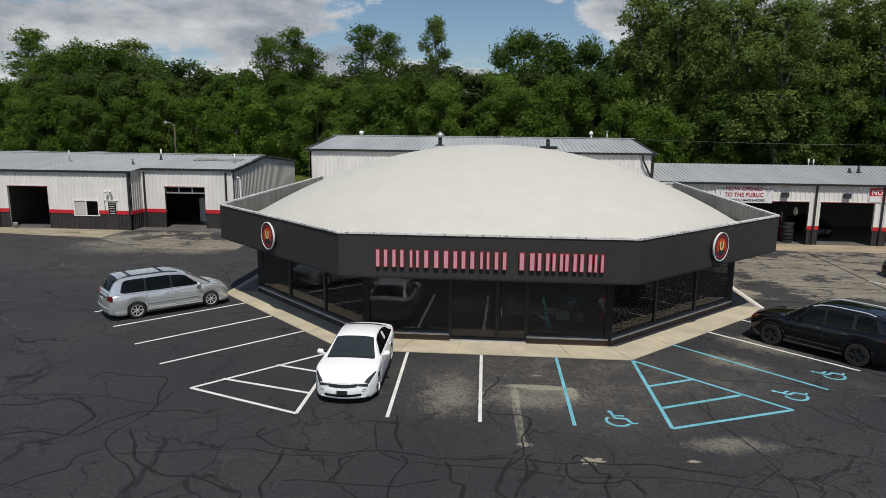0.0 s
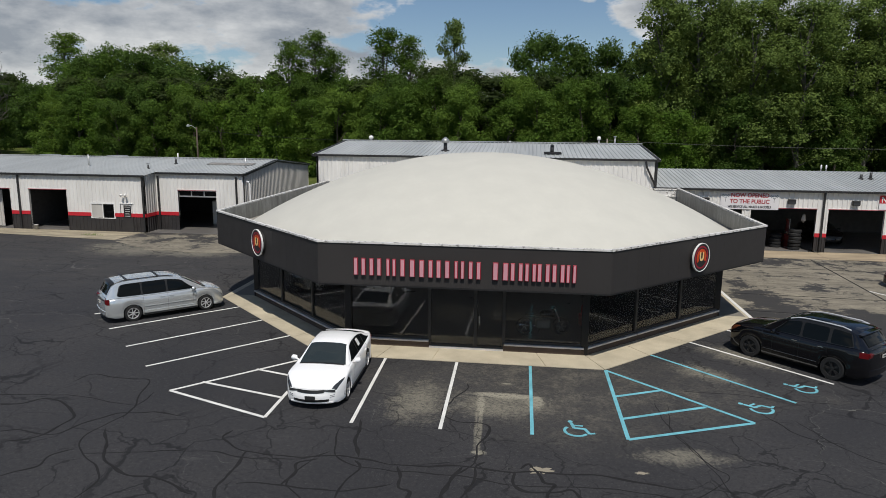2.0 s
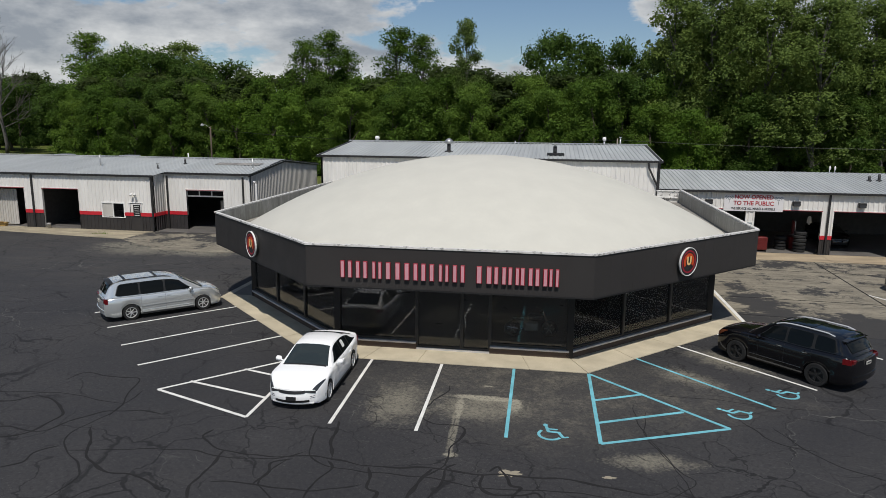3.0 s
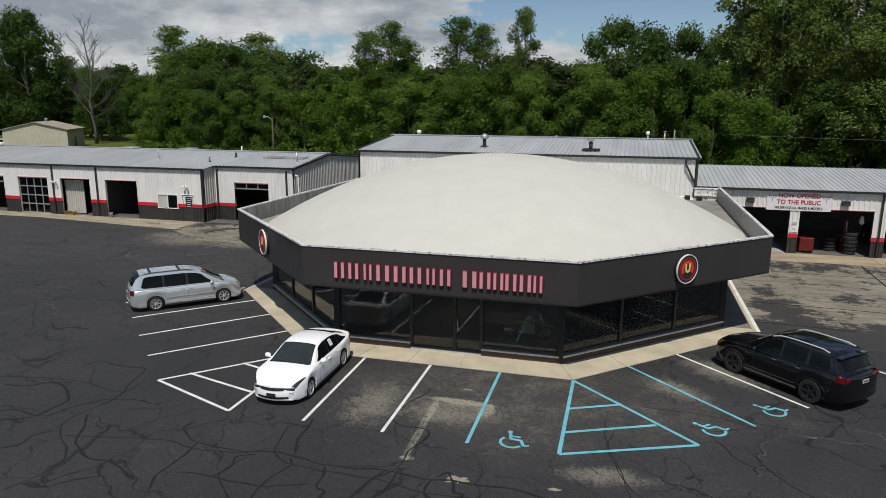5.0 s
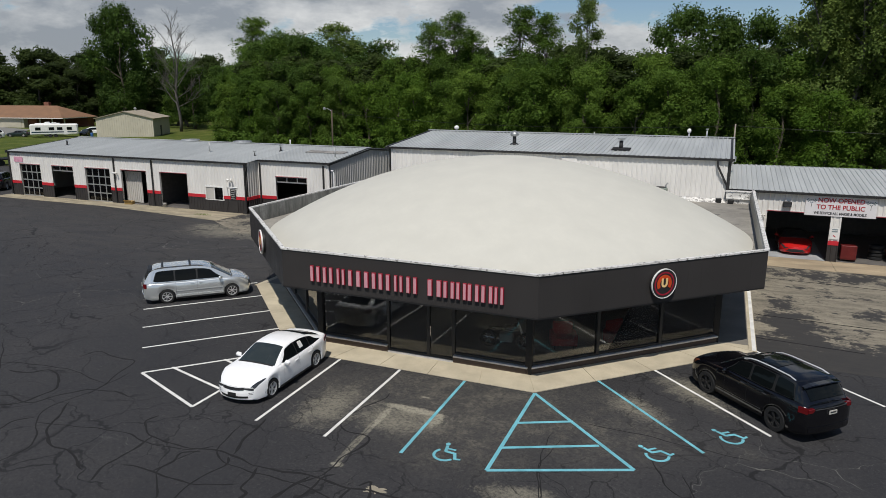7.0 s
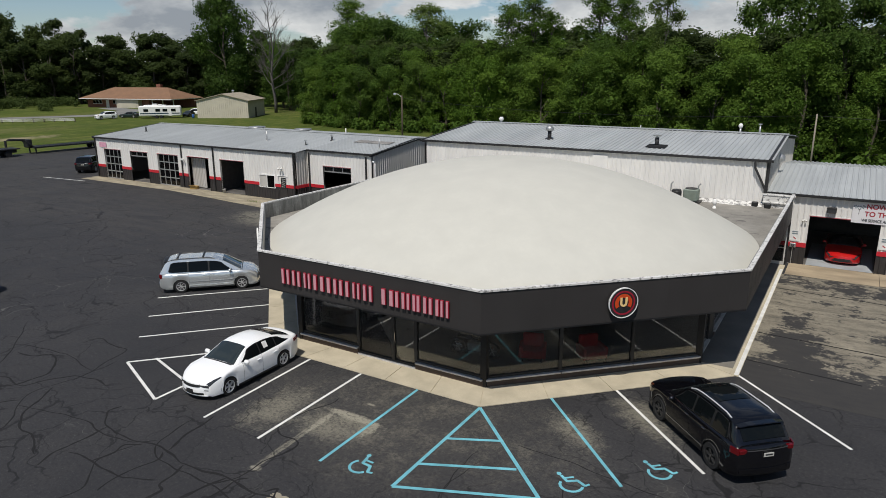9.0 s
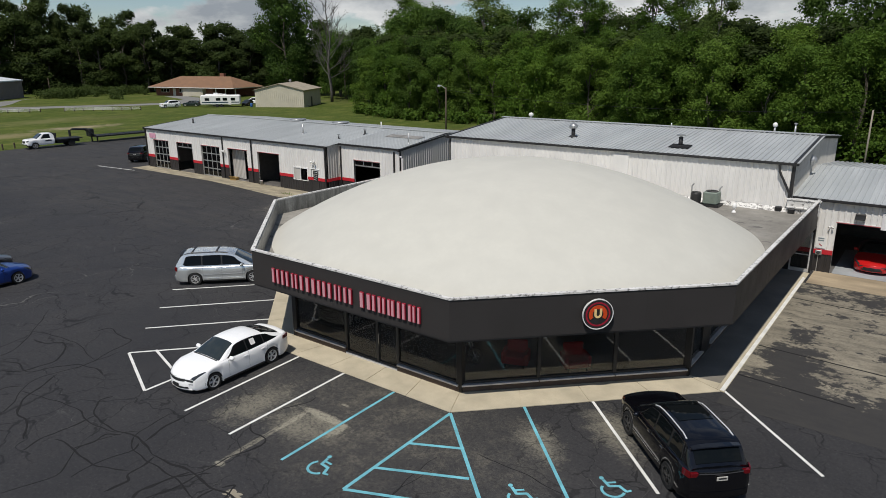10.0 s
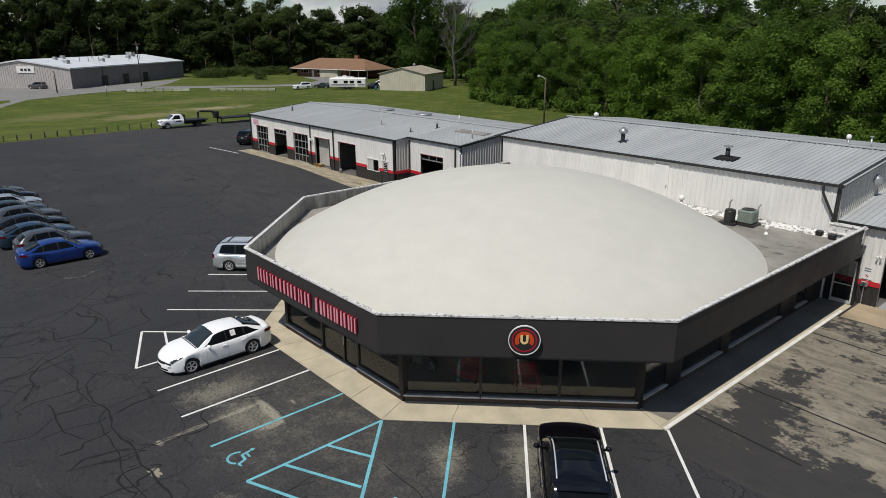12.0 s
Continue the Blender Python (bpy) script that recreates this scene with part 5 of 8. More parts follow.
for x, z0, z1 in ((16.72, 1.42, 2.12), (12.32, 1.38, 2.05)):
    nt = part("notice", cube(x - 0.25, x + 0.25, EY - 0.07, EY - 0.055, z0, z1), WHITE)
    tagged(nt, "white notice with red marks on the pier", "sign", "pier notices")
    for k in range(2):
        part("text_bar", cube(x - 0.15, x + 0.15, EY - 0.076, EY - 0.071, z1 - 0.15 - k * 0.12, z1 - 0.08 - k * 0.12), INK_SLATE, nt)
    part("arrow_mark", strip(bmesh.new(), (-0.07, 0.06), (0.07, -0.05), 0.05, 0, 0.006), INK_RED, nt).matrix_basis = pose(x, EY - 0.071, z0 + 0.18, 90, 0, 0)
part("pink_notice", cube(-53.8, -52.6, LY - 0.06, LY - 0.045, 3.25, 3.75), plain("pink_paint", (0.7, 0.35, 0.45), 0.6), west, "faded pink lettering panel")

meter = thing("electric_meter", "grey electric meter box on the pier", "meter", pose(12.28, EY - 0.04, 1.2))
part("meter_box", cube(-0.16, 0.16, -0.12, 0.0, -0.2, 0.06, bevel=0.02), GALV, meter)
part("meter_dial", lathe(bmesh.new(), [(0.09, 0.0), (0.09, 0.05), (0.06, 0.08)], 14, Matrix.Translation((0, -0.12, -0.06)) @ pose(0, 0, 0, 90, 0, 0)), LAMPGLASS, meter)
part("service_pipe", cube(-0.02, 0.02, -0.06, -0.02, -1.18, -0.2), GALV, meter)
flood_lamp(12.72, EY - 0.045, 2.66, k=0.55)
lane = part("bay_floor", cube(13.05, 16.4, EY - 0.02, 31.0, 0.032, 0.037), plain("painted_floor", (0.40, 0.42, 0.43), 0.5, vary=0.2, scale=1.2), east, "pale grey painted floor")

for x, y in ((24.65, 33.8), (25.02, 33.8)):
    vent_pipe(x, y, 4.72, 0.38, 0.03, "ball", GALV, "small white capped vent behind the ridge")


# ---- vehicles ----
def lerp_line(pts, x):
    """z on a polyline of (x, z), eased a little at the joints."""
    for (a, za), (b, zb) in zip(pts, pts[1:]):
        if x <= b:
            f = max(0.0, (x - a) / (b - a))
            return za + (zb - za) * f
    return pts[-1][1]


def soft_line(pts, x, s=0.07):
    return sum(lerp_line(pts, x + d * s) * w for d, w in ((-2, 1), (-1, 2), (0, 3), (1, 2), (2, 1))) / 9


def make_car(name, label, paint, shape, at, category="car", group="", rim=None, extras=()):
    """A car built nose at x = 0, tail at x = L, y across; its middle on the ground is the thing's origin, nose towards +x of the pose."""
    L, W, H, wb, fo, wr = (shape[k] for k in ("L", "W", "H", "wheelbase", "overhang", "wheel"))
    deck, roof, base, tumble = shape["deck"], shape["roof"], shape.get("base", 0.2), shape.get("tumble", 0.17)
    hw = W / 2
    BOW, STERN = shape.get("bow", 0.17), shape.get("stern", 0.10)
    axles = (fo, fo + wb) if wb else (fo,)

    def place(x, y, z):
        q = -((y / hw) ** 2)
        return (L / 2 - x + BOW * max(0.0, 1 - x / 0.8) * q - STERN * max(0.0, 1 - (L - x) / 0.7) * q, y, z)

    def half(x):
        nose, tail = shape.get("nose", 0.75), shape.get("tail", 0.45)
        a, b = max(0, 1 - x / nose), max(0, 1 - (L - x) / tail)
        return hw * (1 - shape.get("nose_cut", 0.30) * a ** 2.4 - shape.get("tail_cut", 0.16) * b ** 2.2)

    def under(x):
        z = base + 0.05 * max(0, 1 - x / 0.10) ** 2 + 0.10 * max(0, 1 - (L - x) / 0.35)
        for ax in axles:
            d = abs(x - ax)
            if d < wr * 1.16:
                z = max(z, math.sqrt((wr * 1.16) ** 2 - d * d) + wr * 0.93)
        return z

    def front_z(x):
        return soft_line(deck, x, 0.05)

    def section(x):
        """The half outline of the lower body at x, from the floor round the flank to the middle of the deck."""
        w, zb, zt = half(x), under(x), front_z(x)
        zb = min(zb, zt - 0.12)
        h = zt - zb
        return [(0, zb + 0.02), (w * 0.78, zb + 0.02), (w * 0.955, zb), (w * 0.985, zb + min(0.06, h * 0.2)), (w * 0.99, zb + h * 0.34), (w, zb + h * 0.56), (w * 0.992, zt - h * 0.26), (w * 0.972, zt - min(0.07, h * 0.14)), (w * 0.935, zt - 0.022), (w * 0.88, zt), (w * 0.62, zt + 0.022), (w * 0.3, zt + 0.034), (0, zt + 0.038)]

    def skin(x, k, lift):
        """A point of the lower body: k runs along the section's points; lift is outward."""
        sec = section(x)
        i = min(len(sec) - 2, int(k))
        (y0, z0), (y1, z1) = sec[i], sec[i + 1]
        f = k - i
        ny, nz = z1 - z0, y0 - y1
        n = math.hypot(ny, nz) or 1.0
        return y0 + (y1 - y0) * f + ny / n * lift, z0 + (z1 - z0) * f + nz / n * lift

    def swell(y, z, x):
        """How far the nose or tail bulges past its edge."""
        zb, zt = min(under(x), front_z(x) - 0.12), front_z(x)
        f = min(1.0, max(0.0, (z - zb) / (zt - zb)))
        return (0.055 if x < 1 else 0.035) * math.sin(math.pi * f ** 0.8) * max(0.0, 1 - (y / half(x)) ** 4)

    def skinned(bm, rows):
        for p, q in zip(rows, rows[1:]):
            for j in range(len(p) - 1):
                bm.faces.new((p[j], q[j], q[j + 1], p[j + 1]))

    car = thing(name, label, category, at, group)
    # lower body
    xs = sorted({0.012, 0.03, 0.055, 0.08} | {round(L * i / 46, 4) for i in range(47)} | {round(ax + wr * 1.16 * k, 4) for ax in axles for k in (-1.001, -0.97, -0.88, -0.7, -0.45, -0.2, 0, 0.2, 0.45, 0.7, 0.88, 0.97, 1.001)})
    bm = bmesh.new()
    rows = []
    for x in xs:
        sec = section(x)
        left = [bm.verts.new(place(x, y, z)) for y, z in sec]
        right = [left[0]] + [bm.verts.new(place(x, -y, z)) for y, z in sec[1:-1]] + [left[-1]]
        rows.append((left, right))
    for (a, c), (b, d) in zip(rows, rows[1:]):
        for p, q, flip in ((a, b, False), (c, d, True)):
            for j in range(len(p) - 1):
                f = (p[j], q[j], q[j + 1], p[j + 1])
                bm.faces.new(f[::-1] if flip else f)
    # rounded nose and tail
    for x, out in ((xs[0], 1), (xs[-1], -1)):
        sec = section(x)
        cap = []
        for j in range(1, 10):
            row = []
            for c in (0.88, 0.75, 0.62, 0.46, 0.3, 0.15, 0.0, -0.15, -0.3, -0.46, -0.62, -0.75, -0.88):
                y, z = sec[j][0] * c / 0.88, sec[j][1]
                if j == 9:
                    z += lerp_line([(0, 0.038), (0.3, 0.034), (0.62, 0.022), (0.88, 0)], abs(c))
                px, py, pz = place(x, y, z)
                row.append(bm.verts.new((px + out * (swell(y, z, x) if abs(c) < 0.88 and 1 < j < 9 else 0), py, pz)))
            cap.append(row)
        skinned(bm, cap)
    bmesh.ops.remove_doubles(bm, verts=bm.verts, dist=0.0005)
    bmesh.ops.recalc_face_normals(bm, faces=bm.faces)
    body = part("body", bm, paint, car, smooth=True)
    body.data.set_sharp_from_angle(angle=radians(56))
    # cabin
    x0, x1 = roof[0][0], roof[-1][0]

    def roof_z(x):
        return max(soft_line(roof, x, 0.07), front_z(x) + 0.02)

    def wall_pt(x, s):
        """A point of the cabin's side: s from the belt (0) to the roof edge (1)."""
        zt, zr = front_z(x), roof_z(x)
        lean = tumble * min(1, (zr - zt) / (H - 0.95))
        yb = half(x) * 0.905
        return yb - lean * s - 0.03 * s * s, zt + (zr - 0.045 - zt) * s

    def top_pt(x, v):
        y, z = wall_pt(x, 1.0)
        return y * 0.97 * v, roof_z(x) - 0.045 * abs(v) ** 4 + 0.012 * (1 - v * v)

    bm = bmesh.new()
    cx = [x0 + (x1 - x0) * i / 48 for i in range(49)]
    ss, vs = (0, 0.25, 0.5, 0.75, 0.93, 1.0), (0.97, 0.88, 0.6, 0.3, 0.0)
    rows = []
    for x in cx:
        sec = [wall_pt(x, s) for s in ss] + [top_pt(x, v) for v in vs]
        left = [bm.verts.new(place(x, y, z)) for y, z in sec]
        right = [bm.verts.new(place(x, -y, z)) for y, z in sec[:-1]] + [left[-1]]
        rows.append((left, right))
    for (a, c), (b, d) in zip(rows, rows[1:]):
        for p, q, flip in ((a, b, False), (c, d, True)):
            for j in range(len(p) - 1):
                f = (p[j], q[j], q[j + 1], p[j + 1])
                bm.faces.new(f[::-1] if flip else f)
    for ends in (rows[0], rows[-1]):
        bm.faces.new(ends[0] + ends[1][:-1][::-1])
    bmesh.ops.recalc_face_normals(bm, faces=bm.faces)
    cabin = part("cabin", bm, shape.get("cabin_paint", paint), body, smooth=True)
    cabin.data.set_sharp_from_angle(angle=radians(50))

    def patch(name, a, b, lo, hi, side, label="", material=CARGLASS, lift=0.014, nx=14, ny=5, rake=(0.0, 0.0)):
        """A pane that follows the cabin: on its side (side = +1, -1) or over the top (side = 0); rake slants its front and rear edges."""
        bm = bmesh.new()
        g = []
        fs = [0, 0.02, 0.06] + [0.06 + 0.88 * i / nx for i in range(1, nx)] + [0.94, 0.98, 1]
        rows = [(fs[0], 0.15, 0.0)] + [(f, (0.15, 0.06, 0.0)[min(2, i, len(fs) - 1 - i)], lift) for i, f in enumerate(fs)] + [(fs[-1], 0.15, 0.0)]
        for f, trim, up in rows:
            row = []
            trim *= (hi - lo) * (1 if side else 0)
            for j in range(-1, ny + 2):
                v = min(1.0, max(0.0, j / ny))
                s, h = lo + trim + (hi - lo - 2 * trim) * v, up if 0 <= j <= ny else 0.0
                x = a + (b - a) * f + (rake[0] * (1 - f) + rake[1] * f) * v
                if side:
                    y, z = wall_pt(x, s)
                    row.append(bm.verts.new(place(x, (y + h) * side, z)))
                else:
                    y, z = top_pt(x, s)
                    row.append(bm.verts.new(place(x, y, z + h)))
            g.append(row)
        skinned(bm, g)
        bmesh.ops.recalc_face_normals(bm, faces=bm.faces)
        return part(name, bm, material, cabin, label, smooth=False)

    a, b = shape["windscreen"]
    patch("windscreen", a, b, -0.94, 0.94, 0, "dark grey-green windscreen", material=WINDSCREEN, lift=0.02, nx=18, ny=12)
    part("wiper_cowl", tube(bmesh.new(), [place(a - 0.05, top_pt(a, v)[0], front_z(a - 0.05) + 0.045 - 0.02 * v * v) for v in (-0.9, -0.5, 0, 0.5, 0.9)], [0.022] * 5, 6), PLASTIC, body)
    a, b = shape["rear_window"]
    patch("rear_window", a, b, -0.88, 0.88, 0, "dark rear window", lift=0.02, nx=14, ny=12)
    rk, wlo, whi = shape.get("rake", (0.3, -0.1)), shape.get("win_lo", 0.07), shape.get("win_hi", 0.93)
    for side in (-1, 1):
        sw = shape["side_windows"]
        patch("window_band", sw[0][0] - 0.05, sw[-1][1] + 0.04, wlo - 0.03, whi + 0.02, side, material=PLASTIC, lift=0.009, nx=24, rake=rk)
        for k, (a, b) in enumerate(sw):
            patch("side_window", a, b, wlo, whi, side, rake=(rk[0] if k == 0 else 0.0, rk[1] if k == len(sw) - 1 else 0.0))
    if "sticker" in shape:
        a, b = shape["sticker"]
        patch("window_sticker", a, b, 0.30, 0.80, 1, "white paper sheet in a side window", material=WHITE, lift=0.02, nx=4)
    # wheels
    for ax in axles:
        for side in (-1, 1):
            m = Matrix.Translation((L / 2 - ax, side * (hw - 0.13), wr)) @ pose(0, 0, 0, -90 * side, 0, 0)
            tw = 0.11
            wheel = part("wheel", lathe(bmesh.new(), [(wr * 0.62, -tw), (wr * 0.93, -tw), (wr, -tw * 0.7), (wr, tw * 0.7), (wr * 0.95, tw), (wr * 0.70, tw), (wr * 0.66, tw * 0.3)], 28, m), RUBBER, car, "black tyre")
            rm = bmesh.new()
            lathe(rm, [(wr * 0.15, tw * 0.4), (wr * 0.13, tw * 0.92)], 12, m)
            n = shape.get("spokes", 5)
            pair = (-8, 8) if shape.get("twin", True) else (0,)
            for k in range(n):
                for off in pair:
                    mm = m @ pose(0, 0, 0, 0, 0, 360 * k / n + off)
                    q = [mm @ Vector(v) for v in ((wr * 0.08, -wr * 0.05, 0), (wr * 0.66, -wr * 0.038, 0), (wr * 0.66, wr * 0.038, 0), (wr * 0.08, wr * 0.05, 0))]
                    up = mm.to_3x3() @ Vector((0, 0, 1))
                    lo_, hi_ = [rm.verts.new(v + up * tw * 0.5) for v in q], [rm.verts.new(v + up * tw * 0.86) for v in q]
                    rm.faces.new(hi_)
                    for i in range(4):
                        rm.faces.new((lo_[i], lo_[(i + 1) % 4], hi_[(i + 1) % 4], hi_[i]))
            bmesh.ops.recalc_face_normals(rm, faces=rm.faces)
            part("rim_spokes", rm, rim or RIM, wheel)
            part("rim_lip", arc_plate(wr * 0.63, wr * 0.69, 0, 360, tw * 0.3, tw * 1.01, m, 28), rim or RIM, wheel)
            # dark liner of the arch
            r = wr * 1.15
            arc = [radians(180 * k / 16) for k in range(17)]
            ln = bmesh.new()
            skinned(ln, [[ln.verts.new((L / 2 - ax + r * math.cos(t), side * (hw - d), wr * 0.93 + r * math.sin(t))) for d in (0.42, 0.035)] for t in arc])
            part("arch_liner", ln, GAP, body)

    def on_side(name, xa, xb, za, zb, side, material, label="", out=0.012):
        """A small plate that lies on the flank."""
        bm = bmesh.new()
        n = 6
        g = [[bm.verts.new(place(xa + (xb - xa) * i / n, (half(xa + (xb - xa) * i / n) + o) * side, z)) for o, z in ((-0.03, za), (out, za), (out, zb), (-0.03, zb))] for i in range(n + 1)]
        for p, q in zip(g, g[1:]):
            for j in range(4):
                bm.faces.new((p[j], q[j], q[(j + 1) % 4], p[(j + 1) % 4]))
        bm.faces.new(g[0])
        bm.faces.new(g[-1])
        bmesh.ops.recalc_face_normals(bm, faces=bm.faces)
        return part(name, bm, material, body, label)

    bw = half(0.0)
    z_nose = front_z(0.0)
    lamp_len, lamp_h, lamp_in = shape.get("lamp", (0.50, 0.13, 0.62))
    for side in (-1, 1):
        # swept lens: round the corner of the nose and back along the wing
        lens = bmesh.new()
        g = []
        for i in range(9):
            x = 0.004 + (lamp_len - 0.004) * i / 8
            f = 1 - (i / 8) ** 1.5
            top = 7.75 + shape.get("lamp_up", 0.6) * f
            low = top - (0.25 + 1.9 * f)
            g.append([lens.verts.new(place(x, y * side, z)) for y, z in (skin(x, low + (top - low) * j / 6, 0.008) for j in range(7))])
        skinned(lens, g)
        face = []
        for i in range(9):
            y = bw * (lamp_in + (0.955 - lamp_in) * i / 8)
            zl, zh = z_nose - lamp_h * (0.15 + 0.85 * (i / 8) ** 0.7), z_nose - 0.012 + 0.022 * (1 - (y / bw) ** 2)
            face.append([lens.verts.new((L / 2 - BOW * (y / hw) ** 2 + swell(y, z, 0.012) + 0.006, y * side, z)) for z in (zl, (zl + zh) / 2, zh)])
        skinned(lens, face)
        bmesh.ops.recalc_face_normals(lens, faces=lens.faces)
        part("headlight", lens, shape.get("lamp_mat", LAMPGLASS), body, shape.get("lamp_label", "dark swept headlight"))
        if wb:
            tx0, tx1, tz0, tz1 = shape["taillight"]
            on_side("taillight", tx0, tx1, tz0, tz1, side, TAIL, "red tail light", 0.006)
            lens_w = sorted((side * half(L) * 0.74, side * half(L) * 0.985))
            part("rear_lens", cube(-L / 2 + STERN * 0.45, -L / 2 + 0.15, *lens_w, tz0 + 0.03, tz1 - 0.02, bevel=0.012), TAIL, body, "red tail light")
        for hx in shape.get("handles", ()):
            on_side("door_handle", hx, hx + 0.17, shape["handle_z"], shape["handle_z"] + 0.03, side, shape.get("handle_mat", paint), "", 0.016)
        for sx in shape.get("seams", ()):
            gap = bmesh.new()
            skinned(gap, [[gap.verts.new(place(x, y * side, z)) for y, z in (skin(x, k, 0.0025) for k in (2.6, 3.3, 4, 4.5, 5, 5.5, 6, 6.5, 7, 7.5, 8))] for x in (sx, sx + 0.007)])
            part("door_gap", gap, GAP, body)
        for k, zm in enumerate(shape.get("mouldings", (0.30,))):
            on_side("side_moulding", axles[0] + wr * 1.3, axles[-1] - wr * 1.3, base + zm, base + zm + shape.get("moulding_h", 0.03), side, shape.get("moulding_mat", paint), "", shape.get("moulding_out", 0.012))
        mx, mz = shape["mirror"]
        y0, y1 = half(mx) * 0.93, half(mx) + 0.15
        mir = tube(bmesh.new(), [place(mx, side * y0, mz - 0.01), place(mx, side * (y0 + 0.07), mz), place(mx + 0.01, side * (y0 + 0.11), mz + 0.045), place(mx + 0.02, side * y1, mz + 0.05), place(mx + 0.04, side * (y1 + 0.04), mz + 0.05)], [0.03, 0.03, 0.085, 0.085, 0.03], 8)
        part("mirror", mir, shape.get("mirror_mat", paint), body, smooth=True)
        if shape.get("sill", True):
            on_side("sill_trim", axles[0] + wr * 1.25, axles[-1] - wr * 1.25, base + 0.02, base + 0.075, side, PLASTIC, "", 0.004)
    # nose and tail
    gx1, gz0, gz1 = shape["grille"]

    def on_nose(name, y0, y1, za, zb, material, label="", out=0.012, smile=0.0):
        """A plate that wraps the nose between the fractions y0 and y1 of the half width; smile lifts its ends."""
        bm = bmesh.new()
        n = 12
        g = []
        for i in range(n + 1):
            y = (y0 + (y1 - y0) * i / n) * bw
            k = (y / bw) ** 2
            zl, zh = za + smile * k, zb + smile * k * 0.4
            xl, xh = (BOW * (y / hw) ** 2 - out - swell(y, z, 0.012) for z in (zl, zh))
            g.append([bm.verts.new((L / 2 - q, y, z)) for q, z in ((xl + 0.08, zl), (xl, zl), (xh, zh), (xh + 0.08, zh))])
        for p, q in zip(g, g[1:]):
            for j in range(4):
                bm.faces.new((p[j], q[j], q[(j + 1) % 4], p[(j + 1) % 4]))
        bm.faces.new(g[0])
        bm.faces.new(g[-1])
        bmesh.ops.recalc_face_normals(bm, faces=bm.faces)
        return part(name, bm, material, body, label)

    on_nose("grille", -gx1, gx1, gz0, gz1, PLASTIC, "black grille", smile=0.05)
    if "grille_rim" in shape:
        on_nose("grille_rim", -gx1, gx1, gz1, gz1 + 0.014, shape["grille_rim"], "", 0.016, 0.02)
    on_nose("lower_grille", -0.72, 0.72, base + 0.085, base + 0.165, PLASTIC, "", 0.006, 0.02)
    on_nose("bumper_lip", -0.88, 0.88, base + 0.03, base + 0.07, paint, "", 0.012)
    px = L / 2 + swell(0, base + 0.22, 0.012)
    part("front_plate", cube(px, px + 0.024, -0.15, 0.15, base + 0.17, base + 0.28), GAP, body, "dark front plate")
    if shape.get("vents"):
        for side in (-1, 1):
            for zv in (0.20, 0.25):
                on_nose("bumper_vent", *sorted((0.76 * side, 0.93 * side)), base + zv, base + zv + 0.022, PLASTIC, "", 0.005, 0.03)
    if not wb:
        return car
    tw2 = half(L)
    back = -L / 2 - swell(0, 0.75, L)
    pz = shape.get("plate_z", 0.75)
    rear_plate = part("rear_plate", cube(back - 0.018, back + 0.004, -0.15, 0.15, pz, pz + 0.11), SIDING_GREY, body, "pale plate")
    part("plate_bar", cube(back - 0.022, back - 0.016, -0.11, 0.11, pz + 0.04, pz + 0.08), PLASTIC, rear_plate)

    def on_tail(name, y1, za, zb, material, label="", out=0.012):
        bm = bmesh.new()
        g = []
        for i in range(13):
            y = (-1 + i / 6) * y1 * tw2
            xl, xh = (L - STERN * (y / hw) ** 2 + out + swell(y, z, L) for z in (za, zb))
            g.append([bm.verts.new((L / 2 - q, y, z)) for q, z in ((xl - 0.1, za), (xl, za), (xh, zb), (xh - 0.1, zb))])
        for p, q in zip(g, g[1:]):
            for j in range(4):
                bm.faces.new((p[j], q[j], q[(j + 1) % 4], p[(j + 1) % 4]))
        bm.faces.new(g[0])
        bm.faces.new(g[-1])
        bmesh.ops.recalc_face_normals(bm, faces=bm.faces)
        return part(name, bm, material, body, label)

    on_tail("rear_bumper", 0.95, base + 0.17, base + 0.33, shape.get("bumper_mat", paint), "", 0.018)
    on_tail("tail_trim", 0.74, pz + 0.17, pz + 0.20, CHROME if shape.get("tail_chrome") else PLASTIC, "", 0.012)
    if "rails" in extras:
        for side in (-1, 1):
            ra, rb = shape["rails"]
            pts = [(place(x, side * top_pt(x, 0.93)[0], top_pt(x, 0.93)[1] + (0.03 if 0 < i < 8 else 0.0))) for i, x in enumerate(ra + (rb - ra) * k / 8 for k in range(9))]
            part("roof_rail", tube(bmesh.new(), pts, [0.022] * 9, 6), shape.get("rail_mat", CHROME), cabin, shape.get("rail_label", "bright roof rail"))
    if "bars" in extras:
        for x in shape["bars"]:
            y = top_pt(x, 1)[0] - 0.05
            part("cross_bar", cube(place(x, 0, 0)[0] - 0.05, place(x, 0, 0)[0] + 0.05, -y, y, roof_z(x) - 0.01, roof_z(x) + 0.03, bevel=0.012), PLASTIC, cabin)
        for k in range(5):
            v = -0.6 + 0.3 * k
            part("roof_rib", tube(bmesh.new(), [(*place(x, *top_pt(x, v))[:2], top_pt(x, v)[1] + 0.004) for x in (2.3, 2.9, 3.5, 4.1, 4.4)], [0.012] * 5, 5), paint, cabin)
    if "sunroof" in extras:
        patch("sunroof", shape["sunroof"][0], shape["sunroof"][1], -0.72, 0.72, 0, "dark glass sunroof", lift=0.012, ny=10)
    if "spoiler" in extras:
        xe = shape["spoiler_x"]
        sp = bmesh.new()
        rows = []
        for v in (-0.95, -0.6, -0.3, 0, 0.3, 0.6, 0.95):
            y, z = top_pt(xe, v)
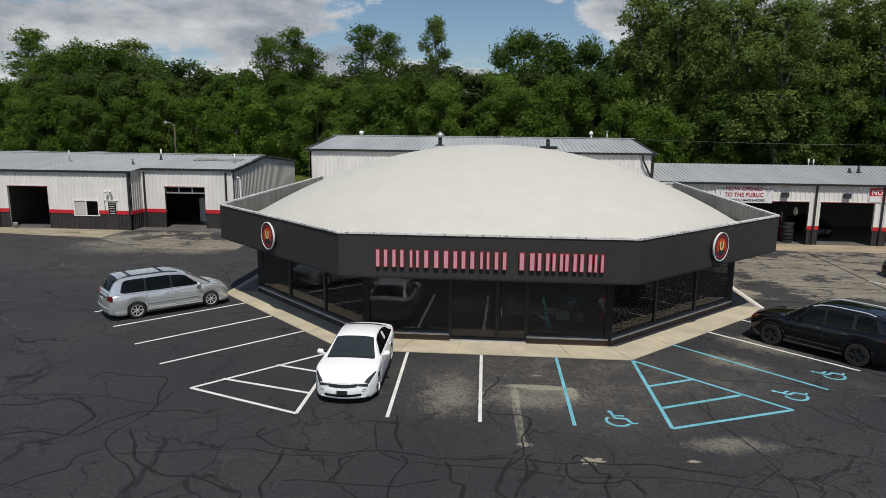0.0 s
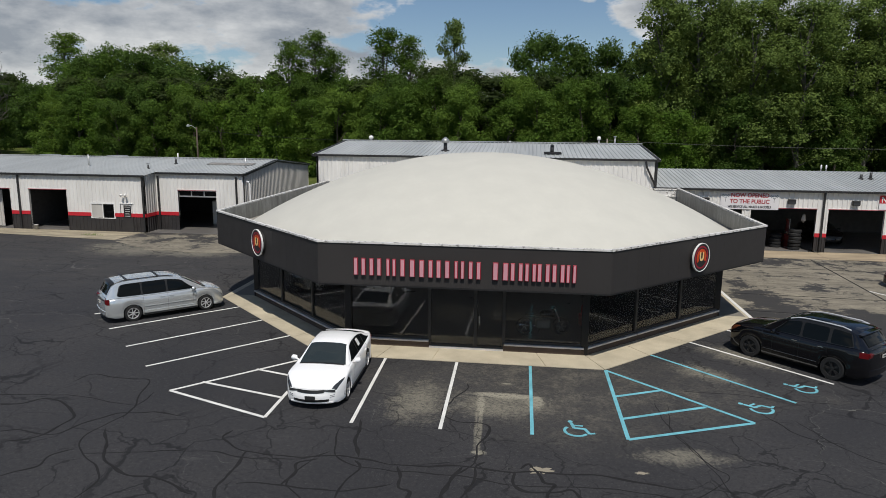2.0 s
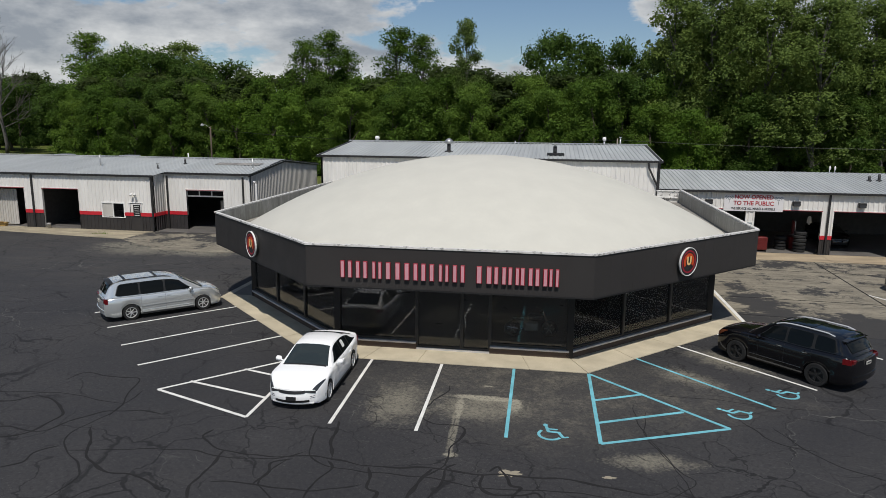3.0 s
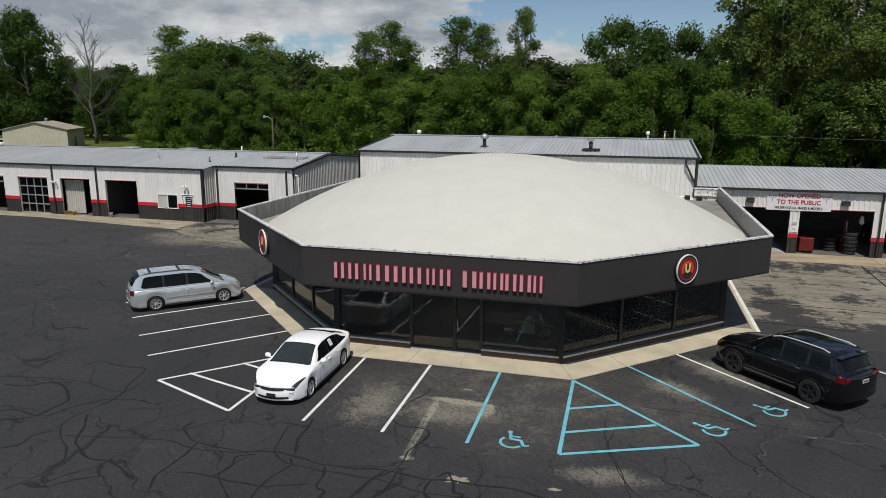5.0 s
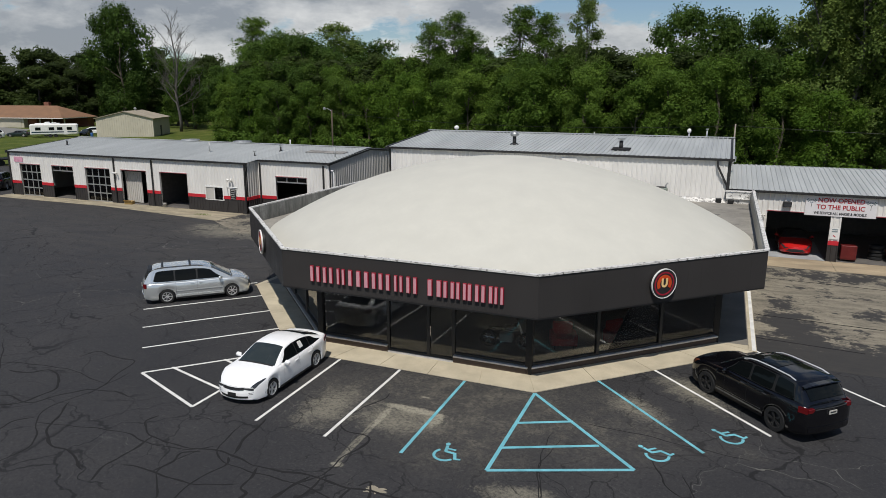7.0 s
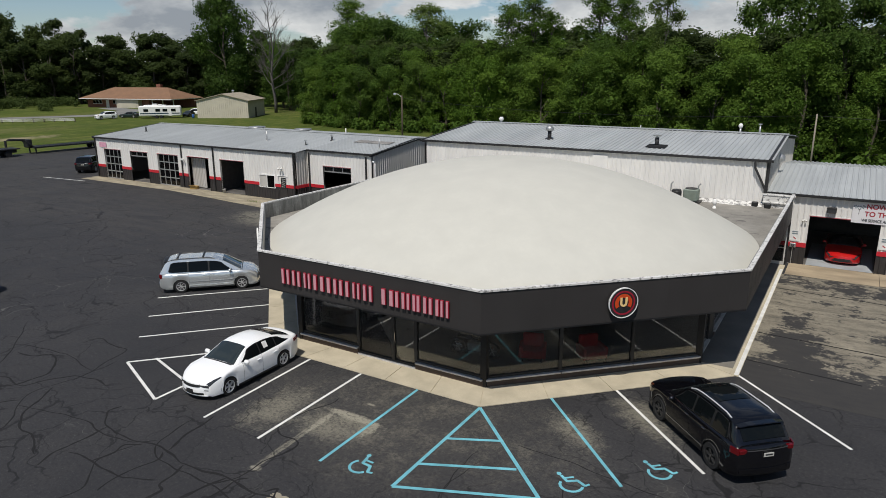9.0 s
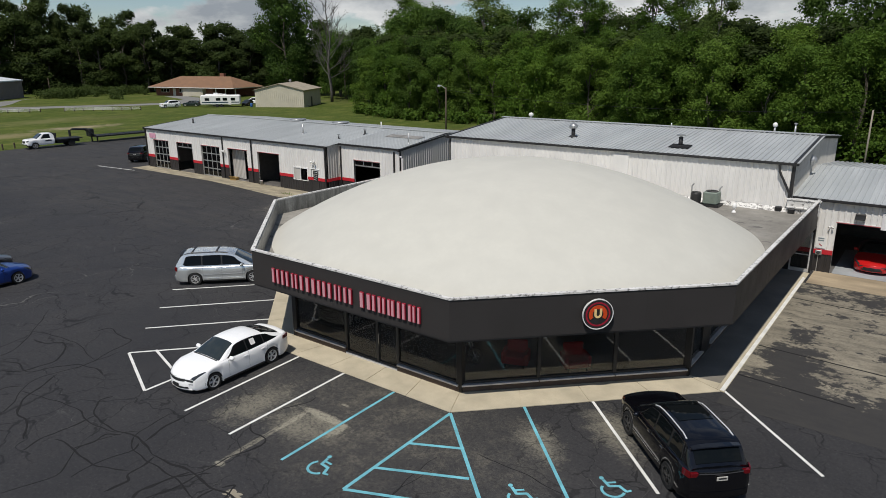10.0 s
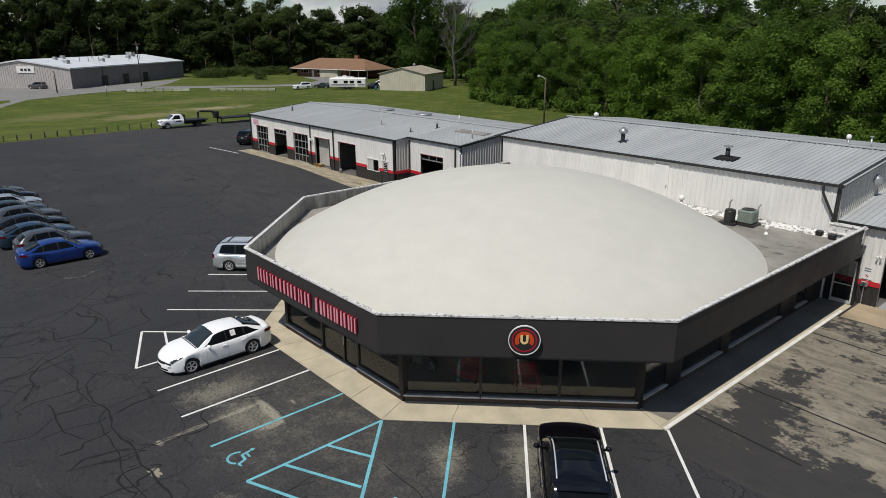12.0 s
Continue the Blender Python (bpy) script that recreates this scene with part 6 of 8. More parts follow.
            rows.append([sp.verts.new((place(x, 0, 0)[0] - 0.05 * (1 - v * v), y, q)) for x, q in ((xe - 0.14, z - 0.03), (xe - 0.14, z + 0.018), (xe + 0.10, z + 0.014), (xe + 0.13, z + 0.002), (xe + 0.10, z - 0.03))])
        skinned(sp, rows)
        sp.faces.new(rows[0])
        sp.faces.new(rows[-1][::-1])
        bmesh.ops.recalc_face_normals(sp, faces=sp.faces)
        part("spoiler", sp, shape.get("spoiler_mat", paint), cabin)
    return car


SEDAN = dict(L=4.66, W=1.82, H=1.42, wheelbase=2.72, overhang=0.92, wheel=0.325, nose=0.8, nose_cut=0.21, bow=0.34, tail=0.7, tail_cut=0.17, stern=0.12, base=0.17,
             deck=[(-0.2, 0.40), (0, 0.605), (0.05, 0.675), (0.14, 0.735), (0.35, 0.80), (0.75, 0.885), (1.2, 0.935), (1.45, 0.945), (2.6, 0.93), (3.5, 0.96), (4.1, 1.025), (4.45, 1.055), (4.6, 1.04), (4.66, 0.90)],
             roof=[(1.26, 0.93), (1.66, 1.17), (2.05, 1.355), (2.4, 1.41), (2.85, 1.415), (3.25, 1.375), (3.65, 1.275), (4.0, 1.15), (4.3, 1.06)],
             windscreen=(1.29, 2.06), rear_window=(3.42, 4.2), side_windows=((1.62, 2.50), (2.56, 3.30), (3.36, 3.95)), rake=(0.36, -0.36), win_lo=0.04, win_hi=0.9,
             lamp=(0.52, 0.10, 0.46), lamp_up=1.5, vents=True, sticker=(2.74, 2.96), tumble=0.20, taillight=(4.28, 4.64, 0.82, 0.95), handles=(2.28, 3.12), handle_z=0.78, seams=(1.60, 2.53, 3.42),
             mirror=(1.66, 0.93), grille=(0.55, 0.525, 0.612), spokes=5, plate_z=0.60, lamp_mat=GREY_LENS, lamp_label="grey swept headlight", mouldings=())
VAN = dict(L=4.95, W=1.93, H=1.72, wheelbase=3.0, overhang=0.89, wheel=0.335, nose=0.55, nose_cut=0.15, bow=0.16, tail=0.5, tail_cut=0.11, stern=0.09, base=0.20, tumble=0.2,
           deck=[(-0.2, 0.52), (0, 0.70), (0.06, 0.79), (0.2, 0.88), (0.5, 0.965), (0.9, 1.02), (1.3, 1.03), (3.0, 1.01), (4.6, 1.04), (4.88, 1.01), (4.95, 0.93)],
           roof=[(0.80, 1.01), (1.3, 1.30), (1.72, 1.54), (2.1, 1.665), (2.6, 1.715), (4.0, 1.71), (4.45, 1.67), (4.66, 1.53), (4.9, 1.05)],
           windscreen=(0.9, 1.78), rear_window=(4.56, 4.84), side_windows=((1.34, 2.44), (2.52, 3.46), (3.53, 4.44)), rake=(0.46, -0.13), win_lo=0.09, win_hi=0.83, twin=False,
           lamp_mat=CLEAR_LENS, lamp_label="clear grey headlight", lamp=(0.42, 0.17, 0.62), taillight=(4.83, 4.94, 0.80, 1.03), handles=(2.26, 2.62), handle_z=0.88, seams=(1.42, 2.48, 3.46),
           mirror=(1.42, 1.03), grille=(0.5, 0.54, 0.68), grille_rim=CHROME, spokes=7, plate_z=0.78, rails=(2.15, 4.5), bars=(2.75, 4.0), rail_mat=PLASTIC, rail_label="black roof rail", mouldings=(0.36, 0.16), spoiler_x=4.5, spoiler_mat=PLASTIC)
SUV = dict(L=4.86, W=1.98, H=1.80, wheelbase=2.84, overhang=0.92, wheel=0.385, nose=0.55, nose_cut=0.13, bow=0.15, tail=0.7, tail_cut=0.15, stern=0.11, base=0.25, tumble=0.2,
           deck=[(-0.2, 0.70), (0, 0.90), (0.08, 1.0), (0.4, 1.08), (1.1, 1.15), (1.6, 1.17), (3.2, 1.17), (4.4, 1.23), (4.74, 1.18), (4.86, 1.0)],
           roof=[(1.22, 1.16), (1.66, 1.45), (2.05, 1.69), (2.5, 1.785), (3.0, 1.80), (3.9, 1.785), (4.3, 1.73), (4.56, 1.5), (4.76, 1.21)],
           windscreen=(1.32, 2.08), rear_window=(4.38, 4.70), side_windows=((1.72, 2.6), (2.68, 3.5), (3.6, 4.3)), rake=(0.34, -0.12), win_lo=0.06, win_hi=0.88,
           lamp=(0.46, 0.15, 0.62), taillight=(4.58, 4.84, 0.97, 1.15), handles=(2.4, 3.26), handle_z=1.02, seams=(1.72, 2.64, 3.54), handle_mat=CHROME, moulding_mat=CHROME, mouldings=(0.23,), moulding_h=0.014, moulding_out=0.004, lamp_mat=AMBER_LENS, lamp_label="dark amber headlight",
           mirror=(1.78, 1.15), grille=(0.55, 0.70, 0.86), spokes=5, plate_z=0.92, rails=(2.15, 4.1), rail_mat=RAIL, sunroof=(2.25, 3.3), tail_chrome=True, sill=False, spoiler_x=4.36)
PLAIN_SEDAN = {k: v for k, v in SEDAN.items() if k != "sticker"}
HATCH = dict(PLAIN_SEDAN, L=4.45, wheelbase=2.7, deck=[(0, 0.68), (0.10, 0.76), (0.5, 0.87), (1.0, 0.94), (1.5, 0.985), (2.6, 0.975), (3.9, 1.04), (4.3, 1.0), (4.45, 0.85)],
             roof=[(1.25, 0.98), (1.7, 1.22), (2.1, 1.43), (2.6, 1.48), (3.4, 1.45), (3.9, 1.32), (4.3, 1.02)], windscreen=(1.34, 2.06), rear_window=(3.85, 4.22),
             side_windows=((1.8, 2.5), (2.58, 3.3), (3.36, 3.75)), taillight=(4.1, 4.4, 0.8, 0.95), seams=(1.7, 2.54, 3.34))
WEDGE = dict(PLAIN_SEDAN, L=4.5, W=1.9, H=1.23, wheelbase=2.7, wheel=0.35, base=0.14, nose_cut=0.25,
             deck=[(0, 0.45), (0.12, 0.58), (0.6, 0.72), (1.4, 0.86), (2.0, 0.88), (3.4, 0.93), (4.2, 0.98), (4.5, 0.8)],
             roof=[(1.5, 0.86), (2.0, 1.08), (2.35, 1.2), (2.8, 1.23), (3.4, 1.14), (4.1, 0.98)], windscreen=(1.58, 2.3), rear_window=(3.1, 3.9), side_windows=((1.95, 2.9),),
             lamp=(0.6, 0.09, 0.6), rake=(0.3, -0.25), taillight=(4.2, 4.45, 0.75, 0.85), mirror=(2.0, 0.85), seams=(1.9, 3.0), grille=(0.6, 0.3, 0.4), spokes=5, plate_z=0.5)

PAINT_WHITE = car_paint("paint_white", (0.92, 0.92, 0.91), dusty=0.02, coat=0.5)
PAINT_SILVER = car_paint("paint_silver", (0.76, 0.785, 0.775), 0.70, 0.24, 0.03)
PAINT_BLACK = car_paint("paint_black", (0.003, 0.003, 0.0042), 0.0, 0.10, 0.004, 0.3)
PAINT_BLUE = car_paint("paint_blue", (0.008, 0.045, 0.25), 0.4, 0.28, 0.04)
PAINT_GREY = car_paint("paint_grey", (0.085, 0.085, 0.09), 0.5, 0.32)
PAINT_TEAL = car_paint("paint_teal", (0.02, 0.05, 0.085), 0.4, 0.3)
PAINT_RED = car_paint("paint_red", (0.55, 0.012, 0.012), 0.1, 0.25)
PAINT_GREEN = car_paint("paint_dark_green", (0.018, 0.033, 0.03), 0.4, 0.3)

make_car("sedan", "clean white four-door sedan parked nose out", PAINT_WHITE, SEDAN, pose(-3.90, -2.23, 0, 0, 0, -88.6), extras=())
make_car("minivan", "silver minivan with black roof bars parked nose in", PAINT_SILVER, VAN, pose(-13.56, 4.58, 0, 0, 0, 44.8), extras=("rails", "bars", "spoiler"))
make_car("suv", "glossy black sport utility car with bright roof rails", PAINT_BLACK, SUV, pose(12.05, 1.98, 0, 0, 0, 133.8), extras=("rails", "sunroof", "spoiler"), rim=RIM_DARK)
make_car("sports_car", "bright red low sports car inside a service bay", PAINT_RED, dict(WEDGE, cabin_paint=PAINT_BLACK), pose(14.85, 28.1, 0.04, 0, 0, -90))
# row of stored cars, side by side
stored = ((-22.75, PAINT_BLUE, PLAIN_SEDAN, "blue sedan in a row of stored cars"), (-25.4, PAINT_GREY, HATCH, "grey hatchback in a row of stored cars"), (-28.05, PAINT_TEAL, PLAIN_SEDAN, "dark teal sedan in a row of stored cars"),
          (-30.8, PAINT_BLACK, PLAIN_SEDAN, "black sedan in a row of stored cars"), (-33.5, PAINT_GREY, HATCH, "dark grey hatchback in a row of stored cars"), (-36.2, PAINT_GREEN, PLAIN_SEDAN, "dark green sedan in a row of stored cars"),
          (-38.9, PAINT_SILVER, PLAIN_SEDAN, "silver sedan in a row of stored cars"), (-41.6, PAINT_BLACK, PLAIN_SEDAN, "black sedan at the far end of stored cars"), (-44.3, PAINT_GREY, PLAIN_SEDAN, "grey sedan at the far end of stored cars"))
for i, (x, paint, shape, label) in enumerate(stored):
    make_car("sedan" if shape is PLAIN_SEDAN else "hatchback", label, paint, shape, pose(x, -3.95 + 0.25 * math.sin(i * 2.1), 0, 0, 0, 90 + 1.5 * math.sin(i)), group="stored cars")
make_car("suv", "black sport utility car beside the service building", PAINT_BLACK, SUV, pose(-59.6, 26.6, 0, 0, 0, 128), rim=RIM)
make_car("sedan", "dark sedan parked on the concrete pad", PAINT_BLACK, PLAIN_SEDAN, pose(23.2, 15.6, 0, 0, 0, 205))
make_car("sedan", "silver sedan inside a service bay", PAINT_SILVER, PLAIN_SEDAN, pose(-32.6, 28.6, 0.03, 0, 0, -90))
make_car("hatchback", "silver hatchback behind the buildings", PAINT_SILVER, HATCH, pose(-15.4, 33.5, 0, 0, 0, 10))


make_car("sedan", "dark sedan inside an open service bay", PAINT_BLACK, PLAIN_SEDAN, pose(23.6, 30.2, 0.03, 0, 0, -90))


# ---- woods ----
rng = np.random.default_rng(7)


def leaf_mesh(name, centres, radii, per, size, material, outs=None):
    """Many small leaf blades, scattered through soft clumps; outs turns a clump's leaves towards the light side of its bough."""
    n = len(centres) * per
    c = np.repeat(np.asarray(centres, float), per, axis=0)
    r = np.repeat(np.asarray(radii, float), per)
    d = np.clip(rng.normal(size=(n, 3)), -1.7, 1.7)
    p = c + d * (r * 0.52)[:, None] * np.array((1, 1, 0.92))
    if outs is None:
        face = d / np.linalg.norm(d, axis=1)[:, None]
    else:
        face = np.repeat(np.asarray(outs, float), per, axis=0)
    nrm = face * 0.75 + rng.normal(scale=0.5, size=(n, 3)) + np.array((0, -0.1, 0.3))
    nrm /= np.linalg.norm(nrm, axis=1)[:, None]
    t = np.cross(nrm, rng.normal(size=(n, 3)))
    t /= np.linalg.norm(t, axis=1)[:, None]
    b = np.cross(nrm, t)
    s = (size * (0.55 + 0.8 * rng.random(n)))[:, None] if np.isscalar(size) else np.repeat(np.asarray(size, float), per)[:, None]
    verts = np.stack((p - t * s, p - b * s * 0.55 + nrm * s * 0.18, p + t * s, p + b * s * 0.55 + nrm * s * 0.18), axis=1).reshape(-1, 3)
    me = bpy.data.meshes.new(name)
    me.vertices.add(n * 4)
    me.vertices.foreach_set("co", verts.ravel())
    me.loops.add(n * 4)
    me.loops.foreach_set("vertex_index", np.arange(n * 4, dtype=np.int32))
    me.polygons.add(n)
    me.polygons.foreach_set("loop_start", np.arange(0, n * 4, 4, dtype=np.int32))
    me.update(calc_edges=True)
    me.materials.append(material)
    return me


def crown_clumps(h, r, low, count, pointed=0.0):
    """Boughs through an uneven crown from the height low to h. Gives the outer leaf clumps (place, radius, outward direction) and the boughs' shaded cores (place, radius)."""
    boughs = max(9, count // 22)
    masses = []
    for i in range(boughs):
        f = (i + 0.5) / boughs
        env = r * math.sin(math.pi * min(0.97, 0.26 + (0.68 + pointed * 0.3) * f)) ** 0.8
        a = i * 2.399963 + rng.normal(scale=0.4)
        q = env * (0.40 + 0.42 * rng.random()) * (1 if i < boughs - 1 else 0.2)
        size = r * (0.27 + 0.20 * rng.random()) * (1.0 - 0.28 * f)
        z = min(low + (h - low) * f ** 0.9, h - size * 0.9)
        masses.append((np.array((q * math.cos(a), q * math.sin(a), z)), size))
    out, rad, outs = [], [], []
    tries = 0
    while len(out) < count and tries < count * 6:
        tries += 1
        c, size = masses[tries % boughs]
        d = rng.normal(size=3)
        d[2] = abs(d[2]) * 0.9 - 0.35 if rng.random() < 0.75 else d[2]
        d /= np.linalg.norm(d)
        p = c + d * size * (0.72 + 0.42 * rng.random()) * np.array((1, 1, 1.15))
        if p[2] > h or any(np.linalg.norm((p - k) / np.array((1, 1, 1.15))) < 0.62 * g for k, g in masses):
            continue
        out.append(tuple(p))
        rad.append(r * 0.05 + 0.30 + 0.42 * rng.random())
        outs.append(tuple(d))
    return out, rad, outs, masses


def make_tree(label, h, r, low, clumps, per, size, leaf, bark, pointed=0.0, trunk=0.22, limbs=9, group="trees of the wood", core=70):
    tree = thing("tree", label, "tree", None, group)
    cs, rs, outs, masses = crown_clumps(h, r, low, clumps, pointed)
    bm = bmesh.new()
    sway = [Vector((0.25 * math.sin(k * 1.3), 0.25 * math.cos(k * 1.7), h * 0.93 * k / 7)) for k in range(8)]
    tube(bm, sway, [trunk * (1 - 0.82 * k / 7) * (1.35 if k == 0 else 1) for k in range(8)], 8)
    part("trunk", bm, bark, tree, "rough tapered trunk", smooth=True)
    for i in range(limbs):
        bm = bmesh.new()
        c = Vector(masses[int(i * len(masses) / limbs)][0])
        k = min(6, max(1, int(7 * (c.z - 1.2) / h)))
        a = sway[k]
        mid = a.lerp(c, 0.55) + Vector((0, 0, 0.35))
        tube(bm, [a, mid, c], [trunk * 0.42, trunk * 0.25, trunk * 0.08], 5)
        part("limb", bm, bark, tree)
    crown = new("crown", leaf_mesh("crown", cs, rs, per, size, leaf, outs))
    crown.parent = tree
    if core:
        inner = new("inner_leaves", leaf_mesh("inner_leaves", [m[0] for m in masses], [m[1] * 0.78 for m in masses], core, size * 2.2, leaf))
        inner.parent = tree
    return tree


kinds = {
    "broad": make_tree("broad leafy tree at the edge of the wood", 15, 4.6, 1.0, 330, 44, 0.150, LEAF_A, BARK),
    "dark": make_tree("dense dark green broadleaf tree", 16, 5.0, 1.6, 350, 44, 0.155, LEAF_B, BARK),
    "bright": make_tree("lower bright green leafy tree", 10.5, 4.2, 0.3, 270, 44, 0.142, LEAF_C, BARK),
    "tall": make_tree("tall slender tree above the wood", 24, 4.0, 4.0, 330, 38, 0.155, LEAF_E, BARK_GREY, 0.2, 0.3, core=30),
    "high": make_tree("tall broad tree with open branches", 26, 5.4, 4.0, 400, 38, 0.16, LEAF_E, BARK_GREY, 0.0, 0.34, 14, core=40),
    "airy": make_tree("tall open-crowned tree with gaps between leaves", 22, 3.2, 6.0, 420, 24, 0.135, LEAF_A, BARK_GREY, 0.25, 0.24, 14, core=14),
}
base_height = {"broad": 15, "dark": 16, "bright": 10.5, "tall": 24, "high": 26, "airy": 22}


def plant(kind, x, y, height, spread=1.0):
    k = height / base_height[kind]
    s = spread * (0.55 + 0.45 * k)
    copy_thing(kinds[kind], pose(x, y, -0.1, 0, 0, rng.random() * 360) @ Matrix.Diagonal((s, s, k, 1)))


# Far trees wear the leaf colours toned for shade and haze.
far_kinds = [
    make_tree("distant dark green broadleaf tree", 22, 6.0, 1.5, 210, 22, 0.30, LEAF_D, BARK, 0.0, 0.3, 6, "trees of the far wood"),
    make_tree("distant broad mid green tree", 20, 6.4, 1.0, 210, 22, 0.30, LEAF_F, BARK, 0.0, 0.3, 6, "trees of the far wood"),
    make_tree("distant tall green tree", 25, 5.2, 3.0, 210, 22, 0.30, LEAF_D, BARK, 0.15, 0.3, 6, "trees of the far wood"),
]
for n, ob in enumerate(far_kinds):
    ob.matrix_basis = pose(-236 + 6 * n, 112 + 8 * n, -0.1)


def plant_far(n, x, y, height):
    k = 1.05 + 0.55 * rng.random()
    copy_thing(far_kinds[n], pose(x, y, -0.1, 0, 0, rng.random() * 360) @ Matrix.Diagonal((k, k, height / (22, 20, 25)[n], 1)))


EDGE_LINE = [(-93, 101), (-86, 93), (-71, 88), (-50, 86.5), (-30, 81), (-12, 72.5), (-4, 70), (12, 70), (30, 67), (60, 63), (100, 58)]


def edge_y(x):
    return lerp_line(EDGE_LINE, x)


x = -86.0
while x < 92:
    y = edge_y(x)
    right = x > 17
    if x < 27:
        plant(("bright", "broad", "bright", "dark", "broad")[int(rng.random() * 5)] if x < -30 or 14 < x < 26 else ("dark", "broad", "dark")[int(x) % 3], x + rng.normal(scale=0.8), y + 1 + rng.normal(scale=1.0), 11 + 3.5 * rng.random() - (2 if right else 0))
    # Beyond x 27 dark-leaved trees stand in for shade under the tall ones.
    plant("dark" if x > 27 else ("broad", "dark", "broad")[int(rng.random() * 3)], x + 2.4 + rng.normal(scale=0.8), y + 6.5 + rng.normal(scale=1.2), (14.0 if not right else 11.0) + 2.0 * rng.random())
    if right:
        plant(("high", "tall")[int(rng.random() * 2)], x + 3.6 + rng.normal(scale=0.6), y + 8 + rng.normal(scale=1.2), 22 + 5 * rng.random(), 1.15)
        plant(("high", "tall", "high", "high")[int(rng.random() * 4)], x + rng.normal(), y + 9 + rng.normal(scale=1.5), 23 + 5 * rng.random())
        plant(("high", "dark", "tall")[int(rng.random() * 3)], x + 2.5 + rng.normal(), y + 16 + rng.normal(scale=1.5), 23 + 5 * rng.random())
    else:
        plant_far(int(rng.random() * 2), x + rng.normal(), y + 13 + rng.normal(scale=1.5), 15.5 + 2 * rng.random())
    x += 6.0
for kind, x, y, h, s in (("airy", -38.5, 91, 21.8, 1.4), ("airy", -34.6, 92, 23.4, 1.5), ("airy", -31.5, 93, 20.5, 1.2), ("airy", -22.0, 90, 23.6, 1.5), ("airy", -18.2, 91, 22.4, 1.4), ("tall", -9.3, 79, 23.2, 0.85), ("dark", -72, 103, 21.5, 1.3), ("broad", -80, 106, 22.5, 1.3), ("dark", -88, 110, 21.5, 1.3), ("broad", -95, 115, 20.5, 1.3), ("dark", -65, 101, 18.5, 1.2), ("dark", -33, 97, 16, 1.2), ("broad", -26, 98, 15.5, 1.2), ("dark", -17, 97, 16, 1.2), ("broad", -9, 95, 16, 1.2), ("dark", -2, 94, 16.5, 1.2), ("dark", 3.5, 87, 22.3, 1.1), ("dark", 8.5, 90, 21.6, 1.0), ("dark", 13.5, 88, 21, 1.0),
                         ("tall", 19.5, 76, 27, 1.1), ("high", 24, 75, 29, 1.1), ("high", -106, 171, 31, 2.0), ("dark", -97, 175, 26, 2.0), ("airy", -131, 163, 33, 2.2), ("high", -125, 170, 27, 2.0), ("dark", -115, 176, 25, 2.0), ("dark", -150, 127, 34, 1.25),
                         ("dark", -158, 133, 30, 1.25), ("dark", -143, 140, 20, 1.4), ("dark", -126, 128, 17, 1.2), ("dark", -134, 134, 18, 1.3), ("broad", -103, 118, 16, 1.2), ("dark", -112, 124, 17, 1.2), ("broad", -95, 110, 14.5, 1.1), ("airy", -80, 122, 20, 1.1)):
    plant(kind, x, y, h, s)
for ob in kinds.values():
    ob.matrix_basis = pose(30 + 9 * list(kinds.values()).index(ob), 96, -0.1)


def bare_tree(x, y, h, label):
    """A leafless tree: one leader with many ascending limbs that fork into twigs."""
    t = thing("bare_tree", label, "tree", pose(x, y, -0.1))
    bm = bmesh.new()
    lead = [Vector((0.010 * h * math.sin(k * 1.1), 0.010 * h * math.cos(k * 0.9), h * k / 12)) for k in range(13)]
    tube(bm, lead, [h * 0.015 * (1 - k / 13) + 0.02 for k in range(13)], 7)
    part("trunk", bm, BARK_GREY, t, "bare grey trunk", smooth=True)

    def grow(bm, p, d, length, r, depth):
        q = p + d * length
        bend = p.lerp(q, 0.5) + Vector((0, 0, -0.06 * length)) + Vector(rng.normal(scale=0.03 * length, size=3))
        tube(bm, [p, bend, q], [r, r * 0.75, r * 0.4], 4, cap=False)
        for k in range(depth * 2):
            f = 0.35 + 0.65 * rng.random()
            e = (d + Vector(rng.normal(scale=0.45, size=3)) + Vector((0, 0, 0.25))).normalized()
            grow(bm, p.lerp(q, f), e, length * (0.30 + 0.25 * rng.random()), r * 0.45, depth - 1)

    for k in range(30):
        f = 0.22 + 0.74 * k / 29
        i = min(11, int(f * 12))
        p = lead[i].lerp(lead[i + 1], f * 12 - i)
        a = k * 2.399963 + rng.normal(scale=0.3)
        up = 0.5 + 0.9 * f
        d = Vector((math.cos(a), math.sin(a), up)).normalized()
        bm = bmesh.new()
        grow(bm, p, d, h * (0.30 - 0.20 * f) * (0.75 + 0.5 * rng.random()), h * 0.0042 * (1.15 - f * 0.7), 3 if f < 0.8 else 2)
        part("limb", bm, BARK_GREY, t)


bare_tree(-120.2, 116.5, 28.5, "leafless grey dead tree behind a shed")
bare_tree(-150.0, 150.0, 23, "leafless pale tree in the far wood")

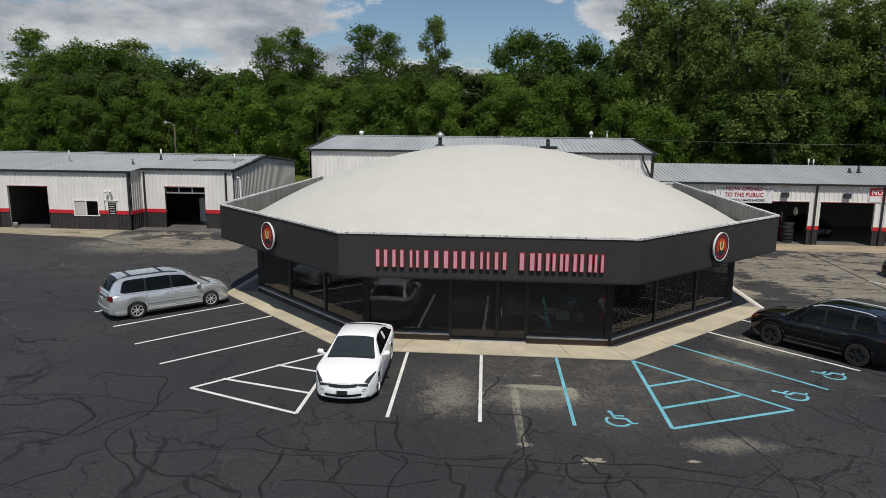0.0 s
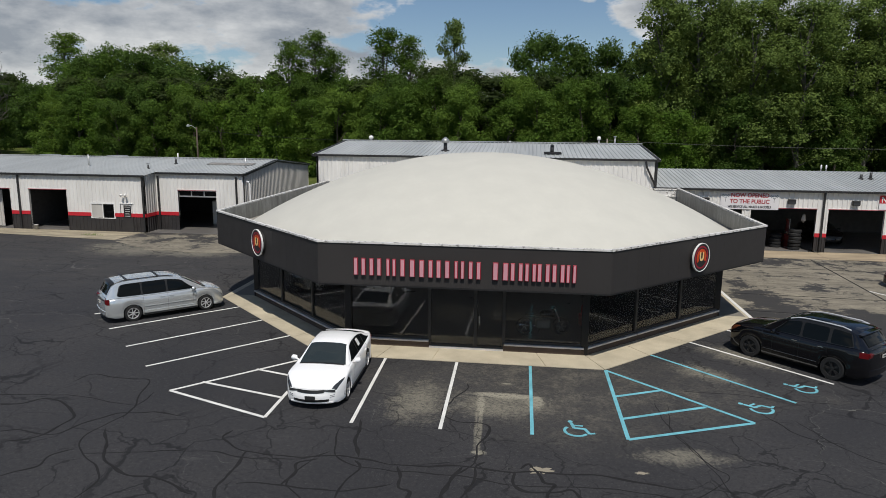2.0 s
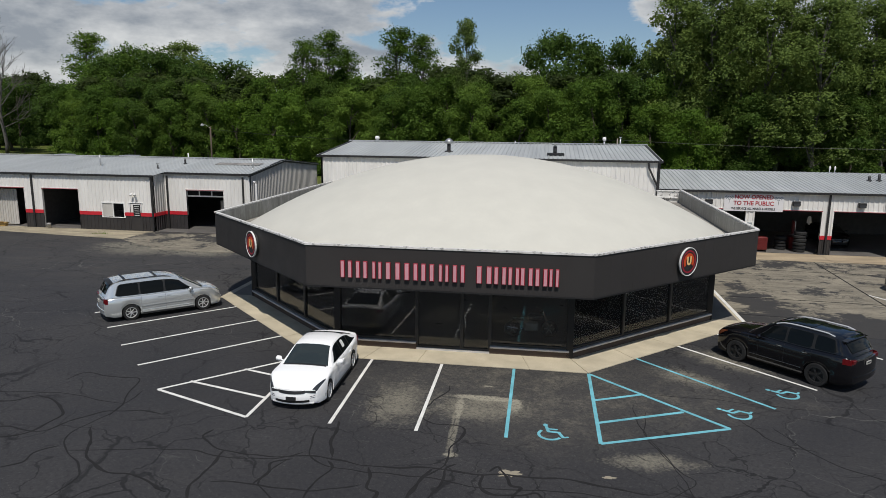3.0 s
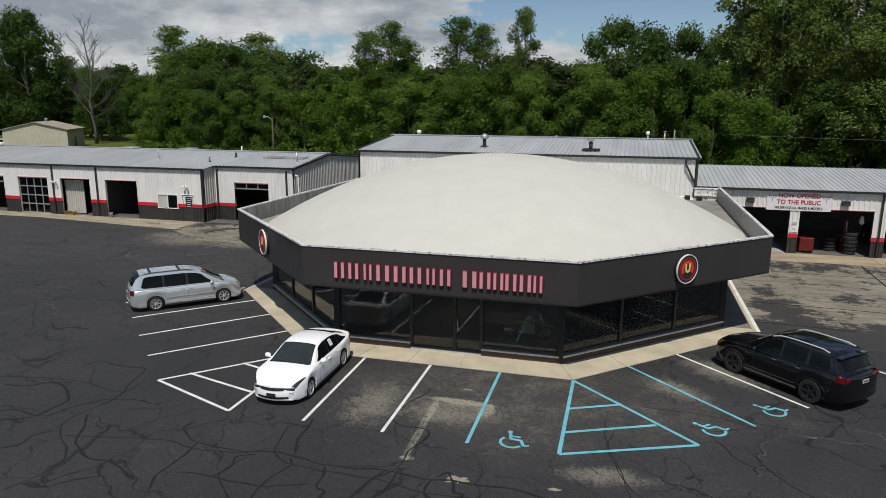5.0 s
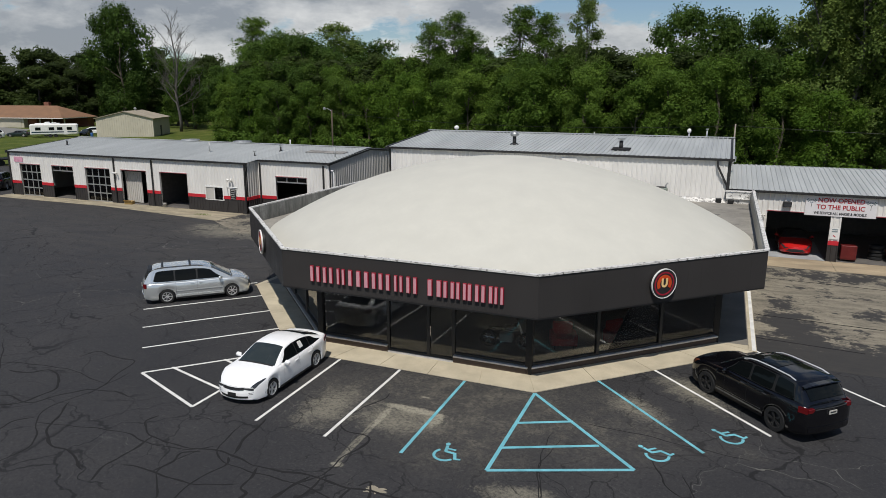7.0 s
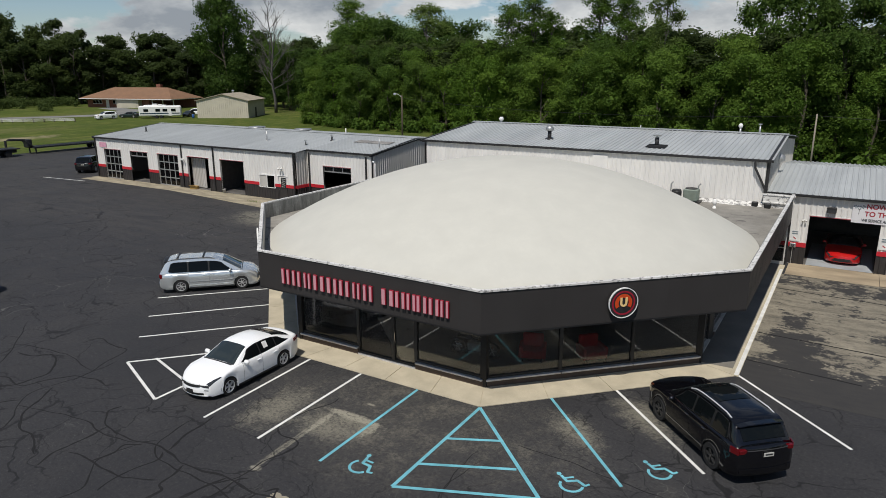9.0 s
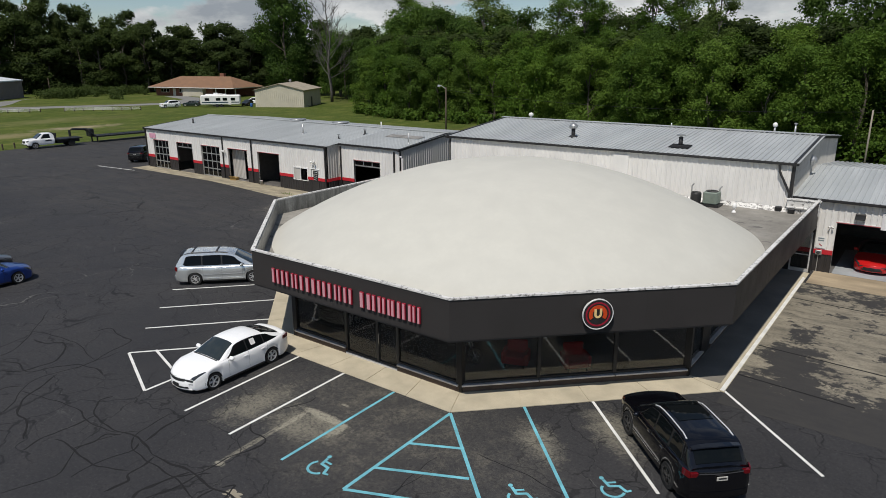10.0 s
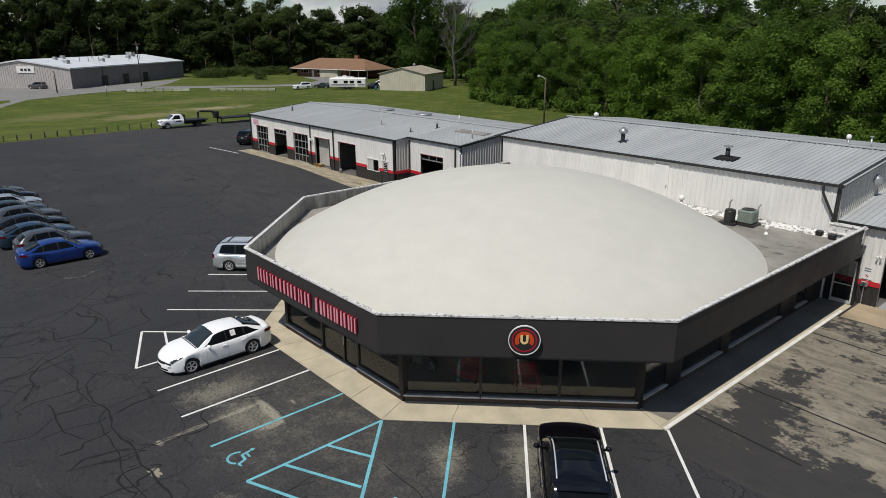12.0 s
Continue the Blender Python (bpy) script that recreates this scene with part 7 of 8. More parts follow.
# the wood goes on behind as one body of leaves
for n, x, y, h in ((0, -246, 58, 28), (2, -250, 50, 27.5), (0, -243, 66, 27), (2, -251, 42, 28), (0, -253, 30, 27)):
    plant_far(n, x, y, h)
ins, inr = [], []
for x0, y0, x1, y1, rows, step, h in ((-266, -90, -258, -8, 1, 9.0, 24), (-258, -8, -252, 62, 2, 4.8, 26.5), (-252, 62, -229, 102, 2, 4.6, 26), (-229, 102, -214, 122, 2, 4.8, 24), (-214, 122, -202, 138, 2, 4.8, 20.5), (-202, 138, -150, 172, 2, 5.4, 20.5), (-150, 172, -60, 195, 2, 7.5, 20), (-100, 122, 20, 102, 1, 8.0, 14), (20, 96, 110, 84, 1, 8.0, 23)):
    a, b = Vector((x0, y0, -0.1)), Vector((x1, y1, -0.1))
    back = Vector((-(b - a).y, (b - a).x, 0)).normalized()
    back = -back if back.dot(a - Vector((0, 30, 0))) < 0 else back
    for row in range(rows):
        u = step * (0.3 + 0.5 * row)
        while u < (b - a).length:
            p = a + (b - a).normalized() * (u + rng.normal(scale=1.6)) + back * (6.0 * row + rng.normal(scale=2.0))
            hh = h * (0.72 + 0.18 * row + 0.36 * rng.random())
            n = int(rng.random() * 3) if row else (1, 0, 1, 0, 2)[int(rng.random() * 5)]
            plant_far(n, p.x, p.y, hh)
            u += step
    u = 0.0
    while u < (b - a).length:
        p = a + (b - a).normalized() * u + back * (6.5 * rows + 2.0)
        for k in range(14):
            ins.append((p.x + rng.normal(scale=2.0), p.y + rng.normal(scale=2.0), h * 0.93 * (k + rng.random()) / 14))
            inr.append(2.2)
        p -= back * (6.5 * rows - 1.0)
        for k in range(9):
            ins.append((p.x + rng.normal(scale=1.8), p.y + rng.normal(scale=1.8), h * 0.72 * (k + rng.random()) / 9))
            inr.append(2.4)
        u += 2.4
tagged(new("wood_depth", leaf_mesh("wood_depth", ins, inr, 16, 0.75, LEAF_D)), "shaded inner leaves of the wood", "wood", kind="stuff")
# low scrub along the edge of the wood and by the road
cs, rs = [], []
for i in range(150):
    x = -90 + 185 * rng.random()
    cs.append((x, edge_y(x) - 1.5 + rng.normal(scale=0.8), 0.6 + 0.8 * rng.random()))
    rs.append(1.1 + 0.5 * rng.random())
tagged(new("undergrowth", leaf_mesh("undergrowth", cs, rs, 110, 0.3, LEAF_A)), "leafy scrub along the edge of the wood", "shrubs", kind="stuff")
cs, rs = [], []
for bx, by, br, n in ((-183.9, 89.9, 1.0, 5), (-205, 82, 2.0, 14), (-208, 88, 4, 26), (-214, 98, 5, 34), (-210, 108, 4, 26)):
    for i in range(n):
        cs.append((bx + rng.normal(scale=br), by + rng.normal(scale=br), 0.7 + rng.random()))
        rs.append(1.2 + 0.6 * rng.random())
tagged(new("far_bushes", leaf_mesh("far_bushes", cs, rs, 110, 0.3, LEAF_F)), "dark leafy bushes before the far wood", "shrubs", kind="stuff")


# ---- across the field ----
ROADGREY = plain("old_road", (0.21, 0.205, 0.19), 0.9, vary=0.2, scale=0.2)
bm = prism(bmesh.new(), [(-110, -40), (-133.9, 10.5), (-149.9, 18), (-160.6, 33.1), (-168, 50), (-185, 62), (-203, 72), (-207, 77), (-190, 50), (-186, 30), (-230, -10), (-200, -60)], -0.3, -0.008)
prism(bm, [(-166, 50), (-161, 58), (-150, 81), (-147, 90), (-163, 107), (-184, 112), (-184, 106), (-166, 101), (-155.5, 89), (-158, 80), (-168, 62), (-173, 54)], -0.3, -0.004)
tagged(part("road", bm, ROADGREY), "pale worn road and yard beyond the field", "road", kind="structure")
tagged(part("verge", prism(bmesh.new(), [(-138.5, 9.5), (-147.0, 14.6), (-151.5, 15.0), (-146, 5)], -0.1, 0.02), GRASS), "grass island in the yard", "grass", kind="structure")
CREAM = plain("cream_siding", (0.52, 0.48, 0.38), 0.6, vary=0.12, scale=0.5)
TAUPE = plain("taupe_siding", (0.20, 0.178, 0.172), 0.65, vary=0.15, scale=0.4)
BRICK = plain("red_brick", (0.24, 0.10, 0.065), 0.85, vary=0.25, scale=1.0, grain=9)
SHINGLE = plain("brown_shingle", (0.225, 0.125, 0.07), 0.9, vary=0.2, scale=0.6, grain=5, bump=0.3)
SHINGLE_TAN = plain("tan_shingle", (0.36, 0.31, 0.235), 0.9, vary=0.25, scale=0.6, grain=5)
PALE_ROOF = plain("pale_roof", (0.62, 0.65, 0.67), 0.6, vary=0.12, scale=0.3)


def block_at(name, label, category, a, u, width, depth):
    """A building whose front runs from a along u; local x along the front, y to the back."""
    ang = math.degrees(math.atan2(u[1], u[0]))
    return thing(name, label, category, pose(a[0], a[1], 0, 0, 0, ang)), width, depth


# long low store with a pale flat roof
store, w, d = block_at("store_building", "long low building with a pale flat roof", "building", (-178.8, 34.2), (-0.649, 0.76), 48, 24)
store.matrix_basis = store.matrix_basis @ Matrix.Diagonal((1.2, 1.2, 1.22, 1))
STORE_RISE = 1.7
part("side_wall", ribbed(bmesh.new(), (0, 0, 0), (1, 0, 0), (0, 0, 1), (0, -1, 0), w, 0, 4.1, period=0.6, depth=0.06), TAUPE, store)
STORE_FRONT = plain("pale_store_front", (0.44, 0.405, 0.385), 0.6, vary=0.12, scale=0.5)
part("front_wall", ribbed(bmesh.new(), (0, d, 0), (0, -1, 0), (0, 0, 1), (-1, 0, 0), d, 0, 4.1, period=0.6, depth=0.06, top=lambda u: 4.1 + STORE_RISE * (1 - abs(u - 12) / 12)), STORE_FRONT, store, "cream panelled front")
part("core", cube(0.02, w, 0.02, d, 0, 4.0), TAUPE, store)
bm = bmesh.new()
sec = [(-0.3, 4.1), (d / 2, 4.1 + STORE_RISE), (d + 0.3, 4.1), (d + 0.3, 4.38), (d / 2, 4.38 + STORE_RISE), (-0.3, 4.38)]
f0, f1 = [bm.verts.new((-0.3, y, z)) for y, z in sec], [bm.verts.new((w + 0.3, y, z)) for y, z in sec]
bm.faces.new(f0)
bm.faces.new(f1[::-1])
for i in range(6):
    bm.faces.new((f0[i], f1[i], f1[(i + 1) % 6], f0[(i + 1) % 6]))
bmesh.ops.recalc_face_normals(bm, faces=bm.faces)
part("roof", bm, PALE_ROOF, store, "pale coated roof")
part("fascia_sign", cube(-0.16, -0.05, 8.5, 12.8, 3.3, 4.7), WHITE, store)
for i in range(3):
    part("sign_bar", cube(-0.2, -0.15, 9.4 + i * 0.9, 10.0 + i * 0.9, 3.7, 4.2), INK_BLACK, store)
for x, y, s, h in ((6, 5, 1.1, 0.5), (19, 5, 1.0, 0.5), (27, 9, 1.2, 0.5), (39, 10, 1.7, 0.8), (33, 7, 1.0, 0.5), (9, 10, 0.8, 0.4), (13, 11, 0.9, 0.4)):
    part("rooftop_unit", cube(x - s / 2, x + s / 2, y - s / 2, y + s / 2, 4.3 + STORE_RISE * (1 - abs(y - 12) / 12), 4.6 + STORE_RISE * (1 - abs(y - 12) / 12) + h, bevel=0.05), GALV, store)
for x in (12, 14.5, 15.5, 20, 21.5, 27, 35):
    part("standpipe", lathe(bmesh.new(), [(0.09, 3.6), (0.09, 5.7)], 8, Matrix.Translation((x, 3 + (x * 7) % 9, 0.6))), GALV, store)
for x in (10.5, 19, 27.5):
    part("door", cube(x, x + 2.2, -0.1, -0.01, 0, 2.2), TRIM_DARK, store)
part("downpipe", cube(11.0, 11.15, -0.15, -0.05, 0, 4.1), TRIM_DARK, store)

# brick ranch house
house, w, d = block_at("house", "brick ranch house with a brown shingled hip roof", "house", (-193.3, 108.9), (0.97, 0.24), 30, 11)
house.matrix_basis = house.matrix_basis @ Matrix.Diagonal((1.09, 1.09, 1.09, 1))
part("wall", cube(0, 21.5, 0, d, 0, 2.6), BRICK, house, "red brick wall")
part("garage_wall", cube(11.5, 19, -1.5, 0.0, 0, 2.5), CREAM, house, "cream garage front")
part("garage_door", cube(12.2, 18.3, -1.58, -1.5, 0, 2.15, bevel=0.02), CREAM, house)
for x in (22.5, 26, 29.5):
    part("porch_post", cube(x - 0.1, x + 0.1, -0.1, 0.1, 0, 2.6), WHITE, house)
part("porch_wall", cube(21.5, 30, d - 2.5, d, 0, 2.6), BRICK, house)
for x0, x1 in ((2.0, 5.2), (9.0, 10.8)):
    wn_ = part("window", cube(x0, x1, -0.08, -0.01, 0.95, 2.1), WHITE, house, "white framed window")
    n = 3 if x1 - x0 > 2 else 2
    for k in range(n):
        q = (x1 - x0) / n
        part("pane", cube(x0 + k * q + 0.08, x0 + (k + 1) * q - 0.08, -0.1, -0.085, 1.05, 2.0), CLEAR, wn_)
part("front_door", cube(6.6, 7.6, -0.08, -0.01, 0, 2.1), WHITE, house)
bm = bmesh.new()
x0, x1, y0, y1, e, r = -0.9, 30.7, -2.2, d + 0.8, 2.55, 5.5
vs = [bm.verts.new(p) for p in ((x0, y0, e), (x1, y0, e), (x1, y1, e), (x0, y1, e), (x0 + 6.5, (y0 + y1) / 2, r), (x1 - 6.5, (y0 + y1) / 2, r))]
for f in ((0, 1, 5, 4), (1, 2, 5), (2, 3, 4, 5), (3, 0, 4), (3, 2, 1, 0)):
    bm.faces.new([vs[i] for i in f])
part("roof", bm, SHINGLE, house, "brown shingled hip roof")
part("eaves_board", ring([(x0, y1), (x0, y0), (x1, y0), (x1, y1)], [(x0 + 0.1, y1), (x0 + 0.1, y0 + 0.1), (x1 - 0.1, y0 + 0.1), (x1 - 0.1, y1)], e - 0.18, e - 0.004), WHITE, house)
part("chimney", cube(20, 21.4, 5.2, 6.2, 3.8, 6.4), BRICK, house, "red brick chimney")

# cream metal shed
shed, w, d = block_at("shed", "cream metal shed with a weathered gable roof", "shed", (-120.9, 91.6), (0.864, 0.504), 11.4, 13)
shed.matrix_basis = shed.matrix_basis @ Matrix.Diagonal((1.08, 1.08, 1.1, 1))
front_top = lambda u: 3.75 + 1.25 * (1 - abs(u - 5.7) / 5.7)
part("front_wall", ribbed(bmesh.new(), (0, 0, 0), (1, 0, 0), (0, 0, 1), (0, -1, 0), w, 0, 3.75, period=0.46, depth=0.04, top=front_top), CREAM, shed)
part("side_wall", ribbed(bmesh.new(), (w, 0, 0), (0, 1, 0), (0, 0, 1), (1, 0, 0), d, 0, 3.75, period=0.46, depth=0.04), CREAM, shed)
part("core", cube(0.02, w - 0.02, 0.02, d, 0, 3.7), CREAM, shed)
bm = bmesh.new()
sec = [(-0.35, 3.62), (5.7, 5.04), (w + 0.35, 3.62), (w + 0.35, 3.74), (5.7, 5.18), (-0.35, 3.74)]
f0, f1 = [bm.verts.new((x, -0.3, z)) for x, z in sec], [bm.verts.new((x, d + 0.3, z)) for x, z in sec]
bm.faces.new(f0)
bm.faces.new(f1[::-1])
for i in range(6):
    bm.faces.new((f0[i], f1[i], f1[(i + 1) % 6], f0[(i + 1) % 6]))
bmesh.ops.recalc_face_normals(bm, faces=bm.faces)
part("roof", bm, SHINGLE_TAN, shed, "tan weathered roof")
part("ridge_vent", lathe(bmesh.new(), [(0.25, 5.0), (0.25, 5.5), (0.4, 5.55), (0.1, 5.8)], 12, Matrix.Translation((5.7, 8, 0))), GALV, shed)
part("door", cube(w + 0.05, w + 0.1, 5, 6, 0, 2.1), TRIM_DARK, shed)


# campers and cars by the house
def camper(x, y, turn, length, label):
    c = thing("camper", label, "camper", pose(x, y, 0, 0, 0, turn))
    bm = cube(-length / 2, length / 2, -1.2, 1.2, 0.55, 2.9, bevel=0.22)
    part("body", bm, WHITE, c)
    part("stripe", cube(-length / 2 + 0.3, length / 2 - 0.3, -1.215, -1.2, 1.05, 1.3), PAINT_TEAL, c)
    for u in (-0.33, -0.05, 0.12, 0.32):
        wv = part("window", cube(u * length - 0.5, u * length + 0.5, -1.225, -1.2, 1.6, 2.2), CARGLASS, c)
        part("window_frame", cube(u * length - 0.56, u * length + 0.56, -1.212, -1.198, 1.54, 2.26), GALV, wv)
    part("door", cube(0.2 * length, 0.2 * length + 0.7, -1.22, -1.2, 0.6, 2.4), WHITE, c)
    part("roof_unit", cube(-0.5, 0.5, -0.4, 0.4, 2.9, 3.2, bevel=0.06), WHITE, c)
    for u in (-0.09, 0.02):
        part("wheel", lathe(bmesh.new(), [(0.2, -0.1), (0.36, -0.1), (0.36, 0.1), (0.2, 0.1)], 18, Matrix.Translation((u * length, -1.12, 0.36)) @ pose(0, 0, 0, 90, 0, 0)), RUBBER, c)
        part("wheel", lathe(bmesh.new(), [(0.2, -0.1), (0.36, -0.1), (0.36, 0.1), (0.2, 0.1)], 18, Matrix.Translation((u * length, 1.12, 0.36)) @ pose(0, 0, 0, 90, 0, 0)), RUBBER, c)
    part("drawbar", cube(-length / 2 - 1.3, -length / 2 + 0.1, -0.06, 0.06, 0.5, 0.6), TRIM_DARK, c)


camper(-128.9, 87.4, 48, 9.4, "long white travel trailer with a teal stripe")
camper(-133.3, 89.2, 46, 5.2, "small white travel trailer")
make_car("suv", "white pickup-sized car parked by the house", PAINT_WHITE, SUV, pose(-137.2, 78.6, 0, 0, 0, 262))
make_car("sedan", "dark green sedan parked by the house", PAINT_GREEN, PLAIN_SEDAN, pose(-137.0, 84.6, 0, 0, 0, 215))
make_car("minivan", "white van beside the shed", PAINT_WHITE, VAN, pose(-131.0, 99.0, 0, 0, 0, 230))
make_car("hatchback", "dark car beside the shed", PAINT_BLACK, HATCH, pose(-127.2, 94.0, 0, 0, 0, 300))
tagged(part("barrel", lathe(bmesh.new(), [(0.28, 0), (0.3, 0.3), (0.29, 0.6), (0.3, 0.9), (0.26, 0.92)], 16, Matrix.Translation((-122.0, 91.2, 0))), plain("blue_plastic", (0.03, 0.12, 0.35), 0.5), smooth=True), "blue plastic barrel beside the shed", "barrel")
make_car("suv", "dark pickup-sized car in front of the store", PAINT_GREY, SUV, pose(-186.0, 27.6, 0, 0, 0, 215))

# flatbed truck with a gooseneck trailer at the edge of the lot
STEEL = plain("black_steel", (0.015, 0.015, 0.016), 0.55, vary=0.3)
CAB = dict(L=3.5, W=2.0, H=2.0, wheelbase=0, overhang=1.02, wheel=0.42, nose=0.5, nose_cut=0.09, bow=0.12, tail=0.3, tail_cut=0.02, stern=0.0, base=0.48, tumble=0.16,
           deck=[(-0.2, 0.95), (0, 1.12), (0.06, 1.20), (0.3, 1.25), (1.2, 1.30), (1.6, 1.31), (3.5, 1.31)],
           roof=[(1.3, 1.30), (1.72, 1.64), (2.05, 1.90), (2.4, 1.99), (3.1, 1.99), (3.36, 1.95), (3.5, 1.55)],
           windscreen=(1.36, 2.08), rear_window=(3.40, 3.48), side_windows=((1.84, 2.95),), rake=(0.34, -0.04), win_lo=0.03, win_hi=0.86, handles=(2.7,), handle_z=1.12, handle_mat=PLASTIC, seams=(1.72, 3.0),
           lamp=(0.30, 0.20, 0.62), lamp_up=0.3, mirror=(1.85, 1.40), mirror_mat=PLASTIC, grille=(0.5, 0.82, 1.08), grille_rim=CHROME, spokes=8, twin=False, mouldings=(), sill=False)
truck = make_car("flatbed_truck", "white flatbed truck with a black deck", PAINT_WHITE, CAB, pose(-81.67, 24.3, 0, 0, 0, -93), "truck")
for s in (-1, 1):
    part("door_mark", cube(-1.35, -0.55, 1.0 * s - 0.006, 1.0 * s + 0.006, 0.92, 1.1), INK_BLACK, truck)
part("bumper", cube(1.72, 1.88, -0.92, 0.92, 0.5, 0.72, bevel=0.04), CHROME, truck)
part("deck", cube(-5.35, -1.83, -1.15, 1.15, 0.95, 1.08), STEEL, truck, "black steel deck")
part("headboard", cube(-1.98, -1.86, -1.05, 1.05, 1.08, 1.92, bevel=0.02), STEEL, truck)
part("chassis", cube(-5.2, 1.2, -0.42, 0.42, 0.5, 0.93), STEEL, truck)
for s in (-1, 1):
    part("tool_box", cube(-2.9, -2.1, 0.62 * s - 0.22, 0.62 * s + 0.22, 0.5, 0.94, bevel=0.02), STEEL, truck)
    wheel = part("wheel", lathe(bmesh.new(), [(0.22, -0.2), (0.42, -0.2), (0.42, 0.16), (0.22, 0.16)], 20, Matrix.Translation((-3.9, 0.88 * s, 0.42)) @ pose(0, 0, 0, 90, 0, 0)), RUBBER, truck)
    part("hub", lathe(bmesh.new(), [(0.24, -0.13), (0.2, 0.145), (0.08, 0.17)], 16, Matrix.Translation((-3.9, 0.88 * s, 0.42)) @ pose(0, 0, 0, -90 * s, 0, 0)), RIM, wheel)
trailer = thing("gooseneck_trailer", "long black gooseneck flatbed trailer", "trailer", pose(-82.2, 37.6, 0, 0, 0, -93))
part("deck", cube(-6.5, 5.6, -1.2, 1.2, 0.75, 0.92), STEEL, trailer)
part("neck_frame", cube(5.45, 6.15, -0.55, 0.55, 0.85, 1.95, bevel=0.08), STEEL, trailer)
for k in range(24):
    part("deck_slat", cube(-6.4 + 0.5 * k, -6.25 + 0.5 * k, -1.24, 1.24, 0.86, 0.95), STEEL, trailer)
part("neck", tube(bmesh.new(), [(5.5, 0, 0.8), (6.2, 0, 1.9), (8.2, 0, 2.05), (8.6, 0, 1.9), (8.6, 0, 1.1)], [0.16] * 5, 6), STEEL, trailer)
for s in (-1, 1):
    part("neck_brace", tube(bmesh.new(), [(5.4, 0.8 * s, 0.9), (6.4, 0.4 * s, 1.9)], [0.09, 0.09], 6), STEEL, trailer)
    for x in (-3.2, -4.1):
        part("wheel", lathe(bmesh.new(), [(0.2, -0.12), (0.38, -0.12), (0.38, 0.12), (0.2, 0.12)], 18, Matrix.Translation((x, 0.95 * s, 0.38)) @ pose(0, 0, 0, 90, 0, 0)), RUBBER, trailer)
    part("landing_leg", cube(5.2, 5.35, 0.9 * s - 0.07, 0.9 * s + 0.07, 0.0, 0.8), STEEL, trailer)

# posts along the lot, a barrier along the road
post0 = None
for i in range(22):
    y = -12.0 + 1.633 * i
    m = pose(-82.0 - 0.095 * y + 0.15 * math.sin(i * 2.3), y, -0.02, 0, 2.5 * math.sin(i * 1.7), 9 * i)
    if post0 is None:
        post0 = tagged(part("post", cube(-0.08, 0.08, -0.08, 0.08, 0, 0.78, bevel=0.015), POLEWOOD), "short dark wooden post in the grass", "post", "lot posts")
        post0.matrix_basis = m
    else:
        copy_thing(post0, m)
for a, b, n in (((-156.0, 40.8), (-149.1, 53.7), 8), ((-146.6, 57.9), (-135.5, 70.0), 9)):
    g = thing("guard_rail", "weathered steel guard rail beside the road", "barrier", None, "guard rails")
    a, b = Vector((*a, 0)), Vector((*b, 0))
    for k in range(n):
        p = a.lerp(b, k / (n - 1))
        part("rail_post", cube(p.x - 0.09, p.x + 0.09, p.y - 0.09, p.y + 0.09, -0.02, 0.8), POLEWOOD, g)
    for z in (0.3, 0.52, 0.74):
        part("beam", tube(bmesh.new(), [a + Vector((0.1, -0.1, z)), b + Vector((0.1, -0.1, z))], [0.035, 0.035], 6), WHITE, g)

def pole(x, y, h, label, arms=True, material=None, r=0.15):
    p = thing("utility_pole", label, "pole", pose(x, y, -0.02), "utility poles")
    part("shaft", lathe(bmesh.new(), [(r, 0), (r * 0.7, h)], 10), material or POLEWOOD, p, smooth=True)
    if arms:
        part("cross_arm", cube(-1.2, 1.2, -0.06, 0.06, h - 0.7, h - 0.56, pose(0, 0, 0, 0, 0, 40)), POLEWOOD, p)
        part("transformer", lathe(bmesh.new(), [(0.24, h - 2.1), (0.24, h - 1.3), (0.15, h - 1.25)], 12, Matrix.Translation((0.35, 0.1, 0))), GALV, p)
    return p


pole(-176.7, 51.0, 11.8, "tall dark utility pole with a cross arm")
pole(-222.5, 88.7, 5.6, "plain pole at the edge of the wood", False)
pole(-167.6, 28.0, 5.2, "weathered tan pole in the yard", False, POLEWOOD, 0.16)
pole(-151.0, 34.8, 2.4, "short pale post beside the road", False, GALV, 0.09)
pole(-228.0, 118.0, 11.2, "utility pole with a transformer before the wood")
pole(11.0, 59.1, 6.8, "weathered wooden utility pole behind the halls", False, POLE_PALE, 0.10)
lamp = pole(-41.2, 62.4, 7.6, "brown pole with a pale yard lamp", False, POLEWOOD, 0.13)
part("lamp_arm", tube(bmesh.new(), [(0, 0, 7.35), (-0.5, -0.2, 7.75), (-0.9, -0.35, 7.85)], [0.035] * 3, 6), GALV, lamp)
part("lamp_head", lathe(bmesh.new(), [(0.09, 0), (0.2, -0.12), (0.22, -0.3), (0.1, -0.34)], 12, Matrix.Translation((-0.95, -0.37, 7.95))), GALV, lamp)
for a, b, sag in (((11.0, 59.1, 6.6), (-41.2, 62.4, 7.2), 0.9), ((11.0, 59.1, 6.6), (70, 45, 7.4), 0.8), ((-176.7, 51.0, 11.4), (-228, 118, 10.8), 1.0), ((-176.7, 51.0, 11.4), (-158, -30, 11.4), 1.0)):
    a, b = Vector(a), Vector(b)
    pts = [a.lerp(b, k / 14) - Vector((0, 0, sag * 4 * (k / 14) * (1 - k / 14))) for k in range(15)]
    tagged(part("overhead_cable", tube(bmesh.new(), pts, [0.018] * 15, 5), PLASTIC), "thin sagging overhead cable", "cable", "overhead cables")

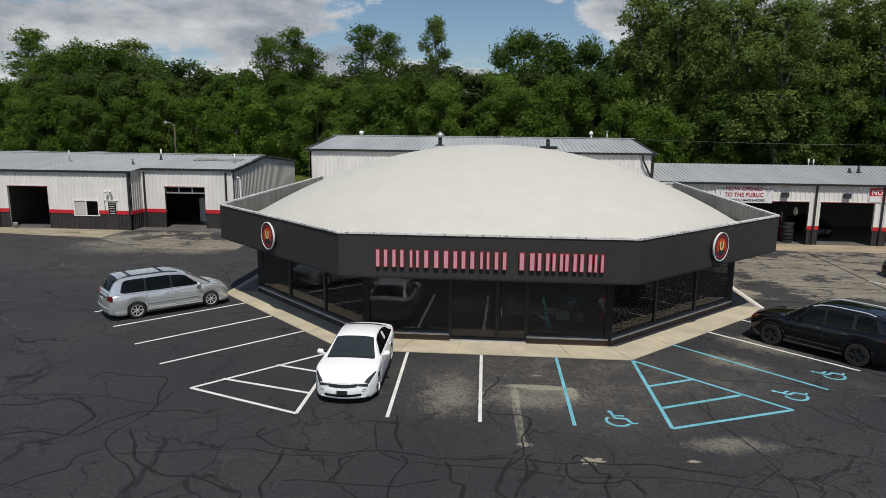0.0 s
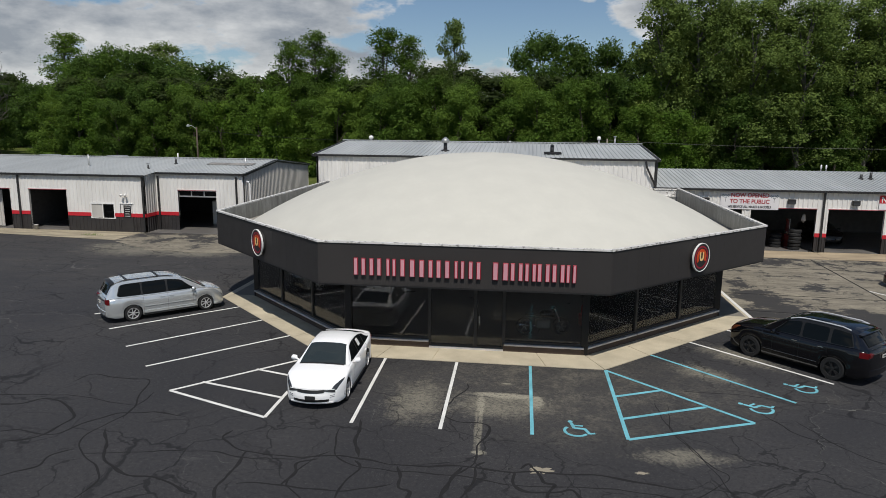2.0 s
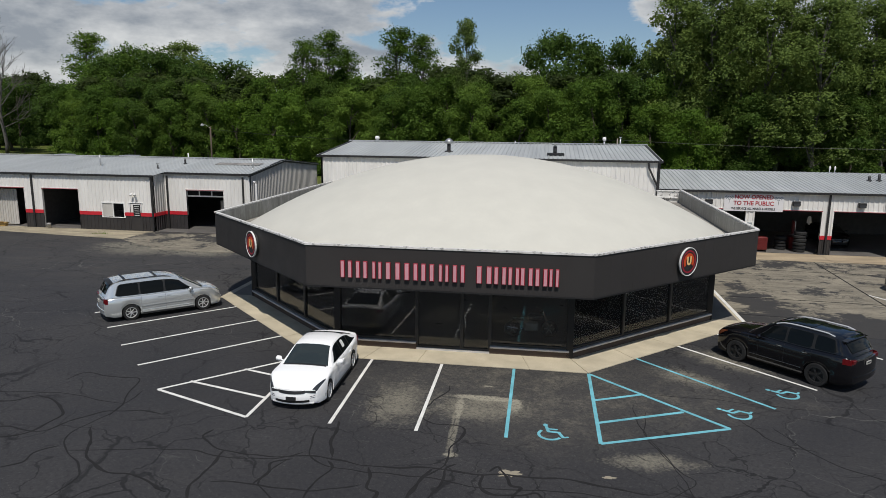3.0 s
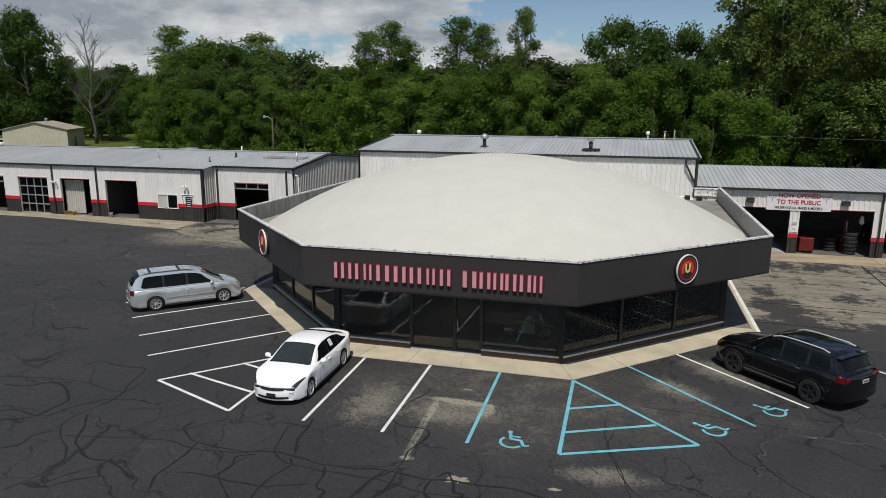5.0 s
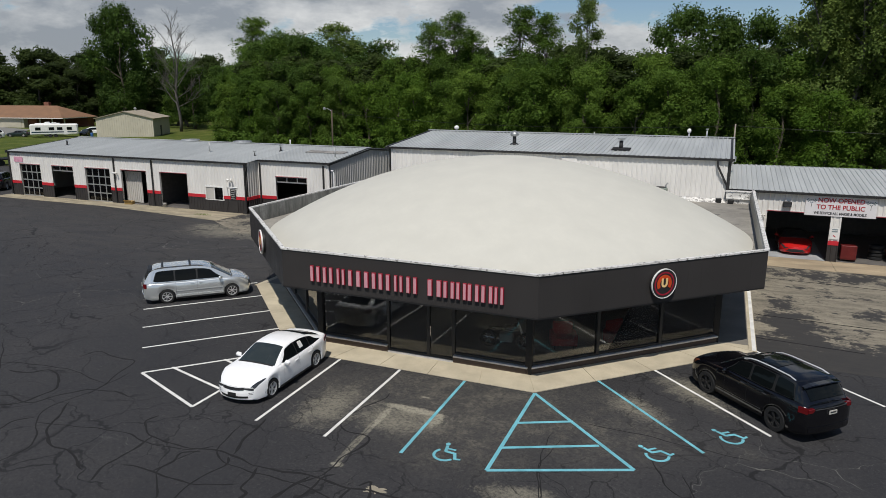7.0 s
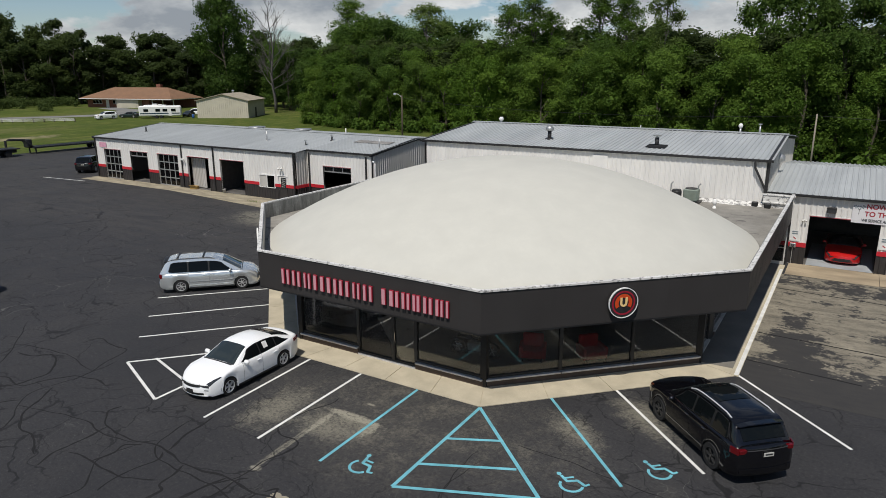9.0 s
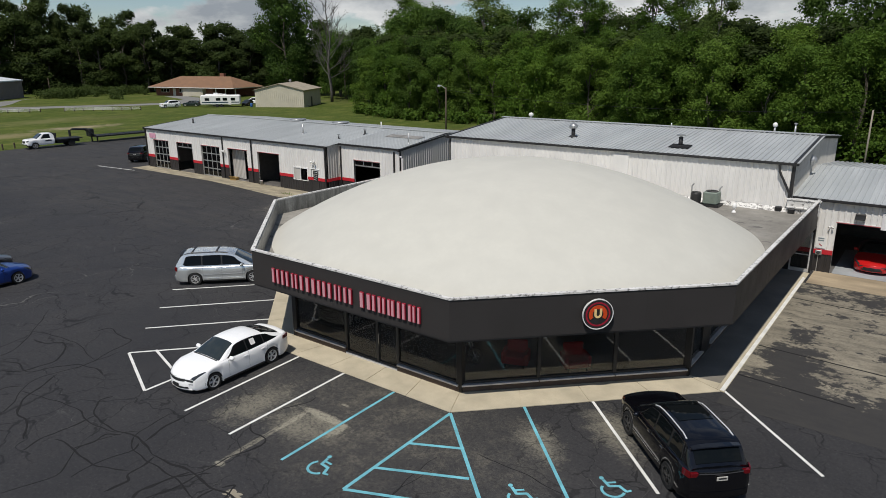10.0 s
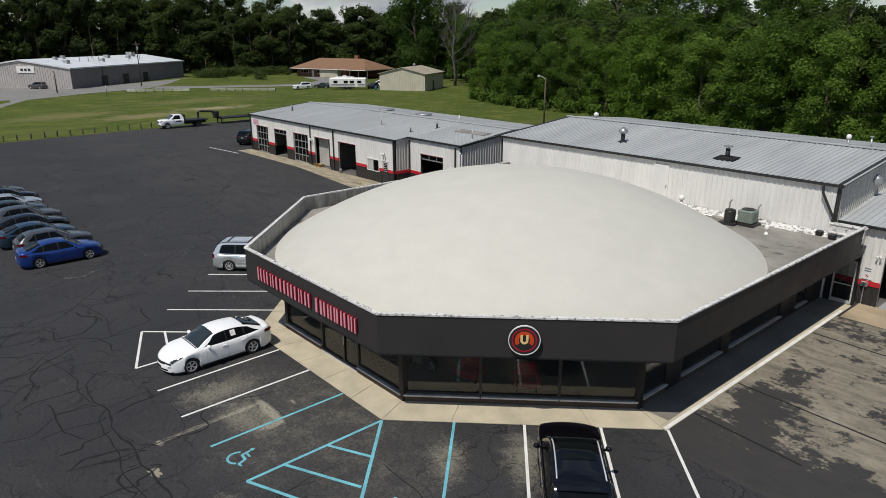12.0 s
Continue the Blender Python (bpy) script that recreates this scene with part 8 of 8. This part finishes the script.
# things in the open bays
def tyre_stack(x, y, n, label):
    for k in range(n):
        t = part("tyre", lathe(bmesh.new(), [(0.22, 0.02), (0.33, 0.0), (0.40, 0.05), (0.40, 0.18), (0.33, 0.23), (0.22, 0.21)], 24, Matrix.Translation((x + 0.05 * math.sin(k * 3), y + 0.04 * math.cos(k * 5), 0.03 + 0.232 * k))), RUBBER, smooth=False)
        tagged(t, label, "tyre", "stacked tyres")


tyre_stack(20.25, 25.85, 6, "black tyre in a tall stack inside a bay")
tyre_stack(19.3, 26.7, 4, "black tyre in a low stack inside a bay")
CHEST_RED = plain("dark_red_enamel", (0.13, 0.01, 0.01), 0.4)
chest = thing("tool_chest", "red rolling tool chest inside a bay", "tool chest", pose(17.65, 25.6, 0.03))
part("cabinet", cube(-0.42, 0.42, -0.28, 0.28, 0.12, 0.98, bevel=0.02), CHEST_RED, chest)
for k in range(4):
    part("drawer", cube(-0.38, 0.38, -0.295, -0.28, 0.2 + 0.19 * k, 0.36 + 0.19 * k), CHEST_RED, chest)
for x in (-0.35, 0.35):
    for y in (-0.2, 0.2):
        part("caster", lathe(bmesh.new(), [(0.05, 0), (0.06, 0.06), (0.05, 0.12)], 10, Matrix.Translation((x, y, 0))), PLASTIC, chest)
changer = thing("tyre_changer", "dark red tyre changing machine inside a bay", "machine", pose(20.35, 27.2, 0.03))
part("base_cabinet", cube(-0.4, 0.4, -0.35, 0.35, 0.0, 0.85, bevel=0.03), CHEST_RED, changer)
part("turntable", lathe(bmesh.new(), [(0.1, 0.85), (0.1, 0.93), (0.3, 0.94), (0.3, 0.98)], 18), GALV, changer)
part("column", cube(-0.08, 0.08, 0.3, 0.5, 0.0, 1.9, bevel=0.02), CHEST_RED, changer)
part("arm", tube(bmesh.new(), [(0, 0.4, 1.85), (0, 0.0, 1.9), (0, -0.05, 1.2)], [0.045, 0.04, 0.025], 8), GALV, changer)
hook = thing("rag_bundle", "white cloth hanging on the bay wall", "cloth", pose(21.0, 26.6, 2.15))
part("cloth", lathe(bmesh.new(), [(0.03, 0.25), (0.1, 0.18), (0.13, 0.0), (0.16, -0.2), (0.09, -0.26)], 10), WHITE, hook, smooth=True)
sheet = part("paper_sheet", cube(21.14, 21.16, 26.9, 27.2, 1.75, 2.1), WHITE)
tagged(sheet, "white paper sheet pinned on the bay wall", "paper")
hose = [Vector((21.35 + 0.45 * math.cos(k * 0.7) * (1 - k / 40), 25.1 + 0.25 * math.sin(k * 0.7), 0.045 + 0.002 * k)) for k in range(26)]
tagged(part("air_hose", tube(bmesh.new(), hose, [0.02] * 26, 6), PLASTIC), "black air hose coiled on the apron", "hose")
CARD = plain("cardboard", (0.42, 0.27, 0.09), 0.9)
carton = thing("cardboard_box", "open brown box on the apron by a bay", "box", pose(-39.15, 24.25, 0.03, 0, 0, 14))
part("carton", cube(-0.36, 0.36, -0.25, 0.25, 0.0, 0.28, bevel=0.01), CARD, carton)
for s_, a_ in ((-1, 35), (1, -28)):
    part("flap", cube(-0.35, 0.35, 0.0, 0.22, -0.006, 0.006, Matrix.Translation((0, 0.25 * s_, 0.28)) @ pose(0, 0, 0, a_ * s_ if s_ > 0 else 180 - a_, 0, 0)), CARD, carton)
pail = thing("bucket", "pale plastic bucket beside a bay opening", "bucket", pose(-34.95, 24.2, 0.02))
part("tub", lathe(bmesh.new(), [(0.12, 0.0), (0.155, 0.34), (0.165, 0.35), (0.165, 0.37), (0.14, 0.37), (0.11, 0.03)], 18), SIDING_GREY, pail, smooth=True)
part("bail", tube(bmesh.new(), [(-0.16, 0, 0.34), (-0.12, -0.12, 0.28), (0, -0.17, 0.25), (0.12, -0.12, 0.28), (0.16, 0, 0.34)], [0.006] * 5, 5), GALV, pail)
weed = bmesh.new()
for k in range(60):
    a, q, h = rng.random() * 6.28, 0.5 * rng.random(), 0.08 + 0.16 * rng.random()
    x, y = q * math.cos(a) * 1.6, q * math.sin(a) * 0.5
    p = [weed.verts.new(v) for v in ((x - 0.012, y, 0.0), (x + 0.012, y, 0.0), (x + 0.09 * math.cos(a), y + 0.09 * math.sin(a), h))]
    weed.faces.new(p)
tuft = tagged(part("weed_tuft", weed, LEAF_C), "tuft of weeds at the edge of the apron", "weeds")
tuft.matrix_basis = pose(-29.16, 22.42, 0.015)

cabinet = thing("storage_cabinet", "pale grey storage cabinet inside a bay", "cabinet", pose(-22.7, 29.5, 0.03))
part("cabinet_body", cube(-0.5, 0.5, -0.25, 0.25, 0, 1.9, bevel=0.015), SIDING_GREY, cabinet)
for s in (-1, 1):
    dr = part("cabinet_door", cube(0.25 * s - 0.235, 0.25 * s + 0.235, -0.27, -0.252, 0.06, 1.84, bevel=0.008), SIDING, cabinet)
    part("handle", cube(0.05 * s - 0.012, 0.05 * s + 0.012, -0.3, -0.27, 0.9, 1.05), CHROME, dr)


# ---- behind the shop glass ----
RED_CLOTH = plain("red_upholstery", (0.55, 0.02, 0.02), 0.7, vary=0.15)
for x, y, turn in ((6.95, 5.55, 45), (4.95, 4.45, 20)):
    ch = thing("armchair", "red upholstered armchair behind the shop glass", "armchair", pose(x, y, 0.115, 0, 0, turn), "showroom armchairs")
    part("seat", cube(-0.4, 0.4, -0.38, 0.35, 0.14, 0.45, bevel=0.05), RED_CLOTH, ch)
    part("backrest", cube(-0.4, 0.4, 0.25, 0.42, 0.40, 0.95, bevel=0.05), RED_CLOTH, ch)
    for s in (-1, 1):
        part("armrest", cube(0.44 * s - 0.08, 0.44 * s + 0.08, -0.36, 0.38, 0.14, 0.62, bevel=0.04), RED_CLOTH, ch)
        for yy in (-0.3, 0.3):
            part("leg", cube(0.36 * s - 0.03, 0.36 * s + 0.03, yy - 0.03, yy + 0.03, 0.0, 0.15), PLASTIC, ch)
bike = thing("motorcycle", "dark motorcycle on show behind the glass", "motorcycle", pose(2.9, 3.5, 0.115, 0, 0, 8))
for x in (-0.72, 0.72):
    wh = part("wheel", arc_plate(0.22, 0.33, 0, 360, -0.06, 0.06, Matrix.Translation((x, 0, 0.33)) @ pose(0, 0, 0, 90, 0, 0), 26), RUBBER, bike)
    sp = bmesh.new()
    for k in range(6):
        box(sp, 0.02, 0.23, -0.012, 0.012, -0.01, 0.01, Matrix.Translation((x, 0, 0.33)) @ pose(0, 0, 0, 90, 0, 0) @ pose(0, 0, 0, 0, 0, 60 * k))
    part("spoke_set", sp, RIM, wh)
part("engine", cube(-0.28, 0.28, -0.16, 0.16, 0.26, 0.62, bevel=0.05), GALV, bike)
part("fuel_tank", lathe(bmesh.new(), [(0.05, -0.3), (0.15, -0.2), (0.17, 0.05), (0.1, 0.3)], 14, Matrix.Translation((0.15, 0, 0.8)) @ pose(0, 0, 0, 0, 90, 0)), PAINT_BLACK, bike, smooth=True)
part("saddle", cube(-0.75, -0.1, -0.13, 0.13, 0.72, 0.82, bevel=0.04), PLASTIC, bike)
part("fork", tube(bmesh.new(), [(0.72, 0.1, 0.33), (0.45, 0.12, 1.0)], [0.03, 0.03], 8), CHROME, bike)
part("fork", tube(bmesh.new(), [(0.72, -0.1, 0.33), (0.45, -0.12, 1.0)], [0.03, 0.03], 8), CHROME, bike)
part("handlebar", tube(bmesh.new(), [(0.25, 0.42, 1.08), (0.42, 0.2, 1.1), (0.42, -0.2, 1.1), (0.25, -0.42, 1.08)], [0.018] * 4, 8), CHROME, bike)
part("exhaust_pipe", tube(bmesh.new(), [(0.2, 0.2, 0.35), (-0.3, 0.22, 0.25), (-0.95, 0.22, 0.32)], [0.035, 0.04, 0.05], 8), CHROME, bike)
part("stand", tube(bmesh.new(), [(-0.05, 0.1, 0.28), (-0.12, 0.28, 0.0)], [0.015, 0.015], 6), CHROME, bike)
desk = thing("reception_desk", "plain wooden reception desk in the dim showroom", "desk", pose(-4.5, 11.0, 0.115, 0, 0, -20))
part("desk_top", cube(-1.4, 1.4, -0.4, 0.4, 1.0, 1.05, bevel=0.01), plain("desk_wood", (0.22, 0.13, 0.07), 0.5), desk)
part("desk_front", cube(-1.35, 1.35, -0.36, -0.3, 0.0, 1.0), BROWN, desk)
for x in (-1.3, 1.25):
    part("desk_side", cube(x, x + 0.05, -0.3, 0.36, 0.0, 1.0), BROWN, desk)

# ---- marks on the asphalt ----


def blotch(name, label, cx, cy, rx, ry, turn, material, z, seed, rough=0.35, n=44):
    """A flat ragged patch on the asphalt."""
    pts = []
    for k in range(n):
        t = 2 * math.pi * k / n
        f = 1 + rough * noise.noise((math.cos(t) * 1.7 + seed, math.sin(t) * 1.7, seed)) + rough * 0.6 * noise.noise((math.cos(t) * 5 + seed, math.sin(t) * 5, 3.0))
        p = pose(cx, cy, 0, 0, 0, turn) @ Vector((rx * f * math.cos(t), ry * f * math.sin(t), 0))
        pts.append((p.x, p.y))
    return tagged(part(name, prism(bmesh.new(), pts, -0.01, z), material), label, "asphalt patch", kind="structure")


blotch("asphalt_patch", "small bare patch of pale base", 2.7, -7.1, 0.27, 0.15, 10, APRON, 0.0016, 7.7, 0.9)
blotch("asphalt_patch", "small bare patch of pale base", 5.1, -6.85, 0.18, 0.06, 8, APRON, 0.0016, 2.2, 0.7)


def tar_line(points, width, seed):
    """A hand-poured line of crack sealer."""
    width *= 0.72
    bm = bmesh.new()
    top = 0.0018 + 0.00033 * (seed % 13)
    ps = [Vector((*p, 0)) for p in points]
    fine = []
    for i in range(len(ps) - 1):
        p0, p1, p2, p3 = ps[max(i - 1, 0)], ps[i], ps[i + 1], ps[min(i + 2, len(ps) - 1)]
        for k in range(8):
            t = k / 8
            q = 0.5 * (2 * p1 + (p2 - p0) * t + (2 * p0 - 5 * p1 + 4 * p2 - p3) * t * t + (3 * p1 - p0 - 3 * p2 + p3) * t ** 3)
            q += Vector((noise.noise((q.x * 1.3, q.y * 1.3, seed)), noise.noise((q.x * 1.3, q.y * 1.3, seed + 9)), 0)) * 0.12
            fine.append(q)
    fine.append(ps[-1])
    rows = []
    for i, q in enumerate(fine):
        d = (fine[min(i + 1, len(fine) - 1)] - fine[max(i - 1, 0)]).normalized()
        w = width * (0.42 + 0.75 * abs(noise.noise((q.x * 2, q.y * 2, seed + 5)))) * min(1.0, 0.15 + 0.3 * min(i, len(fine) - 1 - i))
        nrm = Vector((-d.y, d.x, 0)) * w
        rows.append([bm.verts.new(q + nrm * s + Vector((0, 0, z))) for s, z in ((-1, 0.0), (-0.6, top), (0.6, top), (1, 0.0))])
    for a, b in zip(rows, rows[1:]):
        for j in range(3):
            bm.faces.new((a[j], b[j], b[j + 1], a[j + 1]))
    bmesh.ops.recalc_face_normals(bm, faces=bm.faces)
    return tagged(part("tar_line", bm, TAR), "poured black crack sealer on asphalt", "crack sealer", "tar lines", "structure")


tar_line([(0.44, -1.73), (0.42, -2.4), (0.09, -3.2), (-0.07, -3.91), (0.28, -4.6), (1.3, -4.85), (1.06, -6.06), (1.09, -7.03), (0.7, -7.6)], 0.065, 1)
tar_line([(6.56, -2.65), (6.3, -4.2), (6.57, -5.46), (7.0, -7.62), (6.4, -9.5)], 0.035, 2)
tar_line([(-8.97, -3.97), (-8.97, -5.6), (-9.2, -7.0), (-8.63, -7.91), (-7.45, -8.93), (-7.7, -10.5)], 0.06, 3)
tar_line([(-2.77, -5.47), (-2.48, -6.83), (-1.87, -7.4), (-1.03, -7.64), (0.7, -7.6), (2.2, -7.9), (4.4, -7.7), (6.6, -8.1)], 0.06, 4)
tar_line([(-2.5, -6.8), (-3.3, -7.36), (-4.4, -7.5), (-5.67, -7.38), (-7.2, -7.6), (-8.63, -7.91)], 0.055, 5)
tar_line([(9.9, -3.2), (10.79, -5.13), (12.8, -6.4), (15.5, -7.2)], 0.055, 6)
tar_line([(-2.9, -7.3), (-3.1, -8.6), (-2.2, -9.6), (-2.6, -11.0)], 0.05, 7)
tar_line([(-14.5, -5.2), (-11.8, -4.6), (-9.0, -5.0)], 0.05, 8)
tar_line([(-16.5, -3.4), (-13.0, -6.2), (-12.0, -8.6), (-9.4, -9.6)], 0.05, 9)
tar_line([(-5.5, -6.1), (-5.5, -6.6), (-4.7, -7.2), (-3.3, -7.3), (-2.1, -7.1), (-0.8, -7.3)], 0.072, 10)
tar_line([(-0.8, -7.3), (0.5, -7.2), (1.5, -7.2), (2.7, -7.2), (4.0, -7.1), (5.2, -7.4), (6.2, -7.4)], 0.090, 11)
tar_line([(-2.3, -5.0), (-2.1, -5.6), (-2.1, -6.2), (-1.8, -7.1)], 0.107, 12)
tar_line([(-1.8, -7.2), (-1.6, -7.6), (-1.8, -8.3), (-1.9, -8.9), (-1.7, -9.4)], 0.072, 13)
tar_line([(-0.7, -7.3), (-0.6, -7.8), (-0.5, -8.3), (-0.2, -8.5), (-0.3, -9.2)], 0.090, 14)
tar_line([(0.8, -7.2), (0.6, -7.7), (0.5, -8.2), (0.5, -8.6), (0.8, -9.1)], 0.107, 15)
tar_line([(1.4, -6.8), (1.1, -7.2), (1.1, -7.9), (0.9, -8.6), (0.8, -9.2)], 0.072, 16)
tar_line([(2.2, -7.1), (2.4, -6.8), (2.5, -7.0), (2.7, -7.6), (3.0, -7.7), (2.8, -8.2), (2.8, -8.9)], 0.090, 17)
tar_line([(2.1, -7.2), (2.1, -7.8), (2.4, -8.1), (3.0, -8.1), (3.4, -7.9), (3.7, -8.4)], 0.107, 18)
tar_line([(6.2, -2.3), (6.2, -3.9), (6.5, -5.3), (6.9, -6.3), (7.2, -6.7), (6.8, -7.2), (6.0, -8.0)], 0.035, 19)
tar_line([(7.0, -1.4), (8.3, -1.4), (9.8, -1.6), (11.6, -1.8)], 0.045, 20)
tar_line([(9.0, -2.6), (9.4, -3.6), (9.8, -4.3), (10.6, -4.6)], 0.05, 21)
tar_line([(-12.0, -3.6), (-11.7, -2.9), (-10.5, -3.1), (-9.7, -3.1), (-9.3, -4.2), (-8.8, -5.9)], 0.072, 22)
tar_line([(-8.9, -6.5), (-8.3, -7.5), (-7.7, -8.2), (-6.9, -8.7), (-6.1, -8.8), (-5.0, -9.3)], 0.090, 23)
tar_line([(-13.3, -5.5), (-12.4, -5.4), (-11.8, -4.9), (-10.7, -5.5), (-10.2, -6.1), (-10.4, -7.2), (-11.0, -7.6)], 0.107, 24)
tar_line([(-9.0, -7.7), (-9.3, -8.2), (-9.3, -8.7), (-9.7, -9.1), (-10.1, -9.6)], 0.072, 25)
tar_line([(-4.6, -7.1), (-4.6, -7.8), (-4.6, -8.4), (-4.6, -9.0), (-4.4, -9.6)], 0.090, 26)
tar_line([(-2.8, -7.3), (-3.2, -7.6), (-3.1, -8.0), (-3.2, -8.6)], 0.107, 27)
tar_line([(-4.3, -8.7), (-3.6, -8.6), (-2.7, -8.7), (-1.8, -8.7), (-0.7, -8.2)], 0.072, 28)
tar_line([(-11.9, -7.2), (-11.2, -7.0), (-10.0, -7.0), (-9.6, -6.2), (-9.1, -5.5), (-7.3, -5.4)], 0.090, 29)
